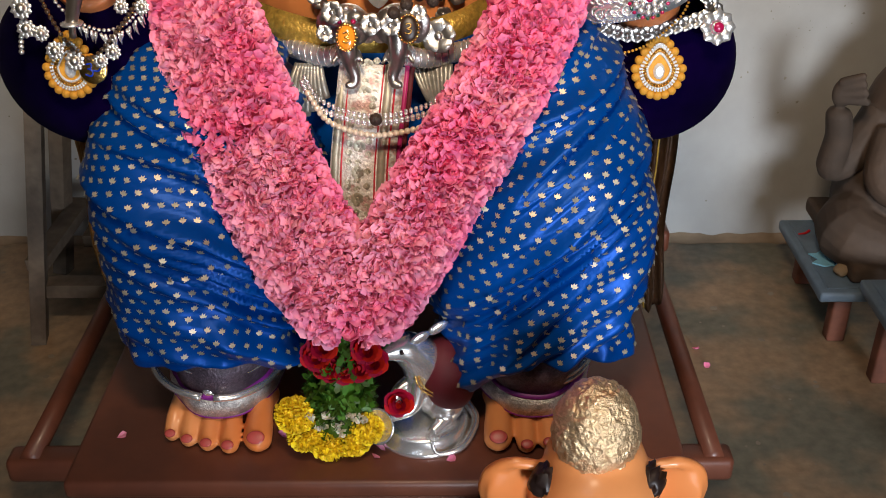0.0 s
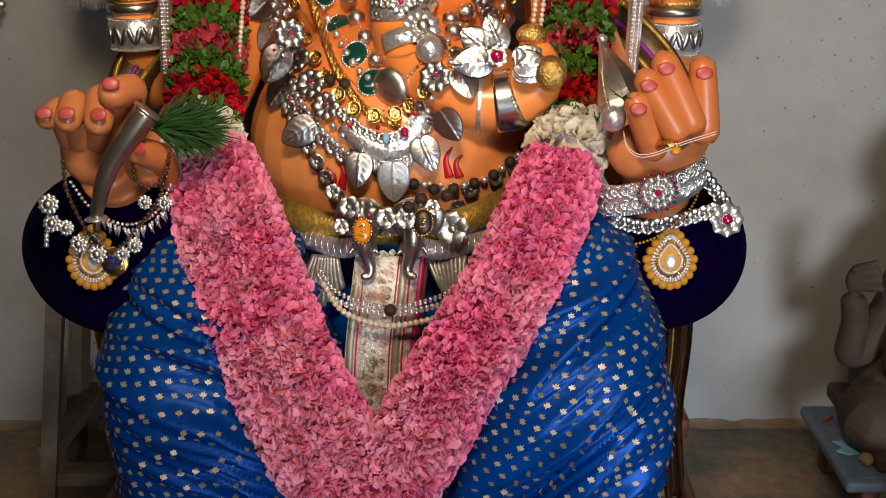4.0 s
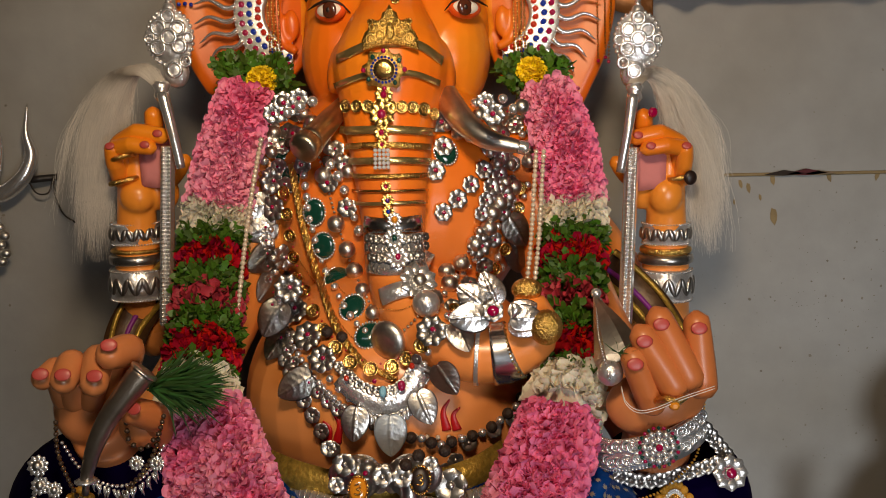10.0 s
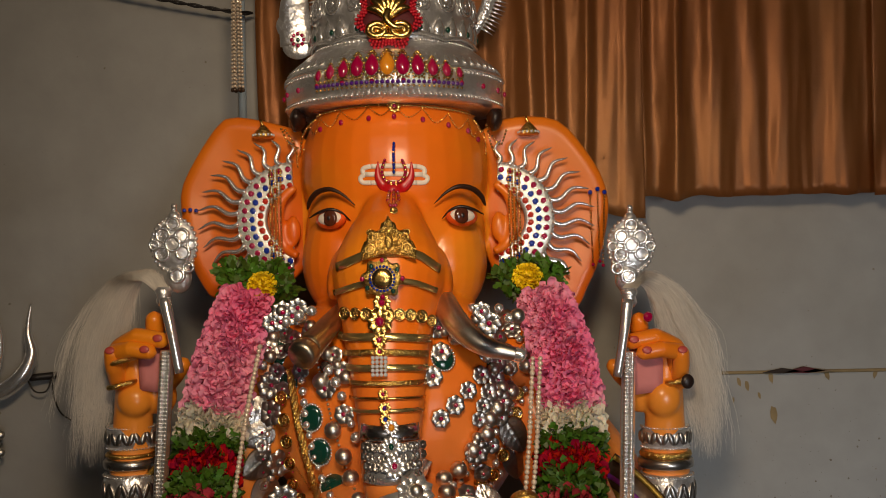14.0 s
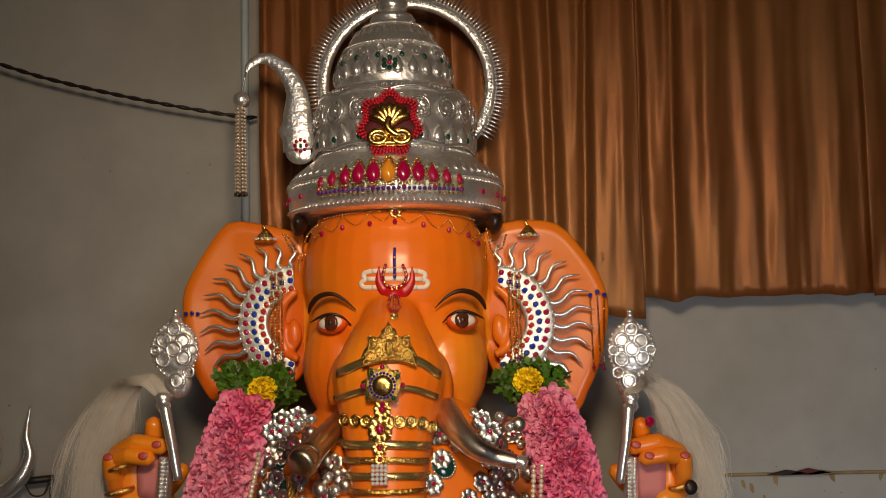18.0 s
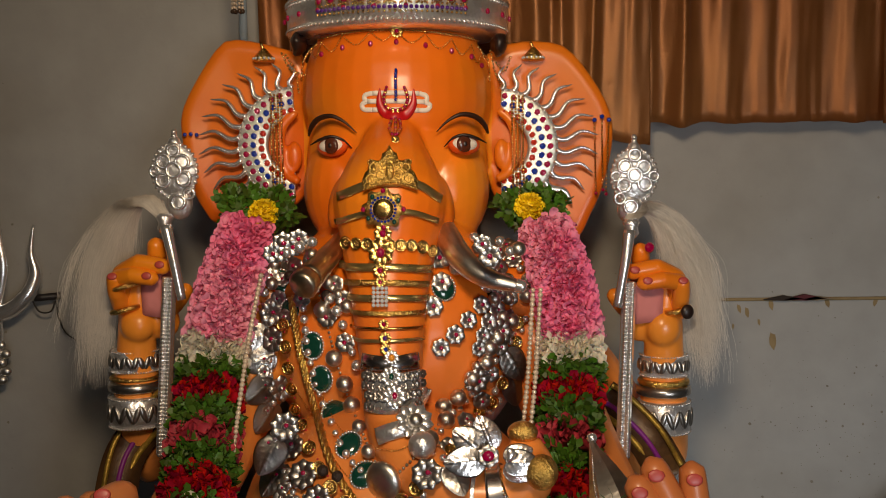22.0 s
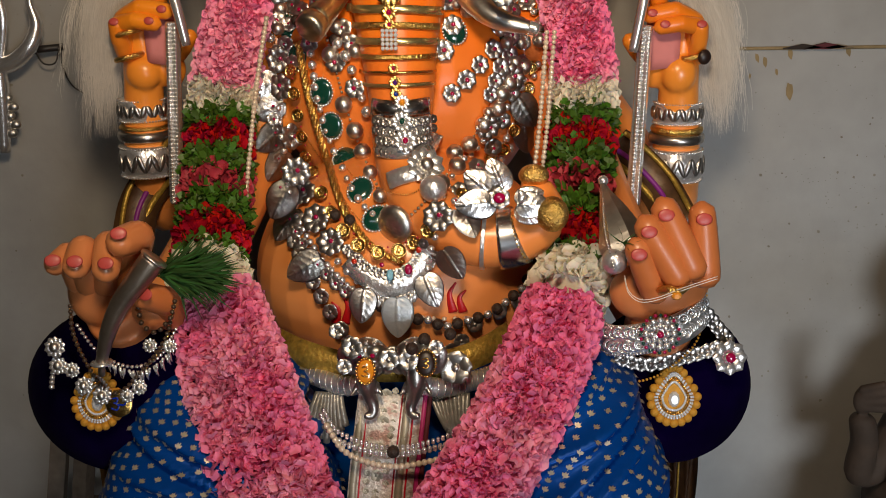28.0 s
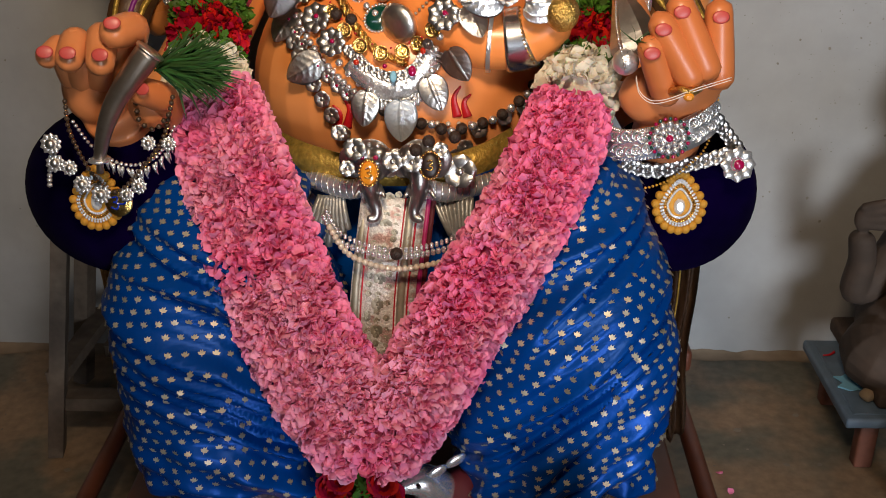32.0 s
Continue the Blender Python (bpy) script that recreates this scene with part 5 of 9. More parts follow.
    for k in range(3):
        bm = bmesh.new()
        c, u = laid_line([(-0.212, 1.9, 1.469), (-0.203, 1.9, 1.395), (-0.192, 1.9, 1.34), (-0.172, 1.9, 1.258), (-0.147, 1.9, 1.18), (-0.103, 1.9, 1.115), (-0.048, 1.9, 1.084)], 90, 0.010)
        tube(bm, [tuple(p + n * 0.004 * math.sin(i * 0.8 + k * 2.09) + V(0.004, 0, 0.001) * math.cos(i * 0.8 + k * 2.09)) for i, (p, n) in enumerate(zip(c, u))], 0.0042, 6, 200)
        part("rope_strand", bm, FILIGREE, th)
    strand("fine_chain", th, [(-0.203, 1.9, 1.483), (-0.18, 1.9, 1.354), (-0.134, 1.9, 1.242), (-0.044, 1.9, 1.21), (0.001, 1.9, 1.224)], GOLD, 0.0014, 0.004, 0.005)
    strand("fine_chain", th, [(-0.221, 1.9, 1.325), (-0.184, 1.9, 1.263), (-0.136, 1.9, 1.18), (-0.107, 1.9, 1.148)], GOLD, 0.0014, 0.004, 0.005)
    # breast pendant
    th = thing("breast_pendant", lay((-0.059, 1.9, 1.063))[0], "large embossed silver crescent pendant with coloured stones and leaf drops", "pendant")
    c, u = laid_line([(-0.14, 1.9, 1.091), (-0.11, 1.9, 1.059), (-0.07, 1.9, 1.042), (-0.028, 1.9, 1.061), (0.006, 1.9, 1.115)], 30, 0.010)
    bm = bmesh.new()
    ribbon(bm, c, u, 0.040, 0.006)
    part("crescent", bm, EMBOSSED, th)
    for q, wd in (([(-0.144, 1.9, 1.107), (-0.11, 1.9, 1.075), (-0.069, 1.9, 1.061), (-0.03, 1.9, 1.078), (-0.001, 1.9, 1.126)], 0.016), ([(-0.13, 1.9, 1.075), (-0.106, 1.9, 1.041), (-0.065, 1.9, 1.023), (-0.029, 1.9, 1.042), (0.019, 1.9, 1.104)], 0.013)):
        for p in glide(q, 17):
            at, n = lay(p, wd)
            put("boss", FLOWER_SMALL, th, facing(at, n, random.uniform(0, 60)) @ Matrix.Scale(0.75, 4))
    for p, me in zip([(-0.128, 1.9, 1.086), (-0.036, 1.9, 1.071), (-0.067, 1.9, 1.061), (-0.011, 1.9, 1.115), (-0.081, 1.9, 1.08)], (cabochon_form("stone", 0.005, 0.005, 0.004, RED_STONE), cabochon_form("stone", 0.007, 0.009, 0.004, RUBY), gem_form("stone", 0.006, 0.010, 0.004, LIGHT_BLUE), cabochon_form("stone", 0.005, 0.006, 0.004, RED_STONE), RUBY_BIT)):
        at, n = lay(p, 0.034)
        put("stone", me, th, facing(at, n))
    for p in glide([(-0.111, 1.9, 1.032), (-0.086, 1.9, 1.01), (-0.061, 1.9, 1.001), (-0.029, 1.9, 1.02), (-0.003, 1.9, 1.052)], 16):
        at, n = lay(p, 0.018)
        put("drop", BALL_SMALL, th, facing(at, n) @ Matrix.Diagonal((0.6, 0.6, 1.5, 1)))
    for p, me, a, k in zip([(-0.114, 1.9, 1.036), (-0.056, 1.9, 1.02), (-0.008, 1.9, 1.06), (0.034, 1.9, 1.117), (0.059, 1.9, 1.177)], (LEAF_DULL, LEAF_LIGHT, LEAF_DULL, LEAF_DULL, LEAF_DULL), (6, 0, -22, -34, -20), (0.86, 0.94, 0.86, 0.86, 0.80)):
        at, n = lay(p, 0.028)
        put("leaf_drop", me, th, facing(at, n, a) @ Matrix.Scale(k, 4), "veined heart-shaped silver leaf")
    put("leaf_drop", LEAF_DULL, th, facing(lay((-0.191, 1.9, 1.092), 0.016)[0], (0, -1, 0.2), 60))
    # chains across the belly
    th = thing("flower_chain", lay((-0.156, 1.9, 0.952))[0], "chain of small five-petalled silver flowers with pearl beads", "necklace")
    for p in [(-0.238, 1.9, 1.121), (-0.23, 1.9, 1.098), (-0.221, 1.9, 1.076), (-0.208, 1.9, 1.048), (-0.194, 1.9, 1.021), (-0.179, 1.9, 0.992), (-0.161, 1.9, 0.959), (-0.148, 1.9, 0.932), (0.081, 1.9, 0.966), (0.057, 1.9, 0.934), (0.038, 1.9, 0.916), (0.125, 1.9, 0.989), (0.159, 1.9, 1.008)]:
        put("flower", FLOWER_FIVE, th, facing(*lay(p, 0.012), random.uniform(0, 72)))
    strand("pearl_string", th, [(-0.265, 1.9, 1.285), (-0.257, 1.9, 1.203), (-0.231, 1.9, 1.119), (-0.207, 1.9, 1.076)], PEARL, 0.004, 0.010, 0.008)
    strand("fine_chain", th, [(-0.237, 1.9, 1.161), (-0.236, 1.9, 1.119), (-0.212, 1.9, 1.087), (-0.171, 1.9, 1.076)], SILVER, 0.0015, 0.004, 0.006)
    th = thing("seed_bead_necklace", lay((0.031, 1.9, 0.96))[0], "necklace of dark seed beads and silver beads", "necklace")
    for i, p in enumerate(glide([(0.192, 1.9, 1.081), (0.168, 1.9, 1.036), (0.135, 1.9, 1.005), (0.104, 1.9, 0.984), (0.068, 1.9, 0.974), (0.026, 1.9, 0.963), (-0.005, 1.9, 0.977), (-0.061, 1.9, 0.978), (-0.087, 1.9, 1.002)], 19)):
        at, n = lay(p, 0.012)
        put("bead", SEED if i % 2 == 0 else BALL_SMALL, th, facing(at, n))
    strand("wooden_bead_row", th, [(-0.051, 1.9, 0.986), (-0.01, 1.9, 0.979), (0.042, 1.9, 0.976), (0.104, 1.9, 0.982), (0.156, 1.9, 1.012)], PEARL, 0.005, 0.017, 0.006)
    for p in [(-0.212, 1.9, 1.503), (-0.162, 1.9, 1.168), (-0.137, 1.9, 1.159), (-0.15, 1.9, 1.473)]:
        at, n = lay(p, 0.016)
        put("bead", SEED, th, facing(at, n))
    # pearl strings beside the flowers
    for line, label in (([(-0.288, 2, 1.51), (-0.303, 2, 1.427), (-0.315, 2, 1.344), (-0.326, 2, 1.248), (-0.335, 2, 1.161), (-0.345, 2, 1.061)], "long string of cream pearls"), ([(0.216, 2, 1.479), (0.21, 2, 1.407), (0.203, 2, 1.324), (0.194, 2, 1.249), (0.188, 2, 1.195)], "double string of brown pearls")):
        th = thing("pearl_string", line[-1], label, "necklace")
        for dx in (0, 0.014) if line[0][0] > 0 else (0,):
            n = 56 if line[0][0] < 0 else 34
            for p in glide(line, n):
                at, nn = lay((p[0] + dx, p[1], p[2]), 0.008)
                at = Vector((p[0] + dx, min(at.y, 2.02 - (1.55 - p[2]) * 0.25), p[2]))
                put("pearl", PEARL_BEAD, th, Matrix.Translation(at) @ Matrix.Scale(random.uniform(0.85, 1.15), 4))


# ---- trunk ornaments ----
def trunk_bands():
    for name, pts, w, material, label in (
            ("gold_band", [(-0.14, 2, 1.652), (-0.084, 2, 1.675), (-0.042, 2, 1.678), (0.005, 2, 1.673), (0.046, 2, 1.645)], 0.014, BRASS, "polished gold band round the trunk"),
            ("gold_band", [(-0.145, 2, 1.605), (-0.09, 2, 1.623), (-0.043, 2, 1.626), (-0.002, 2, 1.623), (0.04, 2, 1.606)], 0.010, BRASS, "gold band set with dark blue stones"),
            ("gold_band", [(-0.14, 2, 1.524), (-0.098, 2, 1.524), (-0.046, 2, 1.524), (0.029, 2, 1.518)], 0.013, BRASS, "polished gold band round the trunk"),
            ("gold_band", [(-0.132, 2, 1.495), (-0.099, 2, 1.496), (-0.046, 2, 1.496), (0.021, 2, 1.491)], 0.010, FILIGREE, "engraved gold band round the trunk"),
            ("gold_band", [(-0.133, 2, 1.469), (-0.099, 2, 1.468), (-0.047, 2, 1.468), (0.024, 2, 1.465)], 0.011, BRASS, "polished gold band round the trunk"),
            ("gold_band", [(-0.126, 2, 1.442), (-0.09, 2, 1.44), (-0.048, 2, 1.439), (0.017, 2, 1.44)], 0.008, FILIGREE, "engraved gold band round the trunk"),
            ("gold_band", [(-0.122, 2, 1.414), (-0.09, 2, 1.413), (-0.048, 2, 1.412), (0.014, 2, 1.413)], 0.004, GOLD, "thin gold chain round the trunk"),
            ("gold_band", [(-0.12, 2, 1.392), (-0.091, 2, 1.389), (-0.049, 2, 1.389), (0.012, 2, 1.391)], 0.006, BRASS, "thin gold band round the trunk"),
            ("silver_band", [(-0.100, 2, 1.352), (-0.080, 2, 1.348), (-0.045, 2, 1.346), (0.002, 2, 1.352)], 0.026, LEAF_SILVER, "broad polished silver band round the trunk"),
            ("silver_band", [(-0.096, 2, 1.318), (-0.076, 2, 1.313), (-0.042, 2, 1.311), (0.006, 2, 1.318)], 0.030, SILVER, "embossed silver band with a green stone"),
            ("silver_band", [(-0.092, 2, 1.281), (-0.066, 2, 1.275), (-0.036, 2, 1.275), (0.010, 2, 1.284)], 0.034, SILVER, "scalloped embossed silver band with a red stone")):
        c, u = laid_line(pts, 26, 0.006)
        bm = bmesh.new()
        ribbon(bm, c, u, w * 1.15, 0.0014)
        band = solo(name, bm, material, label, "band", "bands round the trunk")
        if material is SILVER:
            for k in range(11):
                i = 1 + int(24 * k / 10)
                for e in (-1, 1):
                    put("relief", FLOWER_SMALL, band, facing(c[i] + u[i] * 0.002 + V(0, 0, e * w * 0.28), u[i], 35 * k) @ Matrix.Scale(0.62, 4))
    # coins strung across
    th = thing("coin_string", lay((-0.055, 2, 1.564))[0], "string of gold coins and dark beads across the trunk", "ornament", "bands round the trunk")
    row_of("coin", COIN, th, [(-0.126, 2, 1.568), (-0.097, 2, 1.567), (-0.045, 2, 1.565), (0.002, 2, 1.562), (0.028, 2, 1.551)], 9, 0.008, size=(0.8, 0.95))
    strand("dark_bead_cord", th, [(-0.137, 2, 1.569), (-0.086, 2, 1.568), (-0.045, 2, 1.566), (-0.003, 2, 1.565), (0.033, 2, 1.554)], DARK_BEAD, 0.0022, 0.008, 0.005)
    # middle ornaments
    th = thing("gold_trunk_ornament", lay((-0.056, 2, 1.632))[0], "gold filigree trunk ornament set with blue, green and red stones", "ornament")
    at, n = lay((-0.045, 2, 1.695), 0.012)
    m = facing(at, n)
    bm = bmesh.new()
    plate(bm, [(-0.050, -0.034), (-0.051, -0.014), (-0.045, 0.000), (-0.036, 0.008), (-0.040, 0.018), (-0.034, 0.025), (-0.025, 0.020), (-0.016, 0.024), (-0.013, 0.036), (-0.006, 0.040), (0, 0.052), (0.006, 0.040), (0.013, 0.036), (0.016, 0.024), (0.025, 0.020), (0.034, 0.025), (0.040, 0.018), (0.036, 0.008), (0.045, 0.000), (0.051, -0.014), (0.050, -0.034), (0.0, -0.022)][::-1], 0.004, m, 0.005)
    part("crest", bm, FILIGREE, th, "pierced gold filigree crest")
    bit = sphere_mesh("gold_bead", 0.003, FILIGREE, 8, 6)
    curl = bezel_form("curl", 0.0075, 0.0075, 0.0022, FILIGREE)
    for x, z, k in ((-0.034, -0.014, 1.2), (0.034, -0.014, 1.2), (-0.018, -0.006, 1.1), (0.018, -0.006, 1.1), (-0.030, 0.008, 0.9), (0.030, 0.008, 0.9), (-0.035, 0.018, 0.6), (0.035, 0.018, 0.6), (-0.012, 0.016, 0.8), (0.012, 0.016, 0.8), (0, 0.034, 0.8), (-0.042, -0.026, 0.7), (0.042, -0.026, 0.7), (-0.020, -0.020, 0.7), (0.020, -0.020, 0.7)):
        put("curl", curl, th, m @ Matrix.Translation((x, -0.006, z)) @ Matrix.Scale(k, 4))
    put("gold_figure", mesh("gold_figure", ball(bmesh.new(), (0, 0, 0), (0.008, 0.006, 0.016), 12, 8), FILIGREE), th, m @ Matrix.Translation((0, -0.008, 0.0)))
    for k in range(23):
        put("gold_bead", bit, th, m @ Matrix.Translation((-0.048 + 0.096 * k / 22, -0.005, -0.032 + 0.010 * math.sin(math.pi * k / 22))))
    for k in range(14):
        put("gold_bead", bit, th, m @ Matrix.Translation((random.uniform(-0.03, 0.03), -0.009, random.uniform(-0.018, 0.020))) @ Matrix.Scale(0.8, 4))
    at, n = lay((-0.056, 2, 1.632), 0.014)
    m = facing(at, n)
    bm = bmesh.new()
    plate(bm, [(math.cos(a) * r, math.sin(a) * r) for k in range(32) for a, r in ((-k * math.tau / 32, 0.040 if k % 4 < 2 else 0.033),)], 0.004, m, 0.003)
    part("medallion", bm, FILIGREE, th)
    bm = bmesh.new()
    lathe(bm, [(0.019, 0), (0.019, 0.004), (0.012, 0.0065), (0.004, 0.0075)], 24, m @ Matrix.Translation((0, -0.003, 0)) @ Matrix.Rotation(math.pi / 2, 4, "X"))
    part("boss", bm, GOLD, th)
    blue = cabochon_form("stone", 0.0026, 0.0026, 0.002, SAPPHIRE)
    for k in range(22):
        a = k * math.tau / 22
        put("blue_stone", blue, th, m @ Matrix.Translation((math.cos(a) * 0.0225, -0.007, math.sin(a) * 0.0225)))
    dark = cabochon_form("stone", 0.004, 0.0048, 0.003, EMERALD)
    for k in range(4):
        a = math.radians(35 + 90 * k)
        put("green_stone", dark, th, m @ Matrix.Translation((math.cos(a) * 0.034, -0.006, math.sin(a) * 0.028)))
    red = cabochon_form("stone", 0.0042, 0.0048, 0.003, RUBY)
    for x, z in ((0, 0.034), (0, -0.033), (0.037, 0), (-0.037, 0)):
        put("red_stone", red, th, m @ Matrix.Translation((x, -0.006, z)))
    for p, r, stone in zip([(-0.058, 2, 1.587), (-0.062, 2, 1.551), (-0.064, 2, 1.518), (-0.064, 2, 1.497), (-0.059, 2, 1.42), (-0.057, 2, 1.394), (-0.056, 2, 1.373)], (0.017, 0.024, 0.014, 0.010, 0.010, 0.012, 0.011), (RUBY, RUBY, RUBY, RUBY, RUBY, VIOLET_STONE, SAPPHIRE)):
        at, n = lay(p, 0.014)
        ob = put("gold_flower", flower_form("flower", r, 9, GOLD), th, facing(at, n))
        under("stone", cabochon_form("stone", r * 0.32, r * 0.36, r * 0.25, stone), ob, Matrix.Translation((0, -r * 0.36, 0)))
    th = thing("clear_stone_clasp", lay((-0.065, 2, 1.472))[0], "square clasp of clear sparkling stones", "ornament")
    m = facing(*lay((-0.065, 2, 1.471), 0.016))
    clear = gem_form("clear_stone", 0.004, 0.004, 0.004, CRYSTAL, 8)
    for i in range(4):
        for j in range(5):
            put("clear_stone", clear, th, m @ Matrix.Translation((-0.0115 + i * 0.0077, 0, -0.0155 + j * 0.0077)))
    # stones and flowers of the silver bands
    th = thing("silver_trunk_flower", lay((-0.003, 1.9, 1.255))[0], "large silver flower and ball ornaments on the trunk", "ornament")
    for p, r, stone in zip([(-0.005, 1.9, 1.255), (-0.041, 1.9, 1.335), (-0.036, 1.9, 1.301), (-0.04, 1.9, 1.369)], (0.034, 0.020, 0.022, 0.014), (None, EMERALD, RUBY, AMBER)):
        at, n = lay(p, 0.014)
        ob = put("flower", flower_form("flower", r, 10, SILVER, 0.4), th, facing(at, n))
        if stone:
            under("stone", cabochon_form("stone", 0.005, 0.006, 0.004, stone), ob, Matrix.Translation((0, -r * 0.36, 0)))
        else:
            under("ball", BALL_MID, ob, Matrix.Translation((0, -0.012, 0)))
    put("ball", sphere_mesh("ball", 0.024, EMBOSSED, 20, 12), th, Matrix.Translation(lay((0.011, 1.9, 1.214), 0.02)[0]))
    c, u = laid_line([(-0.064, 1.9, 1.233), (-0.043, 1.9, 1.241), (-0.013, 1.9, 1.248)], 12, 0.008)
    bm = bmesh.new()
    ribbon(bm, c, u, 0.030, 0.004)
    part("bracelet", bm, EMBOSSED, th)
    # trunk end: leaves, cuff, sweet
    th = thing("trunk_end_ornament", lay((0.143, 1.8, 1.228))[0], "silver leaves, red stone and broad cuffs at the trunk end", "ornament")
    for p, a, k in (((0.118, 1.775, 1.225), 86, 0.90), ((0.12, 1.78, 1.235), 128, 0.88), ((0.133, 1.783, 1.242), 158, 0.80), ((0.155, 1.775, 1.224), -112, 0.66), ((0.155, 1.772, 1.221), -88, 0.76), ((0.155, 1.775, 1.215), -64, 0.66)):
        put("leaf", LEAF_BRIGHT, th, facing(p, (0.05, -1, 0.3), a) @ Matrix.Scale(k, 4))
    p = V(*(0.126, 1.765, 1.234))
    ob = put("flower", FLOWER, th, facing(p, (0, -1, 0.3)))
    under("stone", cabochon_form("stone", 0.010, 0.009, 0.006, RUBY), ob, FRONT)
    m = facing((0.157, 1.765, 1.222), (0.1, -1, 0.3), -60)
    bm = bmesh.new()
    plate(bm, [(0.0, 0.0), (0.018, 0.010), (0.022, 0.014), (0.026, 0.004), (0.022, -0.008), (0.012, -0.006)], 0.003, m, 0.003)
    part("silver_bow", bm, SILVER, th)
    line = [p for p in glide(TRUNK, 160) if p[0] > 0.0]
    for a, b, m_ in ((0.094, 0.110, EMBOSSED), (0.122, 0.168, LEAF_SILVER)):
        seg = [(*p[:3], p[3] * 1.05 + 0.002) for p in line if a < p[0] < b and p[2] < 1.17]
        bm = bmesh.new()
        tube(bm, seg, n=36, seg=8)
        part("cuff", bm, m_, th)
    strand("bead_string", th, [(0.148, 1.8, 1.198), (0.154, 1.8, 1.154), (0.171, 1.8, 1.119), (0.19, 1.8, 1.099)], GOLD, 0.0024, 0.006, 0.006)
    th = thing("golden_sweet", lay((0.21, 1.8, 1.197))[0], "round gold-covered sweet held in the trunk end", "ornament")
    at, n = lay((0.212, 1.8, 1.199), 0.02)
    bm = bmesh.new()
    ball(bm, at, (0.028, 0.028, 0.030), 24, 16)
    part("gold_ball", bm, FILIGREE, th)
    at, n = lay((0.183, 1.8, 1.258), 0.01)
    bm = bmesh.new()
    ball(bm, at, (0.026, 0.02, 0.019), 24, 16)
    part("gold_knob", bm, FILIGREE, th)


DULL_BRASS = mat("dull_brass", (0.66, 0.58, 0.44), 0.33, 1.0, vary=0.15, scale=40, bump=0.15)


def tusks():
    th = thing("broken_tusk", (-0.221, 2.05, 1.498), "short broken tusk sheathed in dull brass", "tusk")
    a, b = V(*(-0.141, 2.12, 1.574)), V(*(-0.2, 2, 1.502))
    bm = bmesh.new()
    tube(bm, [(*a, 0.017), (*((a + b) / 2), 0.022), (*b, 0.027)], n=24, seg=10)
    part("shaft", bm, DULL_BRASS, th)
    bm = bmesh.new()
    d = (b - a).normalized()
    tube(bm, [(*(b - d * 0.004), 0.028), (*(b + d * 0.02), 0.029), (*(b + d * 0.024), 0.024)], n=18, seg=6)
    part("cap", bm, DULL_BRASS, th)
    th = thing("silver_tusk", (0.2, 2.1, 1.48), "curved tusk covered in silver", "tusk")
    p = [(*(0.048, 2.12, 1.587), 0.025), (*(0.085, 2.04, 1.535), 0.024), (*(0.131, 2, 1.503), 0.019), (*(0.193, 1.99, 1.487), 0.011)]
    bm = bmesh.new()
    tube(bm, p, n=18, seg=20)
    part("sheath", bm, DULL_SILVER, th)
    bm = bmesh.new()
    tube(bm, [(*(0.184, 1.992, 1.489), 0.013), (*(0.199, 1.99, 1.486), 0.012), (*(0.203, 1.99, 1.485), 0.004)], n=14, seg=8)
    part("tip", bm, SILVER, th)


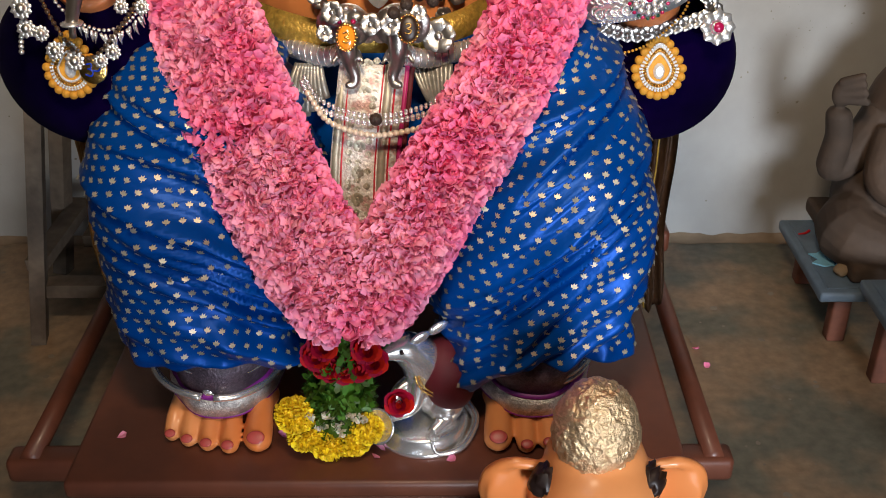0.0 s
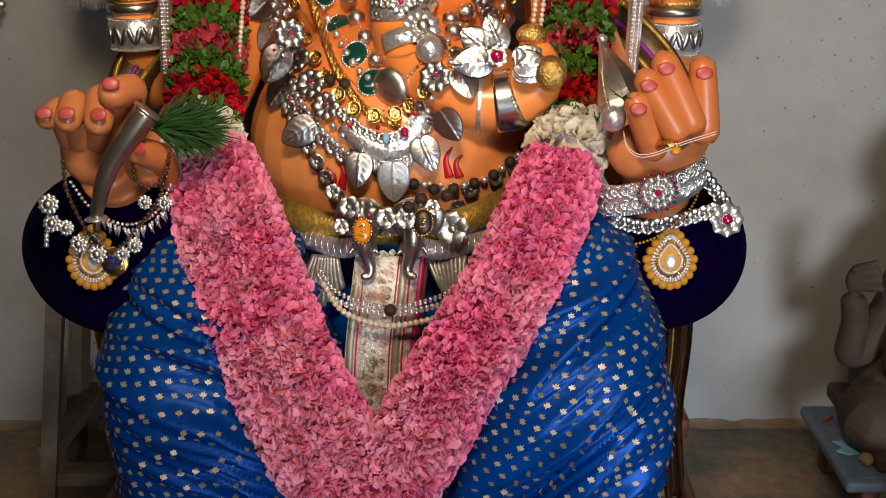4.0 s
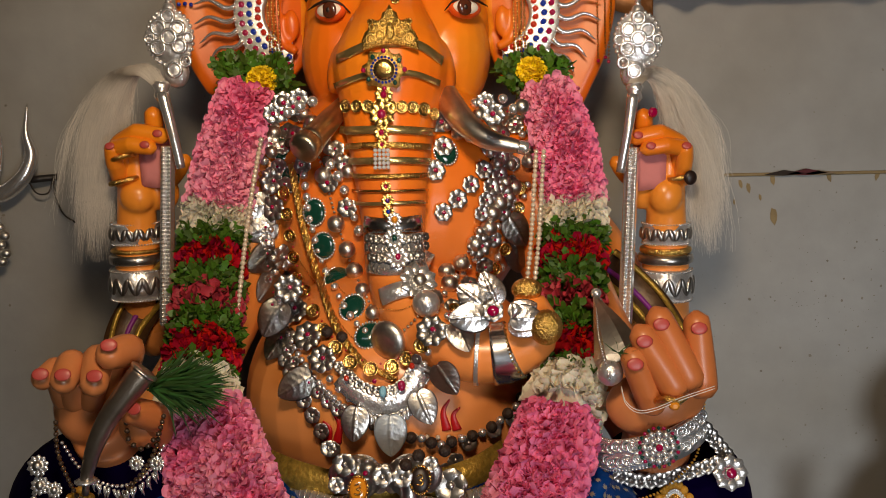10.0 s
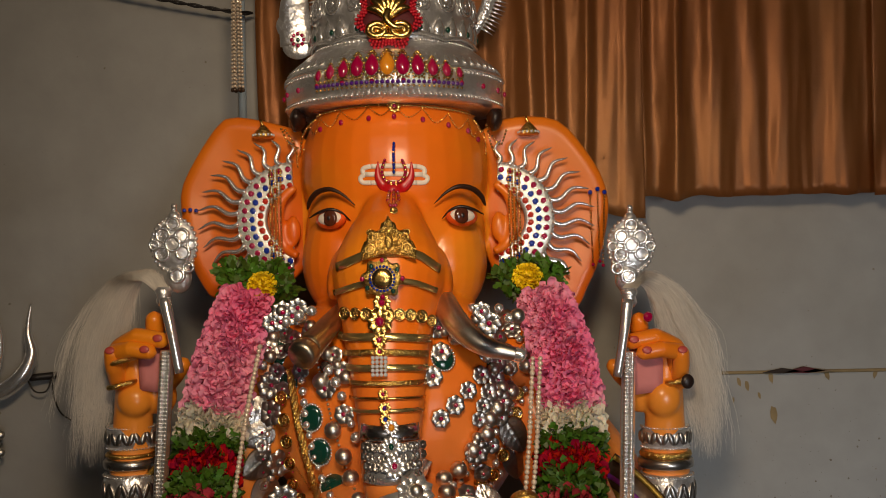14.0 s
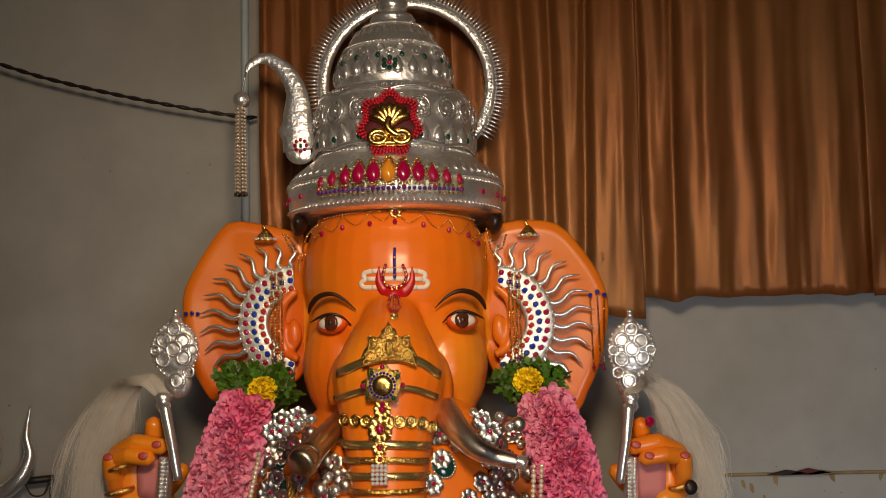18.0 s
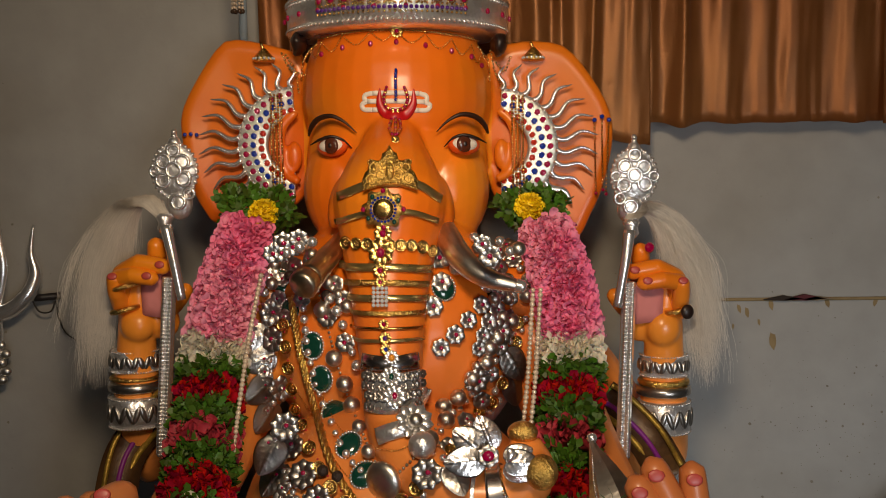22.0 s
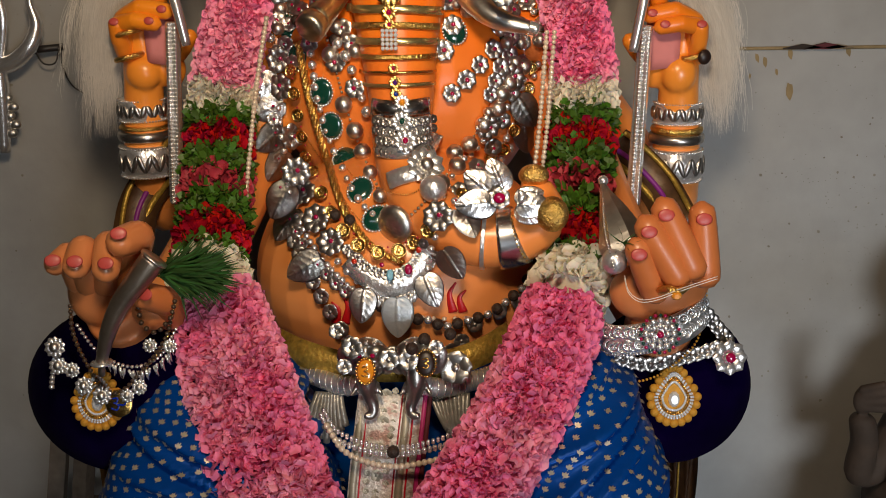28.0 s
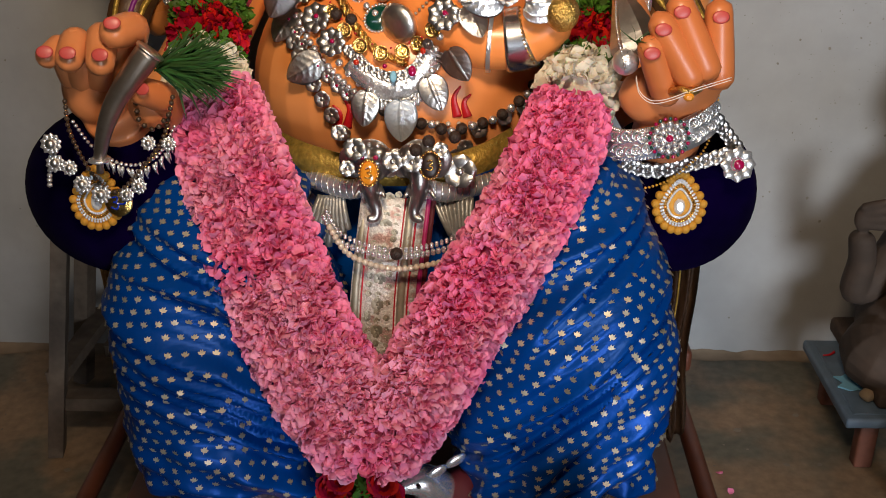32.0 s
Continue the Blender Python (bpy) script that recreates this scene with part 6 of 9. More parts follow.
# ---- ears and forehead ----
def ear_ornament(cx, cz, s):
    th = thing("ear_ornament", (cx, 2.33, cz - 0.12), "crescent silver ear ornament with wavy rays and coloured stones", "ear ornament", "ear ornaments")
    y = 2.335
    bm = bmesh.new()
    n = 40
    rows = []
    for i in range(n + 1):
        a = math.radians(92 + 176 * i / n)
        c, sn = (math.cos(a) if s < 0 else -math.cos(a)), math.sin(a)
        rows.append([bm.verts.new((cx + c * r * 1.0, y + dy, cz + sn * r * 1.0)) for r, dy in ((0.060, 0.004), (0.060, -0.006), (0.066, -0.0085), (0.116, -0.0085), (0.124, -0.006), (0.124, 0.004))])
    for p, q in zip(rows, rows[1:]):
        for k in range(6):
            bm.faces.new((p[k], p[(k + 1) % 6], q[(k + 1) % 6], q[k]))
    bm.faces.new(rows[0])
    bm.faces.new(rows[-1][::-1])
    bmesh.ops.recalc_face_normals(bm, faces=list(bm.faces))
    part("crescent", bm, FOIL_SILVER, th)
    for r, m_, k in ((0.108, RUBY, 17), (0.091, SAPPHIRE, 15), (0.073, RED_STONE, 14)):
        gem = cabochon_form("stone", 0.0064, 0.0064, 0.0045, m_)
        rim = bezel_form("setting", 0.0068, 0.0068, 0.0012, SILVER)
        for i in range(k):
            a = math.radians(96 + 168 * i / (k - 1))
            c = math.cos(a) if s < 0 else -math.cos(a)
            ob = put("stone", gem, th, Matrix.Translation((cx + c * r * 1.0, y - 0.0095, cz + math.sin(a) * r * 1.0)))
            under("setting", rim, ob)
    edge = sphere_mesh("pearl_edge", 0.0026, SILVER, 8, 6)
    for i in range(44):
        a = math.radians(93 + 174 * i / 43)
        c = math.cos(a) if s < 0 else -math.cos(a)
        put("pearl_edge", edge, th, Matrix.Translation((cx + c * 0.122, y - 0.008, cz + math.sin(a) * 0.122)))
    for i in range(15):
        a = math.radians(92 + 160 * i / 14)
        c, sn = (math.cos(a) if s < 0 else -math.cos(a)), math.sin(a)
        d = V(c * 1.05, 0, sn).normalized()
        o = V(cx + c * 0.120, y - 0.002, cz + sn * 0.120)
        side = V(-d.z, 0, d.x)
        length = 0.052 + 0.040 * math.sin(math.radians(178 * i / 14))
        bm = bmesh.new()
        tube(bm, [(*(o + d * length * f + side * 0.0065 * math.sin(f * 7.5) * (1 if s < 0 else -1)), 0.0105 * (1 - f) ** 0.5 + 0.0008) for f in (0, 0.15, 0.3, 0.45, 0.6, 0.75, 0.9, 1.0)], n=8, seg=18, flat=0.6)
        part("ray", bm, SILVER, th)
    # gold chains over the ear
    for k in range(4):
        x = cx + s * (0.026 + 0.0075 * k)
        strand("gold_chain", th, [(x, y - 0.02, cz + 0.105), (x, y - 0.022, cz), (x + 0.002, y - 0.02, cz - 0.115)], GOLD, 0.0030, 0.0062, free=True)


def ears():
    ear_ornament(-0.270, 1.760, -1)
    ear_ornament(0.168, 1.750, 1)
    for p in ((-0.336, 2.34, 1.944), (0.241, 2.34, 1.938)):
        th = thing("bell_earring", p, "small gold bell earring with clear stones", "earring", "bell earrings")
        m = Matrix.Translation(p)
        bm = bmesh.new()
        lathe(bm, [(0.004, 0.022), (0.010, 0.016), (0.021, 0.004), (0.023, -0.004), (0.020, -0.006)], 20, m)
        part("bell", bm, FILIGREE, th)
        bead = sphere_mesh("stone", 0.0032, CRYSTAL, 8, 6)
        for k in range(14):
            a = k * math.tau / 14
            put("stone", bead, th, m @ Matrix.Translation((math.cos(a) * 0.022, math.sin(a) * 0.022, 0)))
        bm = bmesh.new()
        tube(bm, [(p[0], p[1], p[2] + 0.02), (p[0] - 0.006, p[1], p[2] + 0.034)], 0.003, 8, 4)
        part("hook", bm, GOLD, th)
    th = thing("ear_chain", (0.391, 2.34, 1.646), "three short gold chains with coloured stones on the ear", "earring")
    for p, q in zip([(0.372, 2.35, 1.805), (0.388, 2.35, 1.812), (0.403, 2.35, 1.805)], [(0.375, 2.35, 1.648), (0.39, 2.35, 1.655), (0.397, 2.35, 1.646)]):
        strand("gold_chain", th, [p, q], GOLD, 0.0026, 0.007, free=True)
        put("stone", cabochon_form("stone", 0.005, 0.005, 0.004, SAPPHIRE), th, Matrix.Translation(V(*p) + V(0, -0.004, 0)))
        put("stone", cabochon_form("stone", 0.004, 0.004, 0.004, RUBY), th, Matrix.Translation(V(*q) + V(0, -0.004, 0)))
    th = thing("ear_stud", (-0.498, 2.34, 1.785), "three small blue stones set in gold on the ear", "earring")
    for p in [(-0.514, 2.35, 1.785), (-0.501, 2.35, 1.786), (-0.488, 2.35, 1.784)]:
        put("stone", cabochon_form("stone", 0.0045, 0.0045, 0.004, SAPPHIRE), th, Matrix.Translation(p))


def forehead():
    th = thing("forehead_chain", lay((-0.042, 2.2, 1.979))[0], "gold chain with small red drops along the hairline", "chain")
    strand("upper_chain", th, [(-0.234, 2.2, 1.878), (-0.229, 2.2, 1.923), (-0.199, 2.2, 1.957), (-0.128, 2.2, 1.976), (-0.042, 2.2, 1.98), (0.044, 2.2, 1.971), (0.115, 2.2, 1.951), (0.137, 2.2, 1.914), (0.14, 2.2, 1.874)], GOLD, 0.0034, 0.0062, 0.006)
    marks = [(-0.214, 2.2, 1.94), (-0.191, 2.2, 1.955), (-0.149, 2.2, 1.969), (-0.093, 2.2, 1.977), (-0.042, 2.2, 1.98), (0.016, 2.2, 1.972), (0.067, 2.2, 1.959), (0.106, 2.2, 1.945), (0.126, 2.2, 1.926)]
    drop = cabochon_form("drop", 0.0048, 0.006, 0.004, RUBY)
    for a, b in zip(marks, marks[1:]):
        mid = ((a[0] + b[0]) / 2, a[1], min(a[2], b[2]) - 0.016)
        strand("festoon", th, [a, mid, b], GOLD, 0.0022, 0.0048, 0.005)
        put("drop", drop, th, facing(*lay((b[0], b[1], b[2] - 0.022), 0.006)))
    at, n = lay((-0.041, 2.2, 1.976), 0.008)
    ob = put("gold_flower", flower_form("flower", 0.013, 8, GOLD), th, facing(at, n))
    under("stone", RUBY_BIT, ob, Matrix.Translation((0, -0.006, 0)))
    for pts in ([(-0.268, 2.22, 1.938), (-0.248, 2.22, 1.903), (-0.243, 2.22, 1.863)], [(-0.276, 2.22, 1.941), (-0.259, 2.22, 1.909), (-0.23, 2.22, 1.897)], [(0.158, 2.22, 1.916), (0.175, 2.22, 1.899), (0.187, 2.22, 1.927)], [(0.147, 2.22, 1.94), (0.155, 2.22, 1.899), (0.169, 2.22, 1.87)]):
        strand("side_chain", th, pts, GOLD, 0.003, 0.006, free=True)
    # painted mark with a jewelled trident
    th = thing("forehead_mark", lay((-0.043, 2.16, 1.813))[0], "white painted bands with a red crescent and a jewelled trident", "ornament")
    for pts in ([(-0.088, 2.16, 1.854), (-0.042, 2.16, 1.854), (0.004, 2.16, 1.852)], [(-0.099, 2.16, 1.838), (-0.043, 2.16, 1.838), (0.015, 2.16, 1.835)], [(-0.089, 2.16, 1.821), (-0.043, 2.16, 1.821), (0.003, 2.16, 1.819)], [(-0.088, 2.16, 1.854), (-0.102, 2.16, 1.85), (-0.104, 2.16, 1.842), (-0.099, 2.16, 1.838)], [(-0.099, 2.16, 1.838), (-0.109, 2.16, 1.831), (-0.105, 2.16, 1.822), (-0.089, 2.16, 1.821)], [(0.004, 2.16, 1.852), (0.017, 2.16, 1.847), (0.019, 2.16, 1.839), (0.015, 2.16, 1.835)], [(0.015, 2.16, 1.835), (0.025, 2.16, 1.828), (0.019, 2.16, 1.819), (0.003, 2.16, 1.819)]):
        c, u = laid_line(pts, 14, 0.0012)
        bm = bmesh.new()
        ribbon(bm, c, u, 0.0095, 0.0008)
        part("white_band", bm, WHITE_PAINT, th)
    c, u = laid_line([(-0.073, 2.16, 1.863), (-0.074, 2.16, 1.834), (-0.062, 2.16, 1.813), (-0.042, 2.16, 1.805), (-0.022, 2.16, 1.812), (-0.008, 2.16, 1.832), (-0.007, 2.16, 1.861)], 30, 0.003)
    bm = bmesh.new()
    tube(bm, [(*p, 0.0012 + 0.0105 * math.sin(math.pi * i / 29)) for i, p in enumerate(c)], n=8, seg=40, flat=0.35)
    part("red_crescent", bm, RED_PAINT, th)
    for pts, me, n in (([(-0.041, 2.16, 1.897), (-0.042, 2.16, 1.88), (-0.042, 2.16, 1.841)], cabochon_form("stone", 0.003, 0.0038, 0.003, SAPPHIRE), 9), ([(-0.059, 2.16, 1.865), (-0.065, 2.16, 1.845), (-0.06, 2.16, 1.827), (-0.044, 2.16, 1.82)], RUBY_SMALL, 8), ([(-0.025, 2.16, 1.864), (-0.019, 2.16, 1.844), (-0.026, 2.16, 1.826), (-0.042, 2.16, 1.82)], RUBY_SMALL, 8), ([(-0.051, 2.16, 1.8), (-0.055, 2.16, 1.785), (-0.05, 2.16, 1.774)], RUBY_SMALL, 4), ([(-0.036, 2.16, 1.799), (-0.034, 2.16, 1.785), (-0.04, 2.16, 1.774)], RUBY_SMALL, 4), ([(-0.043, 2.16, 1.802), (-0.044, 2.16, 1.773)], RUBY_SMALL, 4)):
        c, u = laid_line(pts, 20, 0.008)
        bm = bmesh.new()
        tube(bm, [tuple(p) for p in c], 0.0034, 6, 20)
        part("prong", bm, GOLD, th)
        for i in range(n):
            p = c[int(i / max(1, n - 1) * 19)]
            put("stone", me, th, Matrix.Translation(p + V(0, -0.004, 0)))
    for p in [(-0.043, 2.16, 1.813), (-0.044, 2.16, 1.764)]:
        at, n = lay(p, 0.008)
        put("gold_knob", flower_form("flower", 0.008, 6, GOLD), th, facing(at, n))


# ---- crown details ----
def crown_details():
    crown_ob = [o for o in scene.objects if o.name == "crown"][0]
    cx, cy = XC + 0.003, 2.37

    def ring(name, me, r, z, n, tiltx=0, scale=1.0, a0=-172, a1=-8):
        for k in range(n):
            a = math.radians(a0 + (a1 - a0) * k / (n - 1))
            d = V(math.cos(a), math.sin(a), 0)
            put(name, me, crown_ob, facing(V(cx, cy, z) + d * r, d + V(0, 0, tiltx)) @ Matrix.Scale(scale, 4))

    petal = mesh("relief_leaf", ball(bmesh.new(), (0, 0, 0), (0.011, 0.005, 0.022), 10, 8), SILVER)
    scroll = bezel_form("relief_scroll", 0.012, 0.012, 0.0032, SILVER)
    bead = sphere_mesh("bead", 0.0034, SILVER, 8, 6)
    ring("relief_leaf", petal, 0.225, 2.072, 30, 1.0, 0.62)
    ring("bead", bead, 0.237, 1.995, 60)
    ring("bead", bead, 0.238, 2.045, 60)
    rosette = flower_form("rosette", 0.017, 9, SILVER, 0.3)
    collar = bezel_form("rosette_rim", 0.022, 0.022, 0.003, SILVER, 0)
    bm = bmesh.new()
    plate(bm, [(-0.013, -0.016), (-0.016, 0.0), (-0.009, 0.014), (0.0, 0.030), (0.009, 0.014), (0.016, 0.0), (0.013, -0.016), (0.0, -0.022)][::-1], 0.003, Matrix(), 0.007)
    lotus = mesh("lotus_leaf", bm, SILVER)
    ring("lotus_leaf", lotus, 0.178, 2.143, 15, 0, 0.95)
    ring("rosette", rosette, 0.179, 2.202, 9, 0.1, 1.0)
    ring("rosette_rim", collar, 0.180, 2.202, 9, 0.1)
    ring("relief_scroll", scroll, 0.180, 2.190, 10, 0.1, 0.85, -163, -17)
    ring("relief_scroll", scroll, 0.176, 2.222, 10, 0.2, 0.6, -163, -17)
    for r, z, lift, waves, thick in ((0.181, 2.120, 0.009, 9, 0.0045), (0.168, 2.238, 0.010, 9, 0.0045), (0.238, 2.052, 0.0, 1, 0.0035)):
        bm = bmesh.new()
        tube(bm, [(cx + math.cos(a) * r, cy + math.sin(a) * r, z + lift * abs(math.sin((a + 0.2) * waves / 2))) for a in [math.radians(-185 + 190 * k / 90) for k in range(91)]], thick, 8, 180)
        part("moulding", bm, SILVER, crown_ob)
    ring("bead", bead, 0.174, 2.117, 50)
    ring("bead", bead, 0.165, 2.250, 46)
    ring("lotus_leaf", lotus, 0.130, 2.300, 12, 0.1, 0.85)
    ring("rosette", rosette, 0.124, 2.335, 7, 0.25, 0.7)
    ring("relief_scroll", scroll, 0.121, 2.342, 8, 0.3, 0.7, -160, -20)
    ring("bead", bead, 0.112, 2.362, 40)
    ring("relief_leaf", petal, 0.092, 2.392, 14, 0.5, 0.6)
    ring("bead", bead, 0.070, 2.415, 30)
    stone_g = cabochon_form("stone", 0.0055, 0.0065, 0.004, EMERALD)
    stone_r = cabochon_form("stone", 0.005, 0.006, 0.004, RUBY)
    ring("green_stone", stone_g, 0.184, 2.14, 9)
    ring("green_stone", stone_g, 0.128, 2.325, 8, 0.2)
    ring("red_stone", stone_r, 0.242, 2.02, 12)
    # top flower of stones
    m = facing((-0.049, 2.235, 2.302), (0, -1, 0.35))
    for k in range(6):
        a = k * math.tau / 6 + 0.5
        put("green_stone", stone_g, crown_ob, m @ Matrix.Translation((math.cos(a) * 0.013, -0.004, math.sin(a) * 0.013)))
    put("red_stone", stone_r, crown_ob, m @ Matrix.Translation((0, -0.006, 0)))
    # tiara of red drops
    th = thing("tiara", (-0.033, 2.13, 1.994), "gold tiara of deep red pear-shaped stones and violet beads", "tiara")
    vio = cabochon_form("bead", 0.0042, 0.0042, 0.0036, VIOLET_STONE)
    gold = sphere_mesh("gold_bead", 0.0026, GOLD, 8, 6)
    for k in range(31):
        a = math.radians(-127 + 74 * k / 30)
        d = V(math.cos(a), math.sin(a), 0)
        put("violet_bead", vio, th, facing(V(cx, cy, 2.018) + d * 0.243, d))
        put("gold_bead", gold, th, facing(V(cx, cy, 2.010) + d * 0.243, d))
        put("gold_bead", gold, th, facing(V(cx, cy, 2.026) + d * 0.243, d))
    for k, h in enumerate((0.55, 0.75, 0.9, 1.1, 1.15, 1.2, 1.15, 1.1, 0.9, 0.75, 0.55)):
        a = math.radians(-126 + 72 * k / 10)
        d = V(math.cos(a), math.sin(a), 0)
        m = facing(V(cx, cy, 2.030 + 0.020 * h) + d * 0.243, d + V(0, 0, 0.25)) @ Matrix.Scale(h * 1.22, 4)
        bm = bmesh.new()
        pear = [(math.sin(t) * 0.0105 * (1 if math.cos(t) < 0 else 1 - 0.55 * math.cos(t)), math.cos(t) * 0.017) for t in [i * math.tau / 18 for i in range(18)]]
        plate(bm, pear[::-1], 0.004, Matrix(), 0.005)
        ob = put("red_drop", mesh("drop", bm, AMBER if k == 5 else RUBY), th, m)
        bm = bmesh.new()
        for x, z in pear:
            ball(bm, (x * 1.25, 0, z * 1.2), 0.0022, 6, 5)
        under("gold_edge", mesh("edge", bm, GOLD), ob)
    # emblem with a beaded border
    th = thing("serpent_emblem", (-0.048, 2.17, 2.088), "gold hooded serpent emblem with a red beaded border", "emblem")
    m = facing((-0.047, 2.18, 2.159), (0, -1, 0.12))
    out = [(math.sin(t) * (0.060 + 0.007 * math.cos(7 * t)), math.cos(t) * (0.066 + 0.007 * math.cos(7 * t))) for t in [i * math.tau / 56 for i in range(56)]]
    bm = bmesh.new()
    plate(bm, out[::-1], 0.006, m, 0.004)
    part("backing", bm, MAROON, th)
    red = sphere_mesh("red_bead", 0.0034, RED_BEADS, 8, 6)
    for k in (1.02, 0.93, 0.84):
        for x, z in out:
            put("red_bead", red, th, m @ Matrix.Translation((x * k, -0.008, z * k)))
    bm = bmesh.new()
    for k in range(7):
        a = math.radians(90 + (k - 3) * 27)
        tube(bm, [(*(m @ V(0, -0.012, -0.008)), 0.007), (*(m @ V(math.cos(a) * 0.022, -0.014, 0.006 + math.sin(a) * 0.022)), 0.0105), (*(m @ V(math.cos(a) * 0.038, -0.014, 0.006 + math.sin(a) * 0.036)), 0.007), (*(m @ V(math.cos(a) * 0.044, -0.016, 0.004 + math.sin(a) * 0.041)), 0.003)], n=8, seg=12)
    for e in (-1, 1):
        tube(bm, [tuple(m @ V(e * 0.024 + math.cos(t) * 0.017, -0.012, -0.032 + math.sin(t) * 0.013)) for t in [k * math.tau / 16 for k in range(17)]], 0.0075, 8, 40)
        ball(bm, m @ V(e * 0.024, -0.010, -0.032), (0.008, 0.004, 0.006), 10, 8)
    tube(bm, [(*(m @ V(0, -0.016, 0.008)), 0.008), (*(m @ V(-0.004, -0.018, -0.012)), 0.009), (*(m @ V(0.012, -0.016, -0.028)), 0.008), (*(m @ V(0.030, -0.012, -0.028)), 0.008), (*(m @ V(0.028, -0.010, -0.042)), 0.007), (*(m @ V(0, -0.010, -0.044)), 0.008), (*(m @ V(-0.030, -0.010, -0.040)), 0.008), (*(m @ V(-0.030, -0.012, -0.026)), 0.007), (*(m @ V(-0.010, -0.014, -0.032)), 0.005)], n=8, seg=40)
    part("gold_serpent", bm, GOLD, th)
    # halo wheel
    th = thing("halo_wheel", (cx, 2.43, 2.16), "silver halo ring with fine spikes behind the crown", "halo")
    hx, hz, R = (-0.023, 2.44, 2.308)[0], (-0.023, 2.44, 2.308)[2], 0.195
    bm = bmesh.new()
    prof = [(-0.014, 0.004), (-0.014, -0.004), (-0.006, -0.008), (0.006, -0.008), (0.014, -0.004), (0.014, 0.004)]
    rows = []
    for i in range(80):
        a = i * math.tau / 80
        rows.append([bm.verts.new((hx + math.cos(a) * (R + p), 2.44 + q, hz + math.sin(a) * (R + p))) for p, q in prof])
    for i in range(80):
        p, q = rows[i], rows[(i + 1) % 80]
        for k in range(6):
            bm.faces.new((p[k], p[(k + 1) % 6], q[(k + 1) % 6], q[k]))
    bmesh.ops.recalc_face_normals(bm, faces=list(bm.faces))
    part("ring", bm, EMBOSSED, th)
    bm = bmesh.new()
    lathe(bm, [(0.0036, 0), (0.003, 0.012), (0.0005, 0.032)], 7)
    spike = mesh("spike", bm, SILVER)
    for i in range(104):
        a = math.radians(-35 + 250 * i / 103)
        put("spike", spike, th, Matrix.Translation((hx + math.cos(a) * (R + 0.012), 2.438, hz + math.sin(a) * (R + 0.012))) @ Matrix.Rotation(math.pi / 2 - a, 4, "Y"))
    for i in range(110):
        a = math.radians(-35 + 250 * i / 109)
        put("bead", bead, th, Matrix.Translation((hx + math.cos(a) * R, 2.431, hz + math.sin(a) * R)) @ Matrix.Scale(0.9, 4))
    # side plume
    th = thing("side_plume", (-0.263, 2.36, 2.142), "silver paisley plume with a red flower of stones", "plume")
    bm = bmesh.new()
    c = [(*(-0.263, 2.36, 2.142), 0.036), (*(-0.266, 2.36, 2.213), 0.034), (*(-0.268, 2.36, 2.278), 0.024), (*(-0.297, 2.36, 2.331), 0.018), (*(-0.338, 2.36, 2.357), 0.013), (*(-0.373, 2.36, 2.342), 0.009), (*(-0.383, 2.36, 2.32), 0.002)]
    tube(bm, c, n=14, seg=40, flat=0.35)
    ball(bm, (-0.269, 2.36, 2.187), (0.038, 0.010, 0.034), 20, 12)
    ball(bm, (-0.26, 2.36, 2.142), (0.034, 0.010, 0.030), 20, 12)
    part("paisley", bm, EMBOSSED, th)
    m = facing((-0.257, 2.345, 2.152))
    for k in range(8):
        a = k * math.tau / 8
        put("red_stone", RUBY_BIT, th, m @ Matrix.Translation((math.cos(a) * 0.013, -0.002, math.sin(a) * 0.013)))
    put("green_stone", stone_g, th, m @ Matrix.Scale(0.8, 4))
    th = thing("pearl_tassel", (-0.398, 2.38, 2.052), "hanging tassel of cream bead strings under a silver ball", "tassel")
    bm = bmesh.new()
    ball(bm, (-0.396, 2.38, 2.267), 0.020, 20, 14)
    part("ball", bm, EMBOSSED, th)
    bm = bmesh.new()
    tube(bm, [(-0.385, 2.37, 2.323), (-0.395, 2.38, 2.286)], 0.002, 6, 4)
    part("link", bm, SILVER, th)
    a, b = (-0.398, 2.38, 2.246), (-0.398, 2.38, 2.059)
    for k in range(6):
        dx, dy = 0.009 * math.cos(k * 1.05), 0.009 * math.sin(k * 1.05)
        strand("bead_string", th, [(a[0] + dx, a[1] + dy, a[2]), (b[0] + dx * 1.25, b[1] + dy, b[2])], PEARL, 0.0040, 0.0078, free=True)
        put("dark_bead", sphere_mesh("dark_bead", 0.005, DARK_BEAD, 8, 6), th, Matrix.Translation((b[0] + dx * 1.25, b[1] + dy, b[2] - 0.008)))
    # dark hair at the temples
    for p in ((-0.264, 2.26, 1.961), (0.178, 2.26, 1.95)):
        bm = bmesh.new()
        ball(bm, V(*p) + V(-0.012 if p[0] > 0 else 0.012, 0.03, 0.010), (0.016, 0.04, 0.024), 16, 12)
        for v in bm.verts:
            v.co += V(0.006, 0.004, 0.008) * noise.noise(v.co * 60)
        solo("hair_tuft", bm, BLACK_PAINT, "black painted hair tuft under the crown", "hair", "hair tufts")


necklaces()
trunk_bands()
tusks()
ears()
forehead()
crown_details()


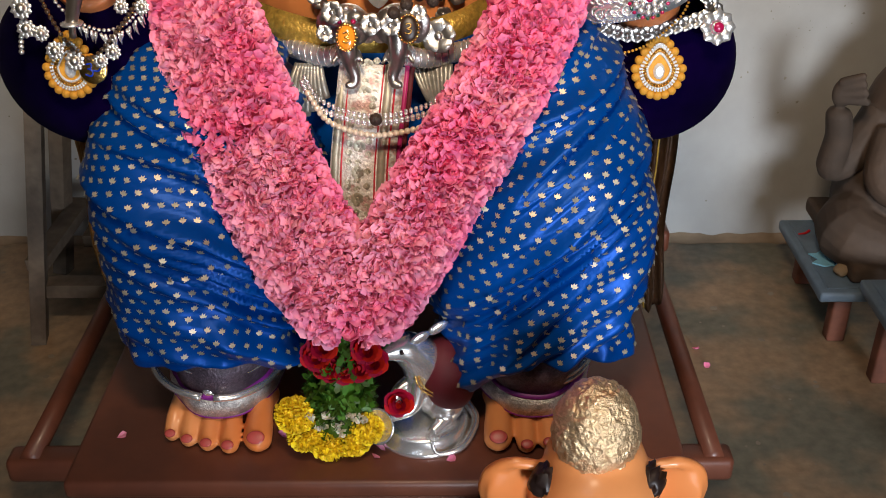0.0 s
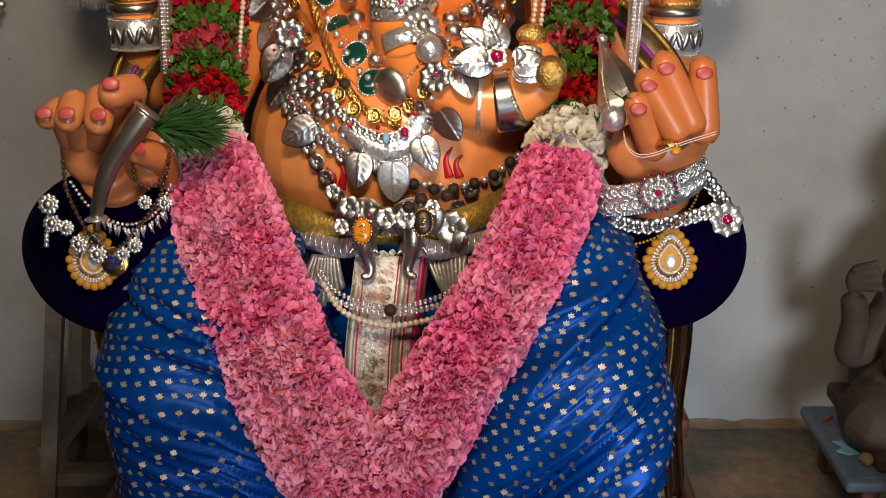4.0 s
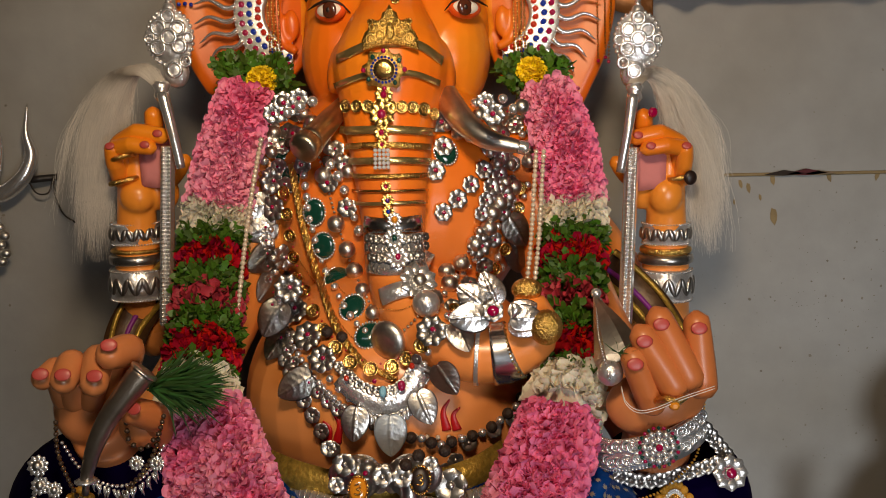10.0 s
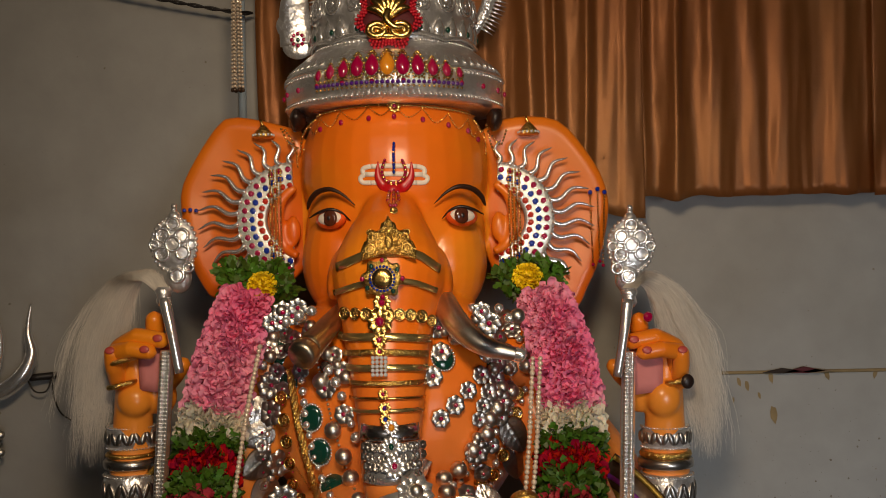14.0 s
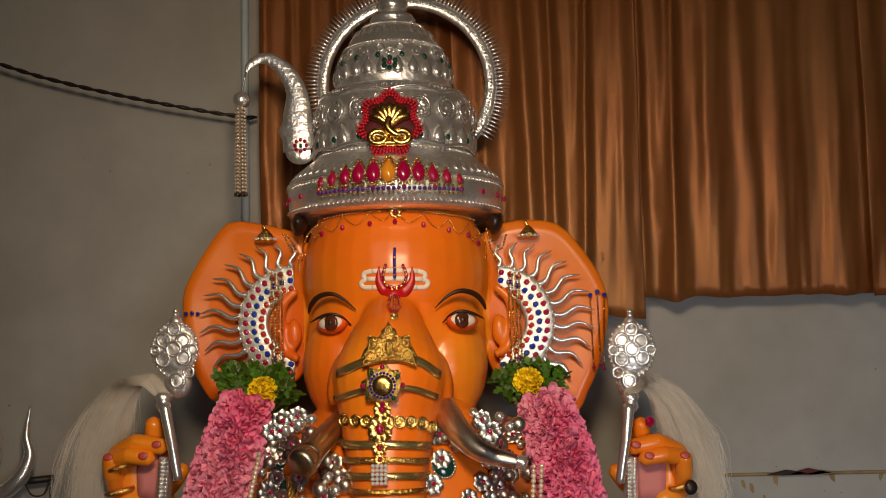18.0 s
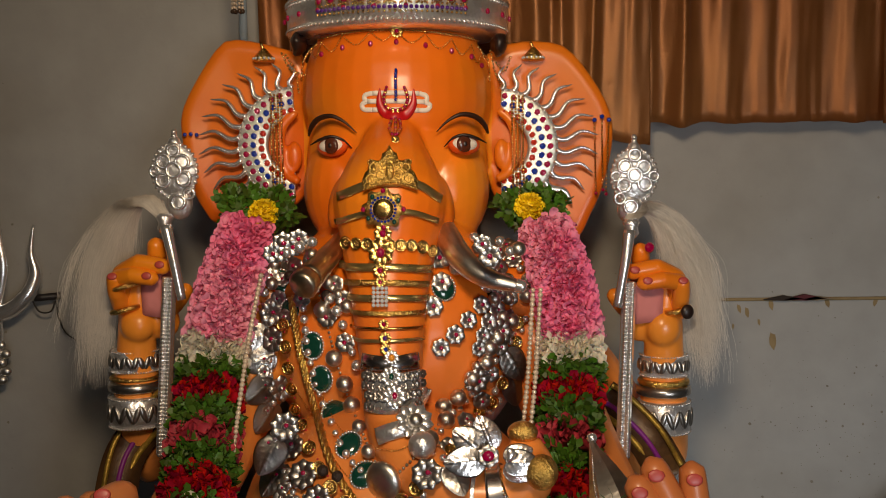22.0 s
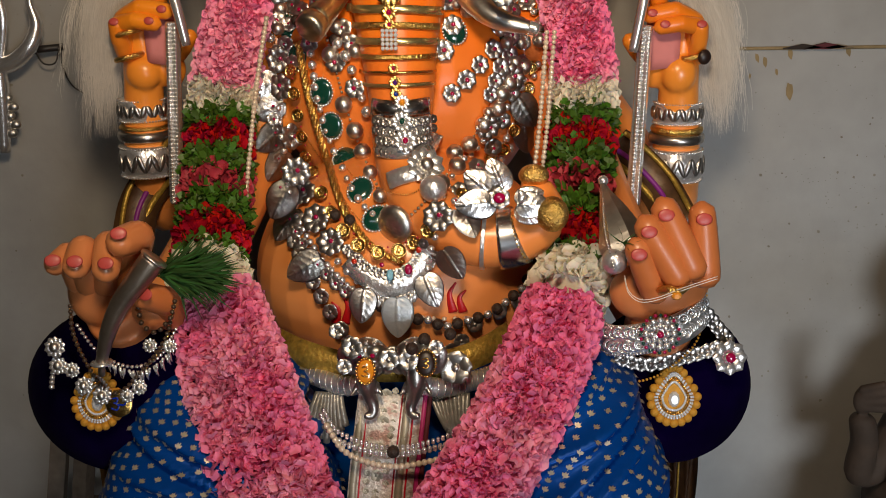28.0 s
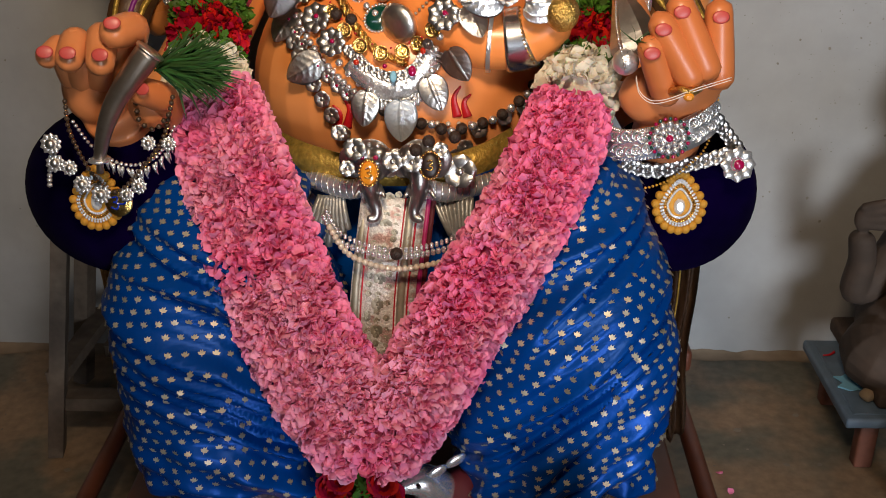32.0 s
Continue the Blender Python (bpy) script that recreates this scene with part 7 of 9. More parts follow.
# ---- waist ----
def waist():
    th = thing("waist_belt", (-0.058, 1.72, 0.938), "gold tissue waistband with a silver elephant buckle", "belt")
    c = [V(*p[:3]) for p in glide([(-0.268, 1.82, 0.962), (-0.207, 1.765, 0.959), (-0.127, 1.74, 0.947), (-0.049, 1.735, 0.945), (0.028, 1.74, 0.95), (0.096, 1.765, 0.963), (0.147, 1.82, 0.973)], 40)]
    bm = bmesh.new()
    ribbon(bm, c, [V((p.x - XC) * 1.2, -1, 0.35).normalized() for p in c], 0.046, 0.006)
    part("gold_cloth", bm, GOLD_CLOTH, th)
    for s, pts in ((-1, [(-0.235, 1.8, 0.921), (-0.187, 1.745, 0.925), (-0.135, 1.715, 0.922), (-0.099, 1.7, 0.936)]), (1, [(0.131, 1.8, 0.911), (0.086, 1.745, 0.919), (0.033, 1.715, 0.918), (-0.004, 1.7, 0.93)])):
        bm = bmesh.new()
        tube(bm, [(*p, 0.0165) for p in pts], n=14, seg=24)
        part("scaled_arm", bm, EMBOSSED, th, "scaled silver arm")
        for k, p in enumerate(glide(pts, 15)):
            bm = bmesh.new()
            lathe(bm, [(0.0165, -0.002), (0.0185, 0), (0.0165, 0.002)], 14, Matrix.Translation(p[:3]) @ V(1, 0.3 * s, -0.2 * s).to_track_quat("Z", "Y").to_matrix().to_4x4())
            part("ridge", bm, SILVER, th)
    for s in (-1, 1):
        c = V(-0.053 + s * 0.040, 1.685, 0.972)
        bm = bmesh.new()
        ball(bm, c + V(0, 0.008, 0.010), (0.036, 0.030, 0.036), 24, 16)
        for e in (-1, 1):
            ball(bm, c + V(e * 0.015, -0.004, 0.026), (0.019, 0.018, 0.017), 16, 12)
            ball(bm, c + V(e * 0.034, 0.012, 0.004), (0.018, 0.006, 0.028), 16, 10, (0, e * 20, 0))
            tube(bm, [(*(c + V(e * 0.014, -0.014, -0.024)), 0.0055), (*(c + V(e * 0.024, -0.026, -0.040)), 0.0035), (*(c + V(e * 0.027, -0.034, -0.036)), 0.001)], n=8, seg=8)
        tube(bm, [(*(c + V(0, -0.012, 0.008)), 0.020), (*(c + V(0, -0.022, -0.020)), 0.0155), (*(c + V(s * -0.004, -0.018, -0.046)), 0.012), (*(c + V(s * -0.010, -0.020, -0.066)), 0.0095), (*(c + V(s * -0.006, -0.026, -0.078)), 0.008), (*(c + V(s * 0.006, -0.030, -0.076)), 0.005)], n=14, seg=22)
        part("elephant_head", remeshed(bm, 0.0026, 3), JEWEL_SILVER, th, "silver elephant head with curled trunk")
        for e in (-1, 1):
            put("eye_stone", RUBY_BIT, th, Matrix.Translation(c + V(e * 0.011, -0.021, 0.026)))
        for k in range(9):
            a = math.radians(-20 + 220 * k / 8)
            put("brow_bead", BALL_SMALL, th, Matrix.Translation(c + V(math.cos(a) * 0.030, -0.010, 0.020 + math.sin(a) * 0.024)) @ Matrix.Scale(0.45, 4))
    for p, stone, r in zip([(-0.093, 1.652, 0.976), (0.005, 1.652, 0.99)], (AMBER, BLACK_PAINT), (0.016, 0.017)):
        m = facing(p, (0, -1, 0.4))
        ob = put("brooch", cabochon_form("stone", r * 0.85, r * 1.15, 0.005, stone), th, m, "oval brooch with a beaded gold rim")
        under("rim", bezel_form("rim", r * 0.95, r * 1.28, 0.0026, GOLD, 22), ob)
        bm = bmesh.new()
        tube(bm, [(-0.005, -0.005, 0.006), (0.002, -0.006, 0.008), (0.004, -0.006, 0.003), (-0.002, -0.006, 0.0), (0.005, -0.006, -0.003), (0.001, -0.006, -0.008), (-0.006, -0.005, -0.006)], 0.0013, 6, 20)
        under("motif", mesh("motif", bm, GOLD), ob)
    for p, k in (((0.052, 1.7, 0.961), 1.9), ((-0.054, 1.645, 0.999), 1.15), ((-0.023, 1.645, 0.998), 1.15), ((-0.114, 1.66, 1.014), 1.25), ((-0.144, 1.7, 1.027), 0.9), ((-0.128, 1.66, 0.981), 0.9), ((0.021, 1.67, 1.009), 0.9)):
        put("flower", FLOWER_FIVE, th, facing(p, (random.uniform(-0.15, 0.15), -1, 0.4), random.uniform(0, 72)) @ Matrix.Scale(k, 4))
    for p in ((-0.017, 1.65, 1.016), (0.043, 1.72, 1.013), (0.002, 1.68, 1.02)):
        put("seed_bead", SEED, th, Matrix.Translation(p))
    # brocade fall
    th = thing("brocade_panel", (-0.08, 1.6, 0.665), "silver brocade panel with red woven borders hanging at the waist", "garment")
    line = [(-0.057, 1.7, 0.915), (-0.064, 1.665, 0.858), (-0.075, 1.64, 0.767), (-0.081, 1.62, 0.673), (-0.095, 1.60, 0.56)]
    bm = bmesh.new()
    c = [V(*p[:3]) for p in glide(line, 30)]
    n_ = [V(0, -1, 0.15)] * 30
    ribbon(bm, c, n_, 0.108, 0.004)
    part("brocade", bm, BROCADE, th)
    for dx, w, m_ in ((-0.046, 0.012, ZARI), (-0.036, 0.0028, RED_BEADS), (0.020, 0.0025, RED_BEADS), (0.030, 0.013, ZARI), (0.041, 0.003, RED_BEADS), (0.058, 0.008, MAGENTA), (0.066, 0.008, MAROON)):
        bm = bmesh.new()
        ribbon(bm, [p + V(dx, -0.004 if dx < 0.05 else 0.004, 0) for p in c], n_, w, 0.002)
        part("woven_border", bm, m_, th)
    flower = flower_form("woven_flower", 0.011, 6, ZARI, 0.15)
    bit = flower_form("woven_leaf", 0.006, 4, ZARI, 0.15)
    for i, p in enumerate(glide(line, 26)):
        if i % 3 == 0:
            put("woven_flower", flower, th, facing(Vector(p[:3]) + V(-0.008, -0.006, 0), (0, -1, 0.15)))
        for k in range(3):
            put("woven_leaf", bit, th, facing(Vector(p[:3]) + V(-0.024 + 0.016 * k, -0.0055, random.uniform(-0.008, 0.008)), (0, -1, 0.15), random.uniform(0, 90)))
    # pleated fans at both sides
    for s, pts, foot in ((-1, [(-0.184, 1.72, 0.909), (-0.146, 1.72, 0.908)], (575, 650)), (1, [(0.009, 1.72, 0.901), (0.071, 1.72, 0.906)], (790, 660))):
        th = thing("pleated_sash", pts[0], "grey silver pleated silk sash at the waist", "garment", "pleated sashes")
        top = [V(*p) for p in pts]
        for k in range(9):
            f = k / 8
            a = top[0] * (1 - f) + top[1] * f
            b = a + V(s * 0.004 * (k - 4) * -1 + (0.012 if s > 0 else -0.006), -0.02, -0.085 + 0.008 * abs(k - 4))
            bm = bmesh.new()
            tube(bm, [(*a, 0.0045), (*((a + b) / 2 + V(0, -0.006, 0)), 0.0055), (*b, 0.0065)], n=10, seg=10, flat=0.8)
            part("pleat", bm, PLEAT, th)
    th = thing("waist_chain", (-0.05, 1.61, 0.837), "silver chain with cream pearls and a dark bead across the waist", "chain")
    for pts, m_, r, sp in (([(-0.163, 1.615, 0.913), (-0.143, 1.615, 0.874), (-0.099, 1.615, 0.853), (-0.05, 1.615, 0.844), (0.005, 1.615, 0.852), (0.05, 1.615, 0.868), (0.073, 1.615, 0.897)], SILVER, 0.0045, 0.0085), ([(-0.158, 1.615, 0.922), (-0.138, 1.615, 0.886), (-0.094, 1.615, 0.864), (-0.049, 1.615, 0.856), (0.003, 1.615, 0.864), (0.046, 1.615, 0.881), (0.069, 1.615, 0.907)], SILVER, 0.0035, 0.008)):
        for k in range(2):
            strand("silver_chain", th, [(p[0], p[1], p[2] + 0.004 * k) for p in pts], m_, r, sp, free=True)
    for p in glide([(-0.154, 1.61, 0.9), (-0.13, 1.61, 0.857), (-0.091, 1.61, 0.835), (-0.047, 1.61, 0.827), (0, 1.61, 0.834), (0.041, 1.61, 0.848), (0.069, 1.61, 0.88)], 30):
        put("pearl", PEARL_BEAD, th, Matrix.Translation(p[:3]) @ Matrix.Scale(1.15, 4))
    put("dark_bead", SEED, th, Matrix.Translation((-0.048, 1.6, 0.859)))
    # painted flames on the belly
    for p, s in zip([(-0.155, 1.9, 0.979), (0.044, 1.9, 1)], (-1, 1)):
        at, n = lay(p, 0.003)
        bm = bmesh.new()
        for dx, h in ((0.0, 0.045), (0.018, 0.03)):
            c, u = laid_line([(p[0] + s * dx, p[1], p[2] - 0.012), (p[0] + s * (dx - 0.006), p[1], p[2] + h * 0.5), (p[0] + s * (dx + 0.006), p[1], p[2] + h)], 12, 0.002)
            tube(bm, [(*q, 0.008 * (1 - i / 12) + 0.0008) for i, q in enumerate(c)], n=8, seg=14, flat=0.3)
        solo("painted_flame", bm, RED_PAINT, "small red painted flame shape on the belly", "painted mark", "painted flames")


# ---- jewels on the cushions ----
def teardrop_pendant(p, k, n=(0, -1, 0.25)):
    th = thing("teardrop_pendant", p, "teardrop pendant with a clear stone and mustard scalloped border", "pendant", "teardrop pendants")
    m = facing(p, n) @ Matrix.Scale(k, 4)

    def drop(sc):
        return [(math.sin(t) * 0.040 * sc * (1 - 0.38 * max(0, math.cos(t))), math.cos(t) * 0.046 * sc + (0.006 * sc * max(0, math.cos(t)) ** 3)) for t in [i * math.tau / 40 for i in range(40)]]
    bm = bmesh.new()
    plate(bm, drop(0.98)[::-1], 0.006, m, 0.002)
    part("backing", bm, MARIGOLD_CLOTH, th)
    scal = sphere_mesh("scallop", 0.0078 * k, MARIGOLD_CLOTH, 10, 7)
    for x, z in drop(1.0)[::2]:
        put("scallop", scal, th, m @ Matrix.Translation((x, -0.002, z)))
    clear = sphere_mesh("clear_stone", 0.0024 * k, CRYSTAL, 7, 5)
    gold = sphere_mesh("gold_bead", 0.0019 * k, GOLD, 7, 5)
    for sc, me in ((0.80, clear), (0.72, clear), (0.66, gold), (0.60, gold), (0.50, clear)):
        for x, z in drop(sc):
            put("bead", me, th, m @ Matrix.Translation((x, -0.006, z)))
    put("clear_stone", gem_form("clear_stone", 0.010, 0.014, 0.007, CRYSTAL, 10), th, m @ Matrix.Translation((0, -0.006, -0.004)))


MARIGOLD_CLOTH = mat("mustard_thread", (0.62, 0.30, 0.025), 0.7, vary=0.15, scale=120, bump=0.4)


def cushion_jewels():
    teardrop_pendant((-0.52, 1.612, 0.945), 0.95)
    teardrop_pendant((0.423, 1.745, 0.887), 1.0)
    # engraved gold disc
    p = (-0.482, 1.6, 0.945)
    th = thing("gold_disc_pendant", p, "round gold disc with a dark blue script symbol", "pendant")
    m = facing(p, (0, -1, 0.25))
    bm = bmesh.new()
    lathe(bm, [(0.022, -0.001), (0.0225, 0.001), (0.0205, 0.0025), (0.006, 0.0027)], 28, m @ Matrix.Rotation(math.pi / 2, 4, "X"))
    part("disc", bm, GOLD, th)
    for pts in ([(-0.010, 0.008), (-0.002, 0.009), (-0.003, 0.002), (-0.008, 0.001)], [(-0.006, 0.001), (0.0, -0.003), (-0.003, -0.010), (-0.012, -0.007)], [(0.0, -0.001), (0.008, -0.002), (0.013, 0.004), (0.009, 0.007)], [(0.003, 0.012), (0.008, 0.010), (0.013, 0.014)]):
        bm = bmesh.new()
        tube(bm, [tuple(m @ V(x, -0.0035, z)) for x, z in pts], 0.0016, 6, 14)
        part("engraved_line", bm, SAPPHIRE, th)
    # left wrist chains
    th = thing("wrist_chain", (-0.468, 1.6, 0.988), "dark bead and silver chains hanging from the wrist over the cushion", "chain")
    strand("dark_bead_chain", th, [(-0.541, 1.6, 1.11), (-0.542, 1.6, 1.064), (-0.528, 1.6, 1.017), (-0.506, 1.6, 0.974), (-0.48, 1.6, 0.964), (-0.44, 1.6, 1.001), (-0.399, 1.6, 1.053), (-0.377, 1.6, 1.117)], DARK_BEAD, 0.0042, 0.009, free=True)
    strand("gold_link", th, [(-0.543, 1.603, 1.105), (-0.542, 1.603, 1.059), (-0.528, 1.603, 1.013), (-0.505, 1.603, 0.971), (-0.479, 1.603, 0.962), (-0.439, 1.603, 0.999), (-0.398, 1.603, 1.051), (-0.378, 1.603, 1.112)], GOLD, 0.0025, 0.009, free=True)
    strand("silver_chain", th, [(-0.536, 1.605, 1.076), (-0.514, 1.605, 1.038), (-0.485, 1.605, 1.014), (-0.45, 1.605, 1.006), (-0.412, 1.605, 1.023), (-0.381, 1.605, 1.069)], SILVER, 0.0034, 0.007, free=True)
    strand("dark_bead_chain", th, [(-0.431, 1.592, 1.11), (-0.429, 1.592, 1.083), (-0.408, 1.592, 1.069), (-0.384, 1.592, 1.092)], DARK_BEAD, 0.0045, 0.010, free=True)
    spike = mesh("drop", lathe(bmesh.new(), [(0.0022, 0), (0.003, -0.008), (0.0006, -0.019)], 8), SILVER)
    for k, p in enumerate(glide([(-0.504, 1.6, 1.026), (-0.479, 1.6, 1.01), (-0.444, 1.6, 1.001), (-0.409, 1.6, 1.018), (-0.385, 1.6, 1.052)], 22)):
        put("drop", spike, th, Matrix.Translation(p[:3]) @ Matrix.Rotation(random.uniform(-0.4, 0.4), 4, "Y"))
    for p, r in zip([(-0.572, 1.6, 1.042), (-0.571, 1.6, 1.011), (-0.55, 1.6, 1.003), (-0.534, 1.6, 0.976), (-0.507, 1.6, 0.959), (-0.422, 1.6, 1.044), (-0.391, 1.6, 1.043), (-0.446, 1.6, 0.973), (-0.467, 1.6, 0.959)], (0.017, 0.015, 0.013, 0.015, 0.016, 0.012, 0.012, 0.013, 0.012)):
        ob = put("round_flower", flower_form("flower", r, 10, SILVER, 0.5), th, facing(p, (0, -1, 0.3)))
        under("ball", sphere_mesh("ball", r * 0.5, DULL_SILVER), ob, Matrix.Translation((0, -r * 0.3, 0)))
    strand("silver_drop", th, [(-0.582, 1.6, 0.998), (-0.585, 1.6, 0.987), (-0.587, 1.6, 0.974)], SILVER, 0.005, 0.009, free=True)
    # right bracelet
    th = thing("broad_bracelet", (0.375, 1.7, 1.01), "broad embossed silver bracelet with a red-stone rosette", "bracelet")
    pts = [(0.291, 1.76, 0.999), (0.316, 1.71, 1.005), (0.363, 1.688, 1.018), (0.413, 1.69, 1.032), (0.453, 1.72, 1.047), (0.469, 1.76, 1.054)]
    c = [V(*p[:3]) for p in glide(pts, 30)]
    bm = bmesh.new()
    ribbon(bm, c, [V((p.x - 0.385) * 5, -1, 0.1).normalized() for p in c], 0.052, 0.004)
    part("band", bm, EMBOSSED, th)
    m = facing((0.382, 1.678, 1.029), (0, -1, 0.15))
    for r, n, s in ((0.028, 12, 1.0), (0.016, 8, 0.8)):
        for k in range(n):
            a = k * math.tau / n
            put("boss", mesh("boss", ball(bmesh.new(), (0, 0, 0), (0.006, 0.004, 0.006), 8, 6), SILVER), th, m @ Matrix.Translation((math.cos(a) * r * 0.8, -0.004, math.sin(a) * r * 0.8)) @ Matrix.Scale(s, 4))
    for k in range(24):
        a = k * math.tau / 24
        put("stone", RUBY_SMALL if k % 2 else cabochon_form("stone", 0.003, 0.003, 0.002, EMERALD), th, m @ Matrix.Translation((math.cos(a) * 0.031, -0.004, math.sin(a) * 0.031)))
    put("stone", cabochon_form("stone", 0.006, 0.006, 0.005, RUBY), th, m @ Matrix.Translation((0, -0.008, 0)))
    scroll = bezel_form("scroll", 0.0078, 0.0078, 0.0028, SILVER)
    for k in range(4, 27):
        n = V((c[k].x - 0.385) * 5, -1, 0.1).normalized()
        if abs(c[k].x - 0.382) < 0.030:
            continue
        for e in (-1, 1):
            ob = put("scroll", scroll, th, facing(c[k] + n * 0.006 + V(0, 0, e * 0.012 + 0.004 * (k % 2)), n) @ Matrix.Scale(1.0 if (k + e) % 3 else 0.7, 4))
            under("scroll_boss", BALL_SMALL, ob, Matrix.Scale(0.45, 4))
    for e in (-1, 1):
        strand("beaded_edge", th, [p + V((p.x - 0.385) * 5, -1, 0.1).normalized() * 0.005 + V(0, 0, e * 0.025) for p in c], SILVER, 0.0024, 0.0055, free=True)
    th = thing("flower_chain", (0.422, 1.74, 0.958), "silver flower chain with a red-centred flower over the cushion", "chain")
    row_of("flower", FLOWER_SMALL, th, [(0.296, 1.75, 0.984), (0.318, 1.75, 0.964), (0.342, 1.75, 0.951), (0.376, 1.75, 0.944), (0.41, 1.75, 0.95), (0.438, 1.75, 0.957), (0.469, 1.75, 0.966), (0.492, 1.75, 0.974)], 14, 0, free=(0, -1, 0.3))
    strand("links", th, [(0.293, 1.752, 0.994), (0.318, 1.752, 0.963), (0.377, 1.752, 0.943), (0.439, 1.752, 0.955), (0.505, 1.752, 0.973)], SILVER, 0.003, 0.006, free=True)
    row_of("flower", FLOWER_SMALL, th, [(0.48, 1.78, 1.023), (0.5, 1.78, 0.997), (0.516, 1.78, 0.977)], 5, 0, free=(0.2, -1, 0.3))
    ob = put("large_flower", flower_form("flower", 0.030, 8, SILVER, 0.45), th, facing((0.513, 1.75, 0.957), (0.1, -1, 0.3)))
    under("stone", cabochon_form("stone", 0.009, 0.009, 0.006, RUBY), ob, Matrix.Translation((0, -0.012, 0)))
    th = thing("brown_bead_chain", (0.361, 1.74, 0.91), "fine brown bead chain hanging from the wrist", "chain")
    strand("bead_chain", th, [(0.295, 1.742, 0.987), (0.313, 1.742, 0.941), (0.347, 1.742, 0.917), (0.385, 1.742, 0.923), (0.418, 1.742, 0.945), (0.454, 1.742, 0.985), (0.466, 1.742, 1.035), (0.468, 1.742, 1.084)], MARIGOLD_CLOTH, 0.0026, 0.0062, free=True)
    # ring and threads on the hand
    th = thing("finger_ring", (0.391, 1.655, 1.117), "gold finger ring with an amber stone", "ring", "finger rings")
    bm = bmesh.new()
    tube(bm, [(0.374, 1.675, 1.113), (0.384, 1.652, 1.123), (0.397, 1.648, 1.12), (0.414, 1.67, 1.121)], 0.0065, 10, 16)
    part("band", bm, FILIGREE, th)
    put("stone", gem_form("stone", 0.009, 0.008, 0.007, AMBER, 10), th, facing((0.394, 1.645, 1.115)))
    th.location.y -= 0.026
    th = thing("thread_loop", (0.347, 1.66, 1.101), "white thread wound round the fingers", "thread", "thread loops")
    for k in range(2):
        bm = bmesh.new()
        tube(bm, [(0.318, 1.67, 1.134), (0.322, 1.65, 1.116), (0.339, 1.64, 1.105), (0.365, 1.638, 1.109), (0.404, 1.64, 1.124), (0.459, 1.66, 1.135)], 0.0007, 6, 30)
        for v in bm.verts:
            v.co.z += k * 0.004
        part("thread", bm, THREAD, th)
    th.location.y -= 0.022


# ---- what the statue holds ----
def conch():
    th = thing("silver_cone", (0.31, 1.7, 1.154), "pointed silver offering cone with beaded ridges", "offering")
    a, b = V(*(0.299, 1.8, 1.254)), V(*(0.311, 1.7, 1.145))
    top = [(a, 0.004), (a + (b - a) * 0.12, 0.008), (a + (b - a) * 0.5 + V(0.012, 0, 0), 0.030), (a + (b - a) * 0.85 + V(0.02, 0.01, 0), 0.044), (b + V(0.02, 0.02, 0), 0.034)]
    bm = bmesh.new()
    tube(bm, [(*p, r) for p, r in top], n=8, seg=14)
    part("cone", bm, DULL_SILVER, th, smooth=False)
    put("knob", sphere_mesh("knob", 0.009, SILVER), th, Matrix.Translation(a))
    for dx in (-0.012, 0.012, 0.034):
        strand("beaded_ridge", th, [a, a + (b - a) * 0.5 + V(dx, -0.03, 0), b + V(dx * 1.5 + 0.01, -0.038, 0)], SILVER, 0.002, 0.005, free=True)
    put("base_knob", sphere_mesh("base_knob", 0.021, EMBOSSED, 16, 10), th, Matrix.Translation((0.307, 1.69, 1.148)))
    th = thing("grass_tuft", (0.319, 1.67, 1.18), "small tuft of dark green grass blades", "grass", "grass tufts")
    o = V(*(0.316, 1.665, 1.186))
    n = 26
    me = scatter(*BLADE, [o] * n, [(random.uniform(-1, 1), -0.6, random.uniform(-0.3, 1.0)) for _ in range(n)], np.random.uniform(0.02, 0.045, n), tip=np.full(n, 1.2))
    tagged(part("blade", me, GRASS, th), kind="stuff")


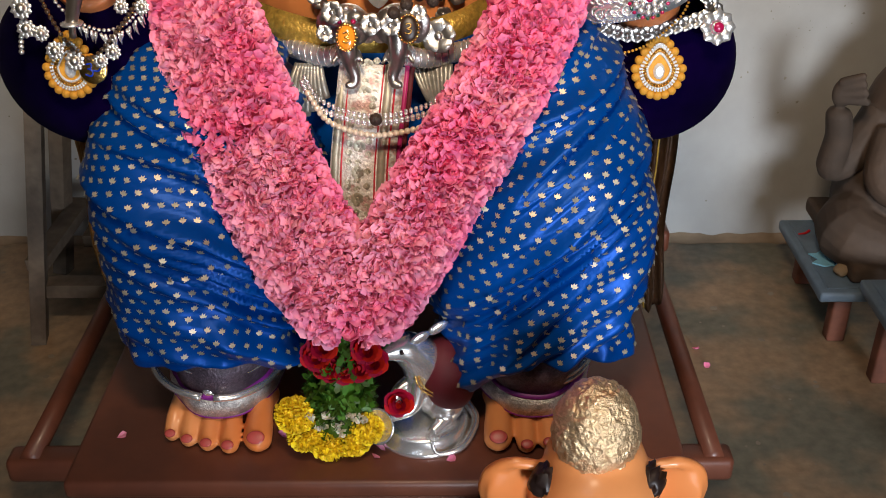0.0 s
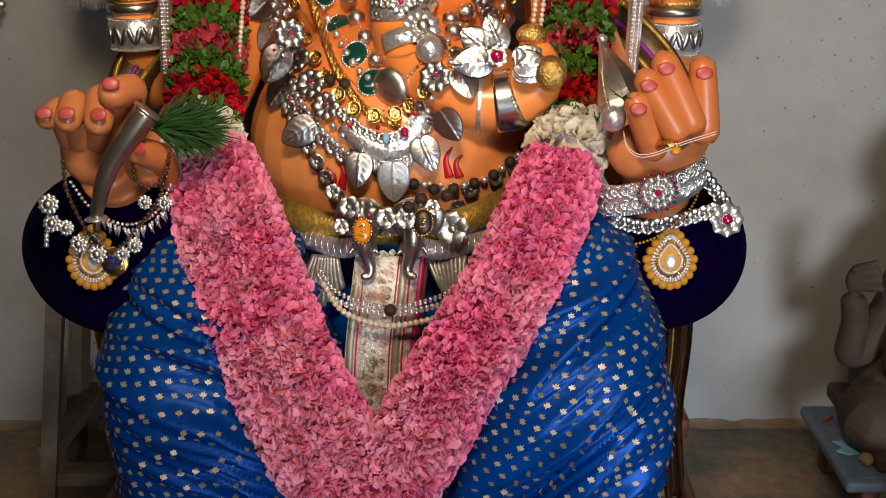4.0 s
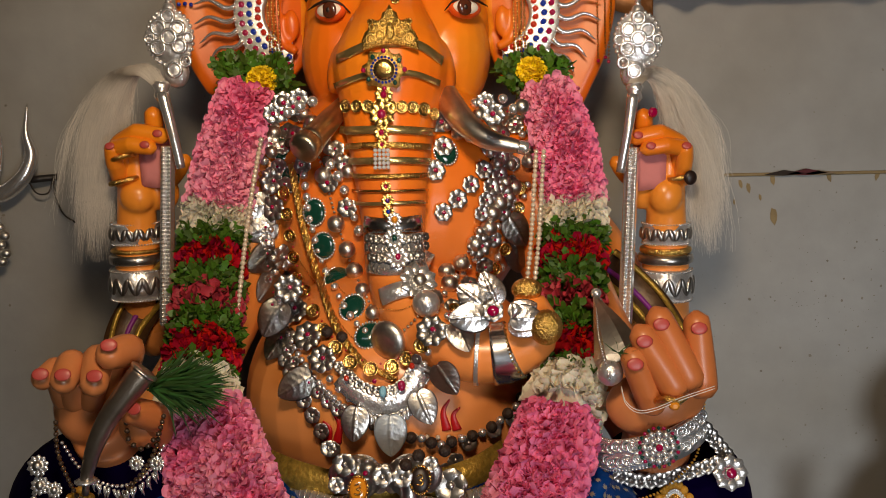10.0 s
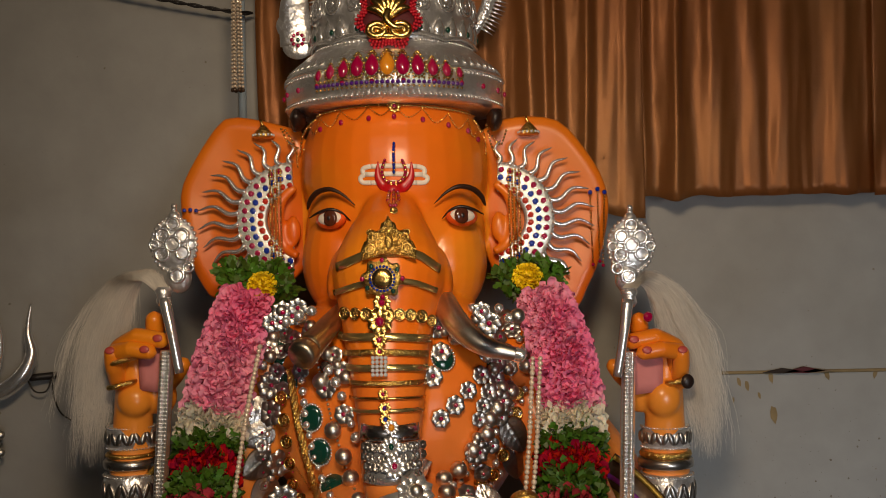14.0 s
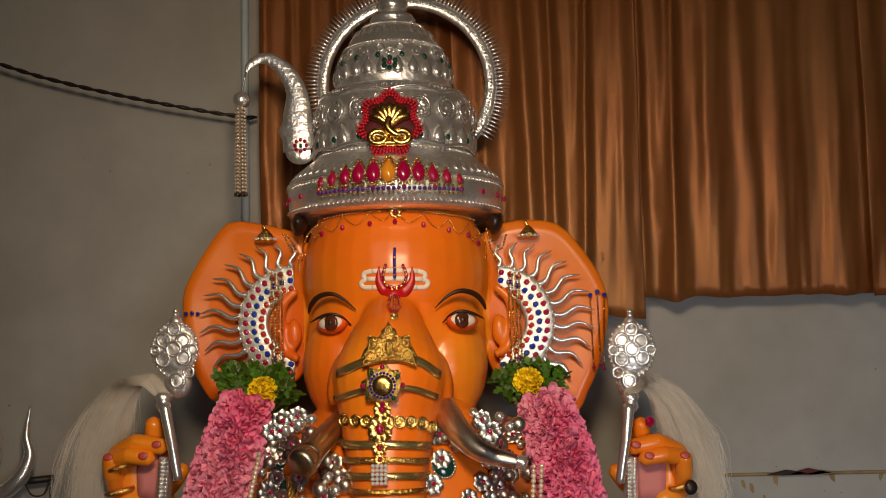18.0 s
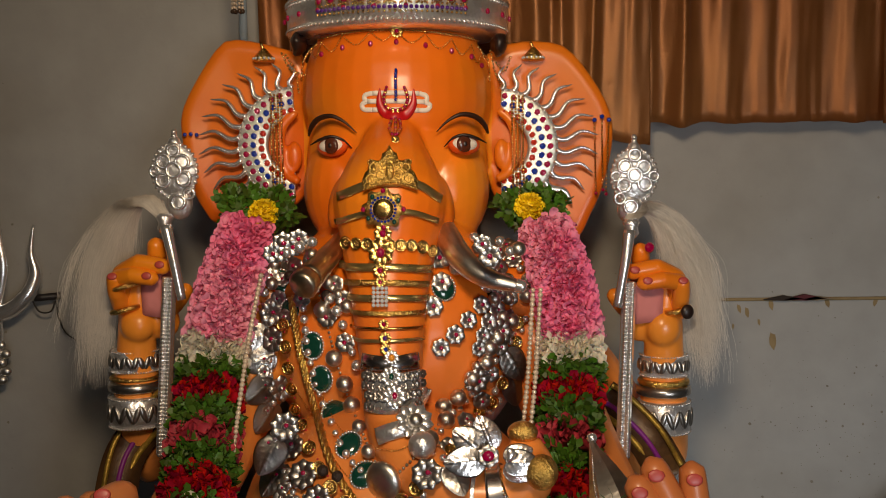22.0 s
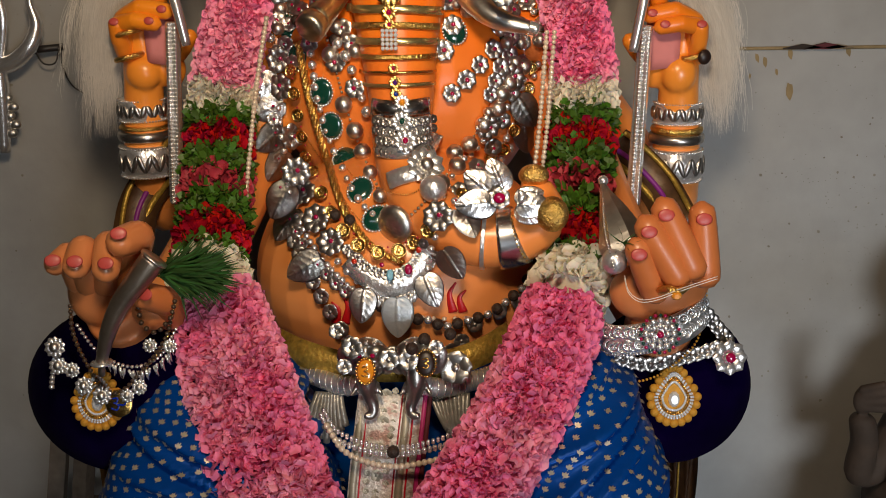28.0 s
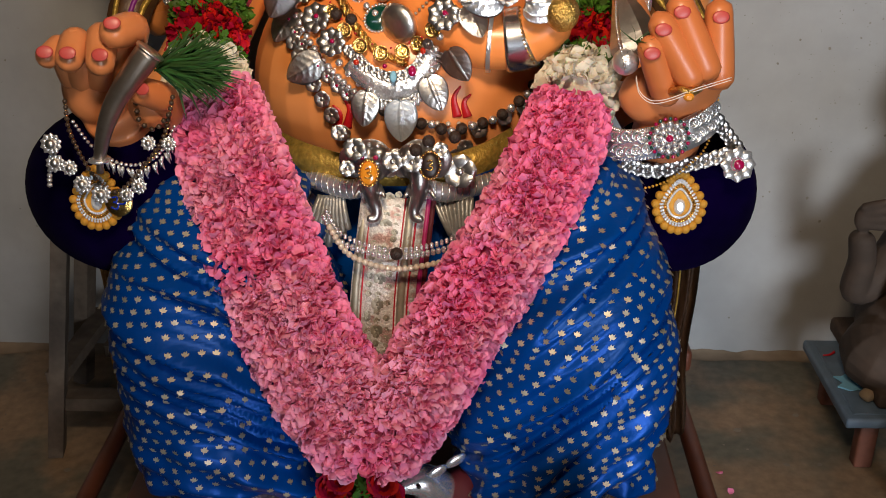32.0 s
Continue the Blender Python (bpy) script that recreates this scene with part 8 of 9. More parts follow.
def horn():
    th = thing("silver_horn", (-0.492, 1.58, 1.033), "curved dull silver horn held in the hand", "horn")
    bm = bmesh.new()
    tube(bm, [(*(-0.394, 1.575, 1.194), 0.0205), (*(-0.417, 1.568, 1.166), 0.0185), (*(-0.449, 1.563, 1.125), 0.0155), (*(-0.472, 1.562, 1.081), 0.0125), (*(-0.489, 1.566, 1.032), 0.0090)], n=18, seg=26)
    part("shaft", bm, HORN, th)
    a, b = V(*(-0.394, 1.575, 1.194)), V(*(-0.417, 1.568, 1.166))
    bm = bmesh.new()
    tube(bm, [(*(a + (a - b) * 0.04), 0.0225), (*(a - (a - b) * 0.06), 0.0225)], n=20, seg=3)
    part("lid", bm, DULL_SILVER, th)
    c = V(*(-0.489, 1.566, 1.03))
    bm = bmesh.new()
    lathe(bm, [(0.007, -0.005), (0.017, -0.002), (0.017, 0.001), (0.007, 0.004)], 18, Matrix.Translation(c))
    part("collar", bm, SILVER, th)
    bm = bmesh.new()
    tube(bm, [c, c + V(-0.003, 0.002, -0.022)], 0.0055, 10, 4)
    part("tip", bm, HORN, th)
    th = thing("grass_bunch", (-0.388, 1.6, 1.171), "bunch of long dark green grass blades", "grass", "grass tufts")
    a, b = V(*(-0.392, 1.6, 1.166)), V(*(-0.307, 1.66, 1.147))
    n = 420
    at, up, tp = [], [], []
    for _ in range(n):
        f = random.random()
        at.append(a + (b - a) * f * 0.55 + V(random.uniform(-1, 1), random.uniform(-1, 0.5), random.uniform(-1, 1)) * 0.010)
        up.append(V(0, -1, 0.1))
    ang = np.random.normal(-math.pi / 2, 0.42, n)
    me = scatter(*BLADE, at, up, np.random.uniform(0.05, 0.085, n), spin=ang, tip=np.random.uniform(-0.1, 0.45, n))
    tagged(part("blade", me, GRASS, th), kind="stuff")


def ceremonial_axe(name, label, shaft, head, s, y):
    th = thing(name, shaft[-1], label, "axe", "ceremonial axes")
    bm = bmesh.new()
    a, b = V(*shaft[0]), V(*shaft[-1])
    box(bm, (-0.0135, -0.008, -0.5), (0.0135, 0.008, 0.5), 0.003, Matrix.Translation((a + b) / 2) @ (b - a).to_track_quat("Z", "Y").to_matrix().to_4x4() @ Matrix.Diagonal((1, 1, (b - a).length, 1)))
    part("shaft", bm, SILVER, th, smooth=False)
    n = 46
    bead = sphere_mesh("stud", 0.0042, SILVER, 8, 6)
    for k in range(n):
        p = a + (b - a) * (k + 0.5) / n
        for dx in (-0.006, 0.006):
            put("stud", bead, th, Matrix.Translation(p + V(dx, -0.009, 0)))
    c = V(*head)
    bm = bmesh.new()
    ball(bm, c, (0.045, 0.014, 0.055), 24, 16)
    ball(bm, c + V(0.008 * s, 0, -0.066), (0.026, 0.014, 0.032), 20, 12)
    ball(bm, c + V(0, 0, 0.052), (0.014, 0.012, 0.018), 14, 10)
    part("pierced_head", bm, EMBOSSED, th)
    ringf = bezel_form("scroll", 0.013, 0.013, 0.004, SILVER)
    for dx, dz, k in ((-0.02, 0.02, 1), (0.018, 0.018, 1), (-0.022, -0.018, 1), (0.020, -0.016, 1), (0, 0.002, 1.1), (0.0, 0.042, 0.9), (0.008 * s, -0.062, 1.0), (0.03 * s, -0.045, 0.8), (0.038, 0.0, 0.7), (-0.038, 0.0, 0.7)):
        put("scroll", ringf, th, Matrix.Translation(c + V(dx, -0.013, dz)) @ Matrix.Scale(k, 4))
    bead2 = sphere_mesh("edge_bead", 0.0048, SILVER, 8, 6)
    for k in range(30):
        t = k * math.tau / 30
        put("edge_bead", bead2, th, Matrix.Translation(c + V(math.cos(t) * 0.045, -0.004, math.sin(t) * 0.055)))
    for dz in (0.070, 0.078):
        put("knob", bead2, th, Matrix.Translation(c + V(0, 0, dz)) @ Matrix.Scale(1.4, 4))
    return th


def fly_whisk(label, root, path, spread, stick):
    th = thing("fly_whisk", root, label, "whisk", "fly whisks")
    bm = bmesh.new()
    tube(bm, [(*p, r) for p, r in stick], n=12, seg=16)
    part("handle", bm, SILVER, th)
    bm = bmesh.new()
    o = V(*root)
    lathe(bm, [(0.010, -0.02), (0.016, -0.012), (0.013, 0.0), (0.018, 0.010), (0.012, 0.018)], 16, Matrix.Translation(o))
    part("socket", bm, EMBOSSED, th)
    vs, fs = [], []
    spine = glide(path, 40)
    for lock in range(150):
        u, w = random.gauss(0, 1), random.gauss(0, 1)
        start = random.random() ** 2 * 0.35
        reach = 0.38 + 0.62 * random.random() ** 0.9
        ph, sway = random.uniform(0, 6.28), random.uniform(0.002, 0.010)
        for k in range(30):
            a, c = u + random.gauss(0, 0.35), w + random.gauss(0, 0.35)
            end = min(1.0, reach * random.uniform(0.75, 1.05))
            if end - start < 0.12:
                continue
            am, p2, fr = random.uniform(0.0012, 0.0065), random.uniform(0, 6.28), random.uniform(9, 30)
            b, m_ = len(vs), 11
            w0 = random.uniform(0.00026, 0.00055)
            for i in range(m_):
                f = start + (end - start) * i / (m_ - 1)
                q = spine[int(f * 39)] * (1 - (f * 39) % 1) + spine[min(39, int(f * 39) + 1)] * ((f * 39) % 1)
                g = spread * (0.35 + 1.5 * min(1, f * 2.2)) * (1 + 0.5 * f)
                wave = sway * min(1, f * 3) * math.sin(f * 8 + ph) + am * math.sin(f * fr + p2)
                p = (q[0] + a * g + wave, q[1] + c * g * 0.7, q[2] + 0.45 * c * g * (1 - f) + am * math.cos(f * fr * 0.8 + p2))
                t = w0 * (1 - 0.7 * i / (m_ - 1))
                vs += [(p[0] - t, p[1], p[2] - t * 0.4), (p[0] + t, p[1], p[2] + t * 0.4)]
            fs += [(b + 2 * i, b + 2 * i + 1, b + 2 * i + 3, b + 2 * i + 2) for i in range(m_ - 1)]
    me = bpy.data.meshes.new("hair")
    me.from_pydata(vs, [], fs)
    tagged(part("hair", me, WOOL, th, "long soft white hair"), kind="stuff")


def raised_arms():
    ceremonial_axe("ceremonial_axe", "silver ceremonial axe with pierced head and studded shaft", [(-0.5, 2.15, 1.496), (-0.515, 2.12, 1.14)], (-0.49, 2.18, 1.706), 1, 2.18)
    ceremonial_axe("ceremonial_axe", "silver ceremonial axe with leaf-shaped head and studded shaft", [(0.422, 2.19, 1.473), (0.405, 2.16, 1.118)], (0.436, 2.22, 1.685), -1, 2.22)
    fly_whisk("white hair fly whisk with a silver handle", (-0.505, 2.15, 1.604), [(-0.508, 2.16, 1.615), (-0.553, 2.19, 1.648), (-0.606, 2.22, 1.630), (-0.652, 2.25, 1.550), (-0.680, 2.26, 1.455), (-0.697, 2.26, 1.345), (-0.702, 2.26, 1.250)], 0.0088, [((-0.498, 2.13, 1.599), 0.012), ((-0.482, 2.12, 1.532), 0.011), ((-0.468, 2.12, 1.453), 0.009)])
    fly_whisk("white hair fly whisk with a silver handle", (0.426, 2.19, 1.582), [(0.424, 2.20, 1.595), (0.462, 2.22, 1.622), (0.514, 2.25, 1.585), (0.558, 2.28, 1.495), (0.582, 2.29, 1.405), (0.597, 2.29, 1.310), (0.600, 2.29, 1.240)], 0.0085, [((0.42, 2.17, 1.577), 0.012), ((0.409, 2.16, 1.51), 0.010), ((0.394, 2.16, 1.425), 0.009)])
    # pink felt pads, rings
    for p, q in (((-0.539, 2.19, 1.448), 1), ((0.468, 2.23, 1.422), -1)):
        bm = bmesh.new()
        c = V(*p)
        plate(bm, [(-0.028 * q, -0.035), (-0.030 * q, 0.03), (0.0, 0.055), (0.036 * q, 0.06), (0.040 * q, 0.0), (0.028 * q, -0.042)][::-q], 0.012, Matrix.Translation(c), 0.004)
        solo("felt_pad", bm, PINK_CLOTH, "pink felt pad held behind the shaft", "pad", "felt pads")
    for p, r in (((-0.597, 2.16, 1.475), 0.024), ((-0.605, 2.18, 1.425), 0.026), ((0.528, 2.22, 1.408), 0.024)):
        th = thing("finger_ring", p, "ornate gold finger ring", "ring", "finger rings")
        bm = bmesh.new()
        tube(bm, [V(*p) + V(math.cos(a) * r, -math.sin(a) * r * 0.8 + 0.01, 0.006 * math.cos(a)) for a in (-0.2, 0.5, 1.2, 1.9, 2.6, 3.3)], 0.0058, 8, 24)
        part("band", bm, FILIGREE, th)
        if p[0] > 0:
            put("stone", cabochon_form("stone", 0.014, 0.015, 0.008, BLACK_PAINT), th, facing(V(*p) + V(0.014, -0.018, 0), (0.3, -1, 0)))
    put_ruby = thing("finger_ring", (0.465, 2.2, 1.541), "finger ring with a dark red stone", "ring", "finger rings")
    put("stone", gem_form("stone", 0.011, 0.011, 0.008, RUBY, 10), put_ruby, facing((0.463, 2.19, 1.541), (0.4, -1, 0)))
    # arm bracelets
    for cx, cy, rows in ((-0.605, 2.245, ((1.312, 0.049, 0.046, EMBOSSED), (1.276, 0.052, 0.010, FILIGREE), (1.258, 0.056, 0.020, JEWEL_SILVER), (1.205, 0.056, 0.066, EMBOSSED))), (0.510, 2.285, ((1.286, 0.049, 0.046, EMBOSSED), (1.250, 0.053, 0.014, FILIGREE), (1.232, 0.057, 0.020, JEWEL_SILVER), (1.176, 0.056, 0.068, EMBOSSED)))):
        for z, r, h, m_ in rows:
            th = thing("arm_bracelet", (cx, cy, z - h / 2), "embossed silver arm bracelet" if m_ is not FILIGREE else "twisted gold arm bracelet", "bracelet", "arm bracelets")
            bm = bmesh.new()
            lathe(bm, [(r - 0.004, -h / 2), (r, -h / 2 + 0.002), (r + 0.002, 0), (r, h / 2 - 0.002), (r - 0.004, h / 2)], 36, Matrix.Translation((cx, cy, z)))
            part("band", bm, m_, th)
            if m_ is EMBOSSED:
                petal = mesh("relief_leaf", ball(bmesh.new(), (0, 0, 0), (0.0065, 0.0045, h * 0.30), 10, 8), JEWEL_SILVER)
                for k in range(15):
                    a = math.radians(-185 + 14 * k)
                    d = V(math.cos(a), math.sin(a), 0)
                    put("relief_leaf", petal, th, facing(V(cx, cy, z) + d * (r + 0.002), d, 20 * (-1) ** k))
                for e in (-1, 1):
                    strand("beaded_edge", th, [V(cx + math.cos(a) * (r + 0.001), cy + math.sin(a) * (r + 0.001), z + e * h * 0.46) for a in [math.radians(-185 + 19 * k) for k in range(11)]], SILVER, 0.0026, 0.006, free=True)


def shoulder_greens():
    for pts, y in (([(-0.397, 2.2, 1.629), (-0.356, 2.2, 1.634), (-0.31, 2.2, 1.621), (-0.263, 2.2, 1.637)], 0), ([(0.174, 2.2, 1.605), (0.209, 2.2, 1.627), (0.249, 2.2, 1.62), (0.289, 2.2, 1.608)], 0)):
        th = thing("leaf_spray", pts[0], "green leaves and a yellow marigold at the shoulder", "flowers", "shoulder leaf sprays")
        path = [(*p, 0.034) for p in pts]
        at, up = along(path, 520)
        tagged(part("leaf_tuft", scatter(*LEAFLET, at, up, np.random.uniform(0.012, 0.022, 520), tip=np.random.uniform(0, 1, 520)), GREEN, th), kind="stuff")
        c = V(*pts[2]) + V(0.0, -0.035, 0.0) if pts[0][0] < 0 else V(*pts[1]) + V(0.01, -0.035, 0.0)
        marigold(c, 0.030, th)


def marigold(c, r, parent=None, material=None, name="marigold"):
    n = 420
    ups = []
    for k in range(n):
        z = 1 - 2 * (k + 0.5) / n
        a = k * 2.39996
        ups.append((math.sqrt(1 - z * z) * math.cos(a), math.sqrt(1 - z * z) * math.sin(a), z))
    at = [Vector(c) + V(u[0], u[1], u[2] * 0.88) * r * random.uniform(0.70, 0.80) for u in ups]
    me = scatter(*PETAL, at, ups, np.random.uniform(0.20, 0.30, n) * r, tip=np.random.uniform(0.6, 1.2, n))
    full = bmesh.new()
    full.from_mesh(me)
    ball(full, c, r * 0.74, 14, 10)
    me = bpy.data.meshes.new(name)
    full.to_mesh(me)
    full.free()
    if parent:
        return tagged(part(name, me, material or MARIGOLD, parent, "ruffled yellow marigold"), kind="stuff")
    return solo(name, me, material or MARIGOLD, "ruffled yellow marigold flower head on the board", "flower", "marigolds")


waist()
cushion_jewels()
conch()
horn()
raised_arms()
shoulder_greens()


# ---- feet and the board ----
def feet_things():
    for x0, s in ((-0.350, 1), (0.222, -1)):
        m = Matrix.Translation((x0, 1.675, 0.318)) @ Matrix.Rotation(radians(10), 4, "X") @ Matrix.Diagonal((1.02, 1.32, 1, 1))
        th = thing("garment_hem", (x0, 1.685, 0.31), "silver woven hem with a purple edge above the foot", "garment", "garment hems")
        for r0, z0, r1, z1, m_ in ((0.106, 0.008, 0.107, 0.014, PURPLE_EDGE), (0.107, 0.014, 0.103, 0.052, HEM_SILVER), (0.103, 0.052, 0.100, 0.060, PURPLE_EDGE), (0.099, 0.060, 0.094, 0.135, DARK_BROCADE)):
            bm = bmesh.new()
            lathe(bm, [(r0 - 0.03, z0), (r0, z0), ((r0 + r1) / 2 + 0.001, (z0 + z1) / 2), (r1, z1), (r1 - 0.03, z1)], 60, m)
            for v in bm.verts:
                a = math.atan2(v.co.y - 1.685, v.co.x - x0)
                v.co += V(math.cos(a), math.sin(a), 0.4) * 0.0022 * math.sin(a * 11 + v.co.z * 30)
            part("woven_band", bm, m_, th)
        th = thing("anklet", (x0, 1.685, 0.36), "open silver anklet ring", "anklet", "anklets")
        for dz, r, tilt, sh, thick in (((0.030, 0.124, 4, -0.014, 0.0075), (0.078, 0.116, 8, -0.004, 0.0032)) if s > 0 else ((0.058, 0.110, 10, 0.004, 0.006), (0.070, 0.110, 10, 0.004, 0.006))):
            bm = bmesh.new()
            q = Matrix.Translation((x0 + sh, 1.672, 0.335 + dz)) @ Matrix.Rotation(radians(tilt), 4, "X")
            tube(bm, [tuple(q @ V(math.cos(a) * r, math.sin(a) * r * 1.15, 0.008 * math.sin(2 * a))) for a in [math.radians(-85 + 350 * k / 20) for k in range(21)]], thick, 12, 70)
            part("ring", bm, SILVER, th)
        bm = bmesh.new()
        if s > 0:
            ball(bm, (x0 - 0.012, 1.543, 0.360), (0.013, 0.009, 0.009), 12, 8)
        else:
            ball(bm, (x0 + 0.004, 1.553, 0.386), (0.006, 0.010, 0.013), 12, 8)
        part("clasp", bm, SILVER, th)


def mouse():
    th = thing("silver_mouse", (0.035, 1.57, 0.25), "polished silver mouse figure on a round base", "figurine")
    bm = bmesh.new()
    lathe(bm, [(0.086, 0.0), (0.090, 0.005), (0.088, 0.011), (0.080, 0.014), (0.078, 0.026), (0.070, 0.032), (0.02, 0.034)], 40, Matrix.Translation((0.035, 1.575, 0.25)))
    part("base", bm, SILVER, th)
    bm = bmesh.new()
    ball(bm, (0.050, 1.585, 0.345), (0.050, 0.050, 0.068), 24, 16, (0, -12, 0))
    ball(bm, (0.070, 1.560, 0.312), (0.034, 0.030, 0.034), 18, 12)
    tube(bm, [(0.042, 1.575, 0.385, 0.042), (0.022, 1.555, 0.425, 0.034), (0.004, 1.54, 0.447, 0.028), (-0.018, 1.525, 0.450, 0.016), (-0.034, 1.515, 0.450, 0.007)], n=18, seg=22)
    tube(bm, [(0.030, 1.555, 0.37, 0.016), (0.018, 1.525, 0.335, 0.012), (-0.012, 1.515, 0.325, 0.010), (-0.022, 1.51, 0.32, 0.007)], n=12, seg=14)
    tube(bm, [(0.02, 1.57, 0.36, 0.016), (-0.008, 1.55, 0.35, 0.012), (-0.020, 1.535, 0.325, 0.009)], n=12, seg=12)
    tube(bm, [(0.075, 1.545, 0.295, 0.016), (0.055, 1.525, 0.287, 0.012), (0.048, 1.515, 0.287, 0.008)], n=12, seg=10)
    part("body", remeshed(bm, 0.003, 5), SILVER, th)
    for s in (0.0, 0.030):
        bm = bmesh.new()
        ball(bm, (0.030 + s, 1.535 + s, 0.470), (0.020, 0.005, 0.010), 14, 10, (0, -25, 20))
        part("ear", bm, SILVER, th)
    for p in ((0.002, 1.512, 0.458), (-0.020, 1.53, 0.460)):
        put("eye", sphere_mesh("eye", 0.004, BLACK_PAINT, 10, 7), th, Matrix.Translation(p))
    bm = bmesh.new()
    tube(bm, [(0.105, 1.60, 0.292, 0.008), (0.125, 1.56, 0.278, 0.007), (0.100, 1.505, 0.264, 0.006), (0.060, 1.49, 0.262, 0.004), (0.048, 1.495, 0.285, 0.003)], n=10, seg=26)
    part("tail", bm, SILVER, th)
    bm = bmesh.new()
    lathe(bm, [(0.003, -0.010), (0.018, -0.006), (0.030, 0.004), (0.0315, 0.006), (0.026, 0.003), (0.008, -0.004)], 26, Matrix.Translation((-0.040, 1.50, 0.315)) @ Matrix.Rotation(radians(60), 4, "X") @ Matrix.Rotation(radians(-25), 4, "Y"))
    part("bowl", bm, SILVER, th)
    for k in range(4):
        put("claw", mesh("claw", ball(bmesh.new(), (0, 0, 0), (0.003, 0.008, 0.004), 8, 6), SILVER), th, Matrix.Translation((0.042 + k * 0.006, 1.505, 0.286)))
    th = thing("mouse_cloth", (0.07, 1.58, 0.34), "maroon cloth with gold edging on the mouse", "cloth")
    bm = bmesh.new()
    ball(bm, (0.074, 1.580, 0.368), (0.052, 0.060, 0.072), 28, 20, (0, -12, 0))
    part("cape", bm, MAROON, th)
    for pts in ([(0.030, 1.545, 0.425), (0.022, 1.532, 0.395), (0.036, 1.530, 0.365), (0.070, 1.532, 0.345), (0.105, 1.545, 0.330)], [(0.034, 1.545, 0.425), (0.028, 1.530, 0.395), (0.042, 1.528, 0.370), (0.074, 1.530, 0.350), (0.106, 1.543, 0.336)]):
        strand("gold_edging", th, pts, GOLD, 0.0026, 0.0042, free=True)
    for p in ((0.062, 1.532, 0.392), (0.095, 1.540, 0.375)):
        put("sequin", flower_form("sequin", 0.006, 6, GOLD), th, facing(p))
    for o in [q for q in scene.objects if q.name in ("silver_mouse", "mouse_cloth")]:
        o.scale = (1.05, 1.05, 1.05)
        o.location = V(*o.location) * 1.0 + V(-0.014 + (o.location.x - 0.035) * 0.05, 0.0, (o.location.z - 0.25) * 0.05)
    solo("rose", rose((-0.020, 1.49, 0.375), 0.023), ROSE, "single red rose tucked in the mouse's arms", "flower", "roses")


def offering():
    th = thing("flower_offering", (-0.13, 1.55, 0.25), "garland end of green leaves and red roses on the board", "flowers")
    path = [(*(-0.115, 1.555, 0.513), 0.040), (*(-0.119, 1.545, 0.448), 0.046), (*(-0.127, 1.54, 0.365), 0.050), (*(-0.144, 1.54, 0.287), 0.050)]
    for s0, s1, n in ((0.0, 0.45, 260), (0.55, 1.0, 620)):
        at, up = along(path, n, s0, s1)
        tagged(part("leaf_tuft", scatter(*LEAFLET, at, up, np.random.uniform(0.014, 0.024, n), tip=np.random.uniform(0, 1.1, n)), GREEN, th), kind="stuff")
    part("leaf_core", core(path, 0.0, 1.0, 0.8), GREEN, th)
    for p in [(-0.16, 1.5, 0.469), (-0.139, 1.5, 0.445), (-0.112, 1.5, 0.439), (-0.087, 1.5, 0.445), (-0.063, 1.5, 0.457), (-0.147, 1.5, 0.49), (-0.073, 1.5, 0.483)]:
        part("rose_head", rose(p, 0.024), ROSE, th)
    for p in [(-0.177, 1.49, 0.348), (-0.145, 1.49, 0.352), (-0.129, 1.49, 0.329), (-0.104, 1.49, 0.348), (-0.123, 1.49, 0.314), (-0.087, 1.49, 0.342), (-0.157, 1.49, 0.327)]:
        n = 9
        me = scatter(*PETAL, [p] * n, [(random.uniform(-1, 1), -1, random.uniform(-0.3, 1)) for _ in range(n)], [0.013] * n, tip=np.random.uniform(0.7, 1.3, n))
        part("white_blossom", me, CREAM, th)
    for p, r in zip([(-0.204, 1.495, 0.344), (-0.187, 1.495, 0.303), (-0.148, 1.495, 0.282), (-0.104, 1.495, 0.288), (-0.078, 1.495, 0.314)], (0.035, 0.034, 0.034, 0.031, 0.030)):
        marigold((p[0], p[1], max(p[2], 0.25 + r * 0.9)), r)
    for p in ((-0.058, 1.491, 0.252), (-0.049, 1.506, 0.252), (0.061, 1.48, 0.252), (-0.232, 1.542, 0.252), (-0.545, 1.544, 0.252)):
        me = scatter(*PETAL, [p], [(0.2, 0.1, 1)], [0.016], tip=[0.1])
        solo("fallen_petal", me, PINK, "single pink petal lying on the brown board", "petal", "fallen petals")
    for p in ((0.682, 2.077, 0.002), (0.668, 2.162, 0.002)):
        me = scatter(*PETAL, [p], [(0.2, 0.1, 1)], [0.016], tip=[0.1])
        solo("fallen_petal", me, PINK, "single pink petal lying on the cement floor", "petal", "fallen petals")


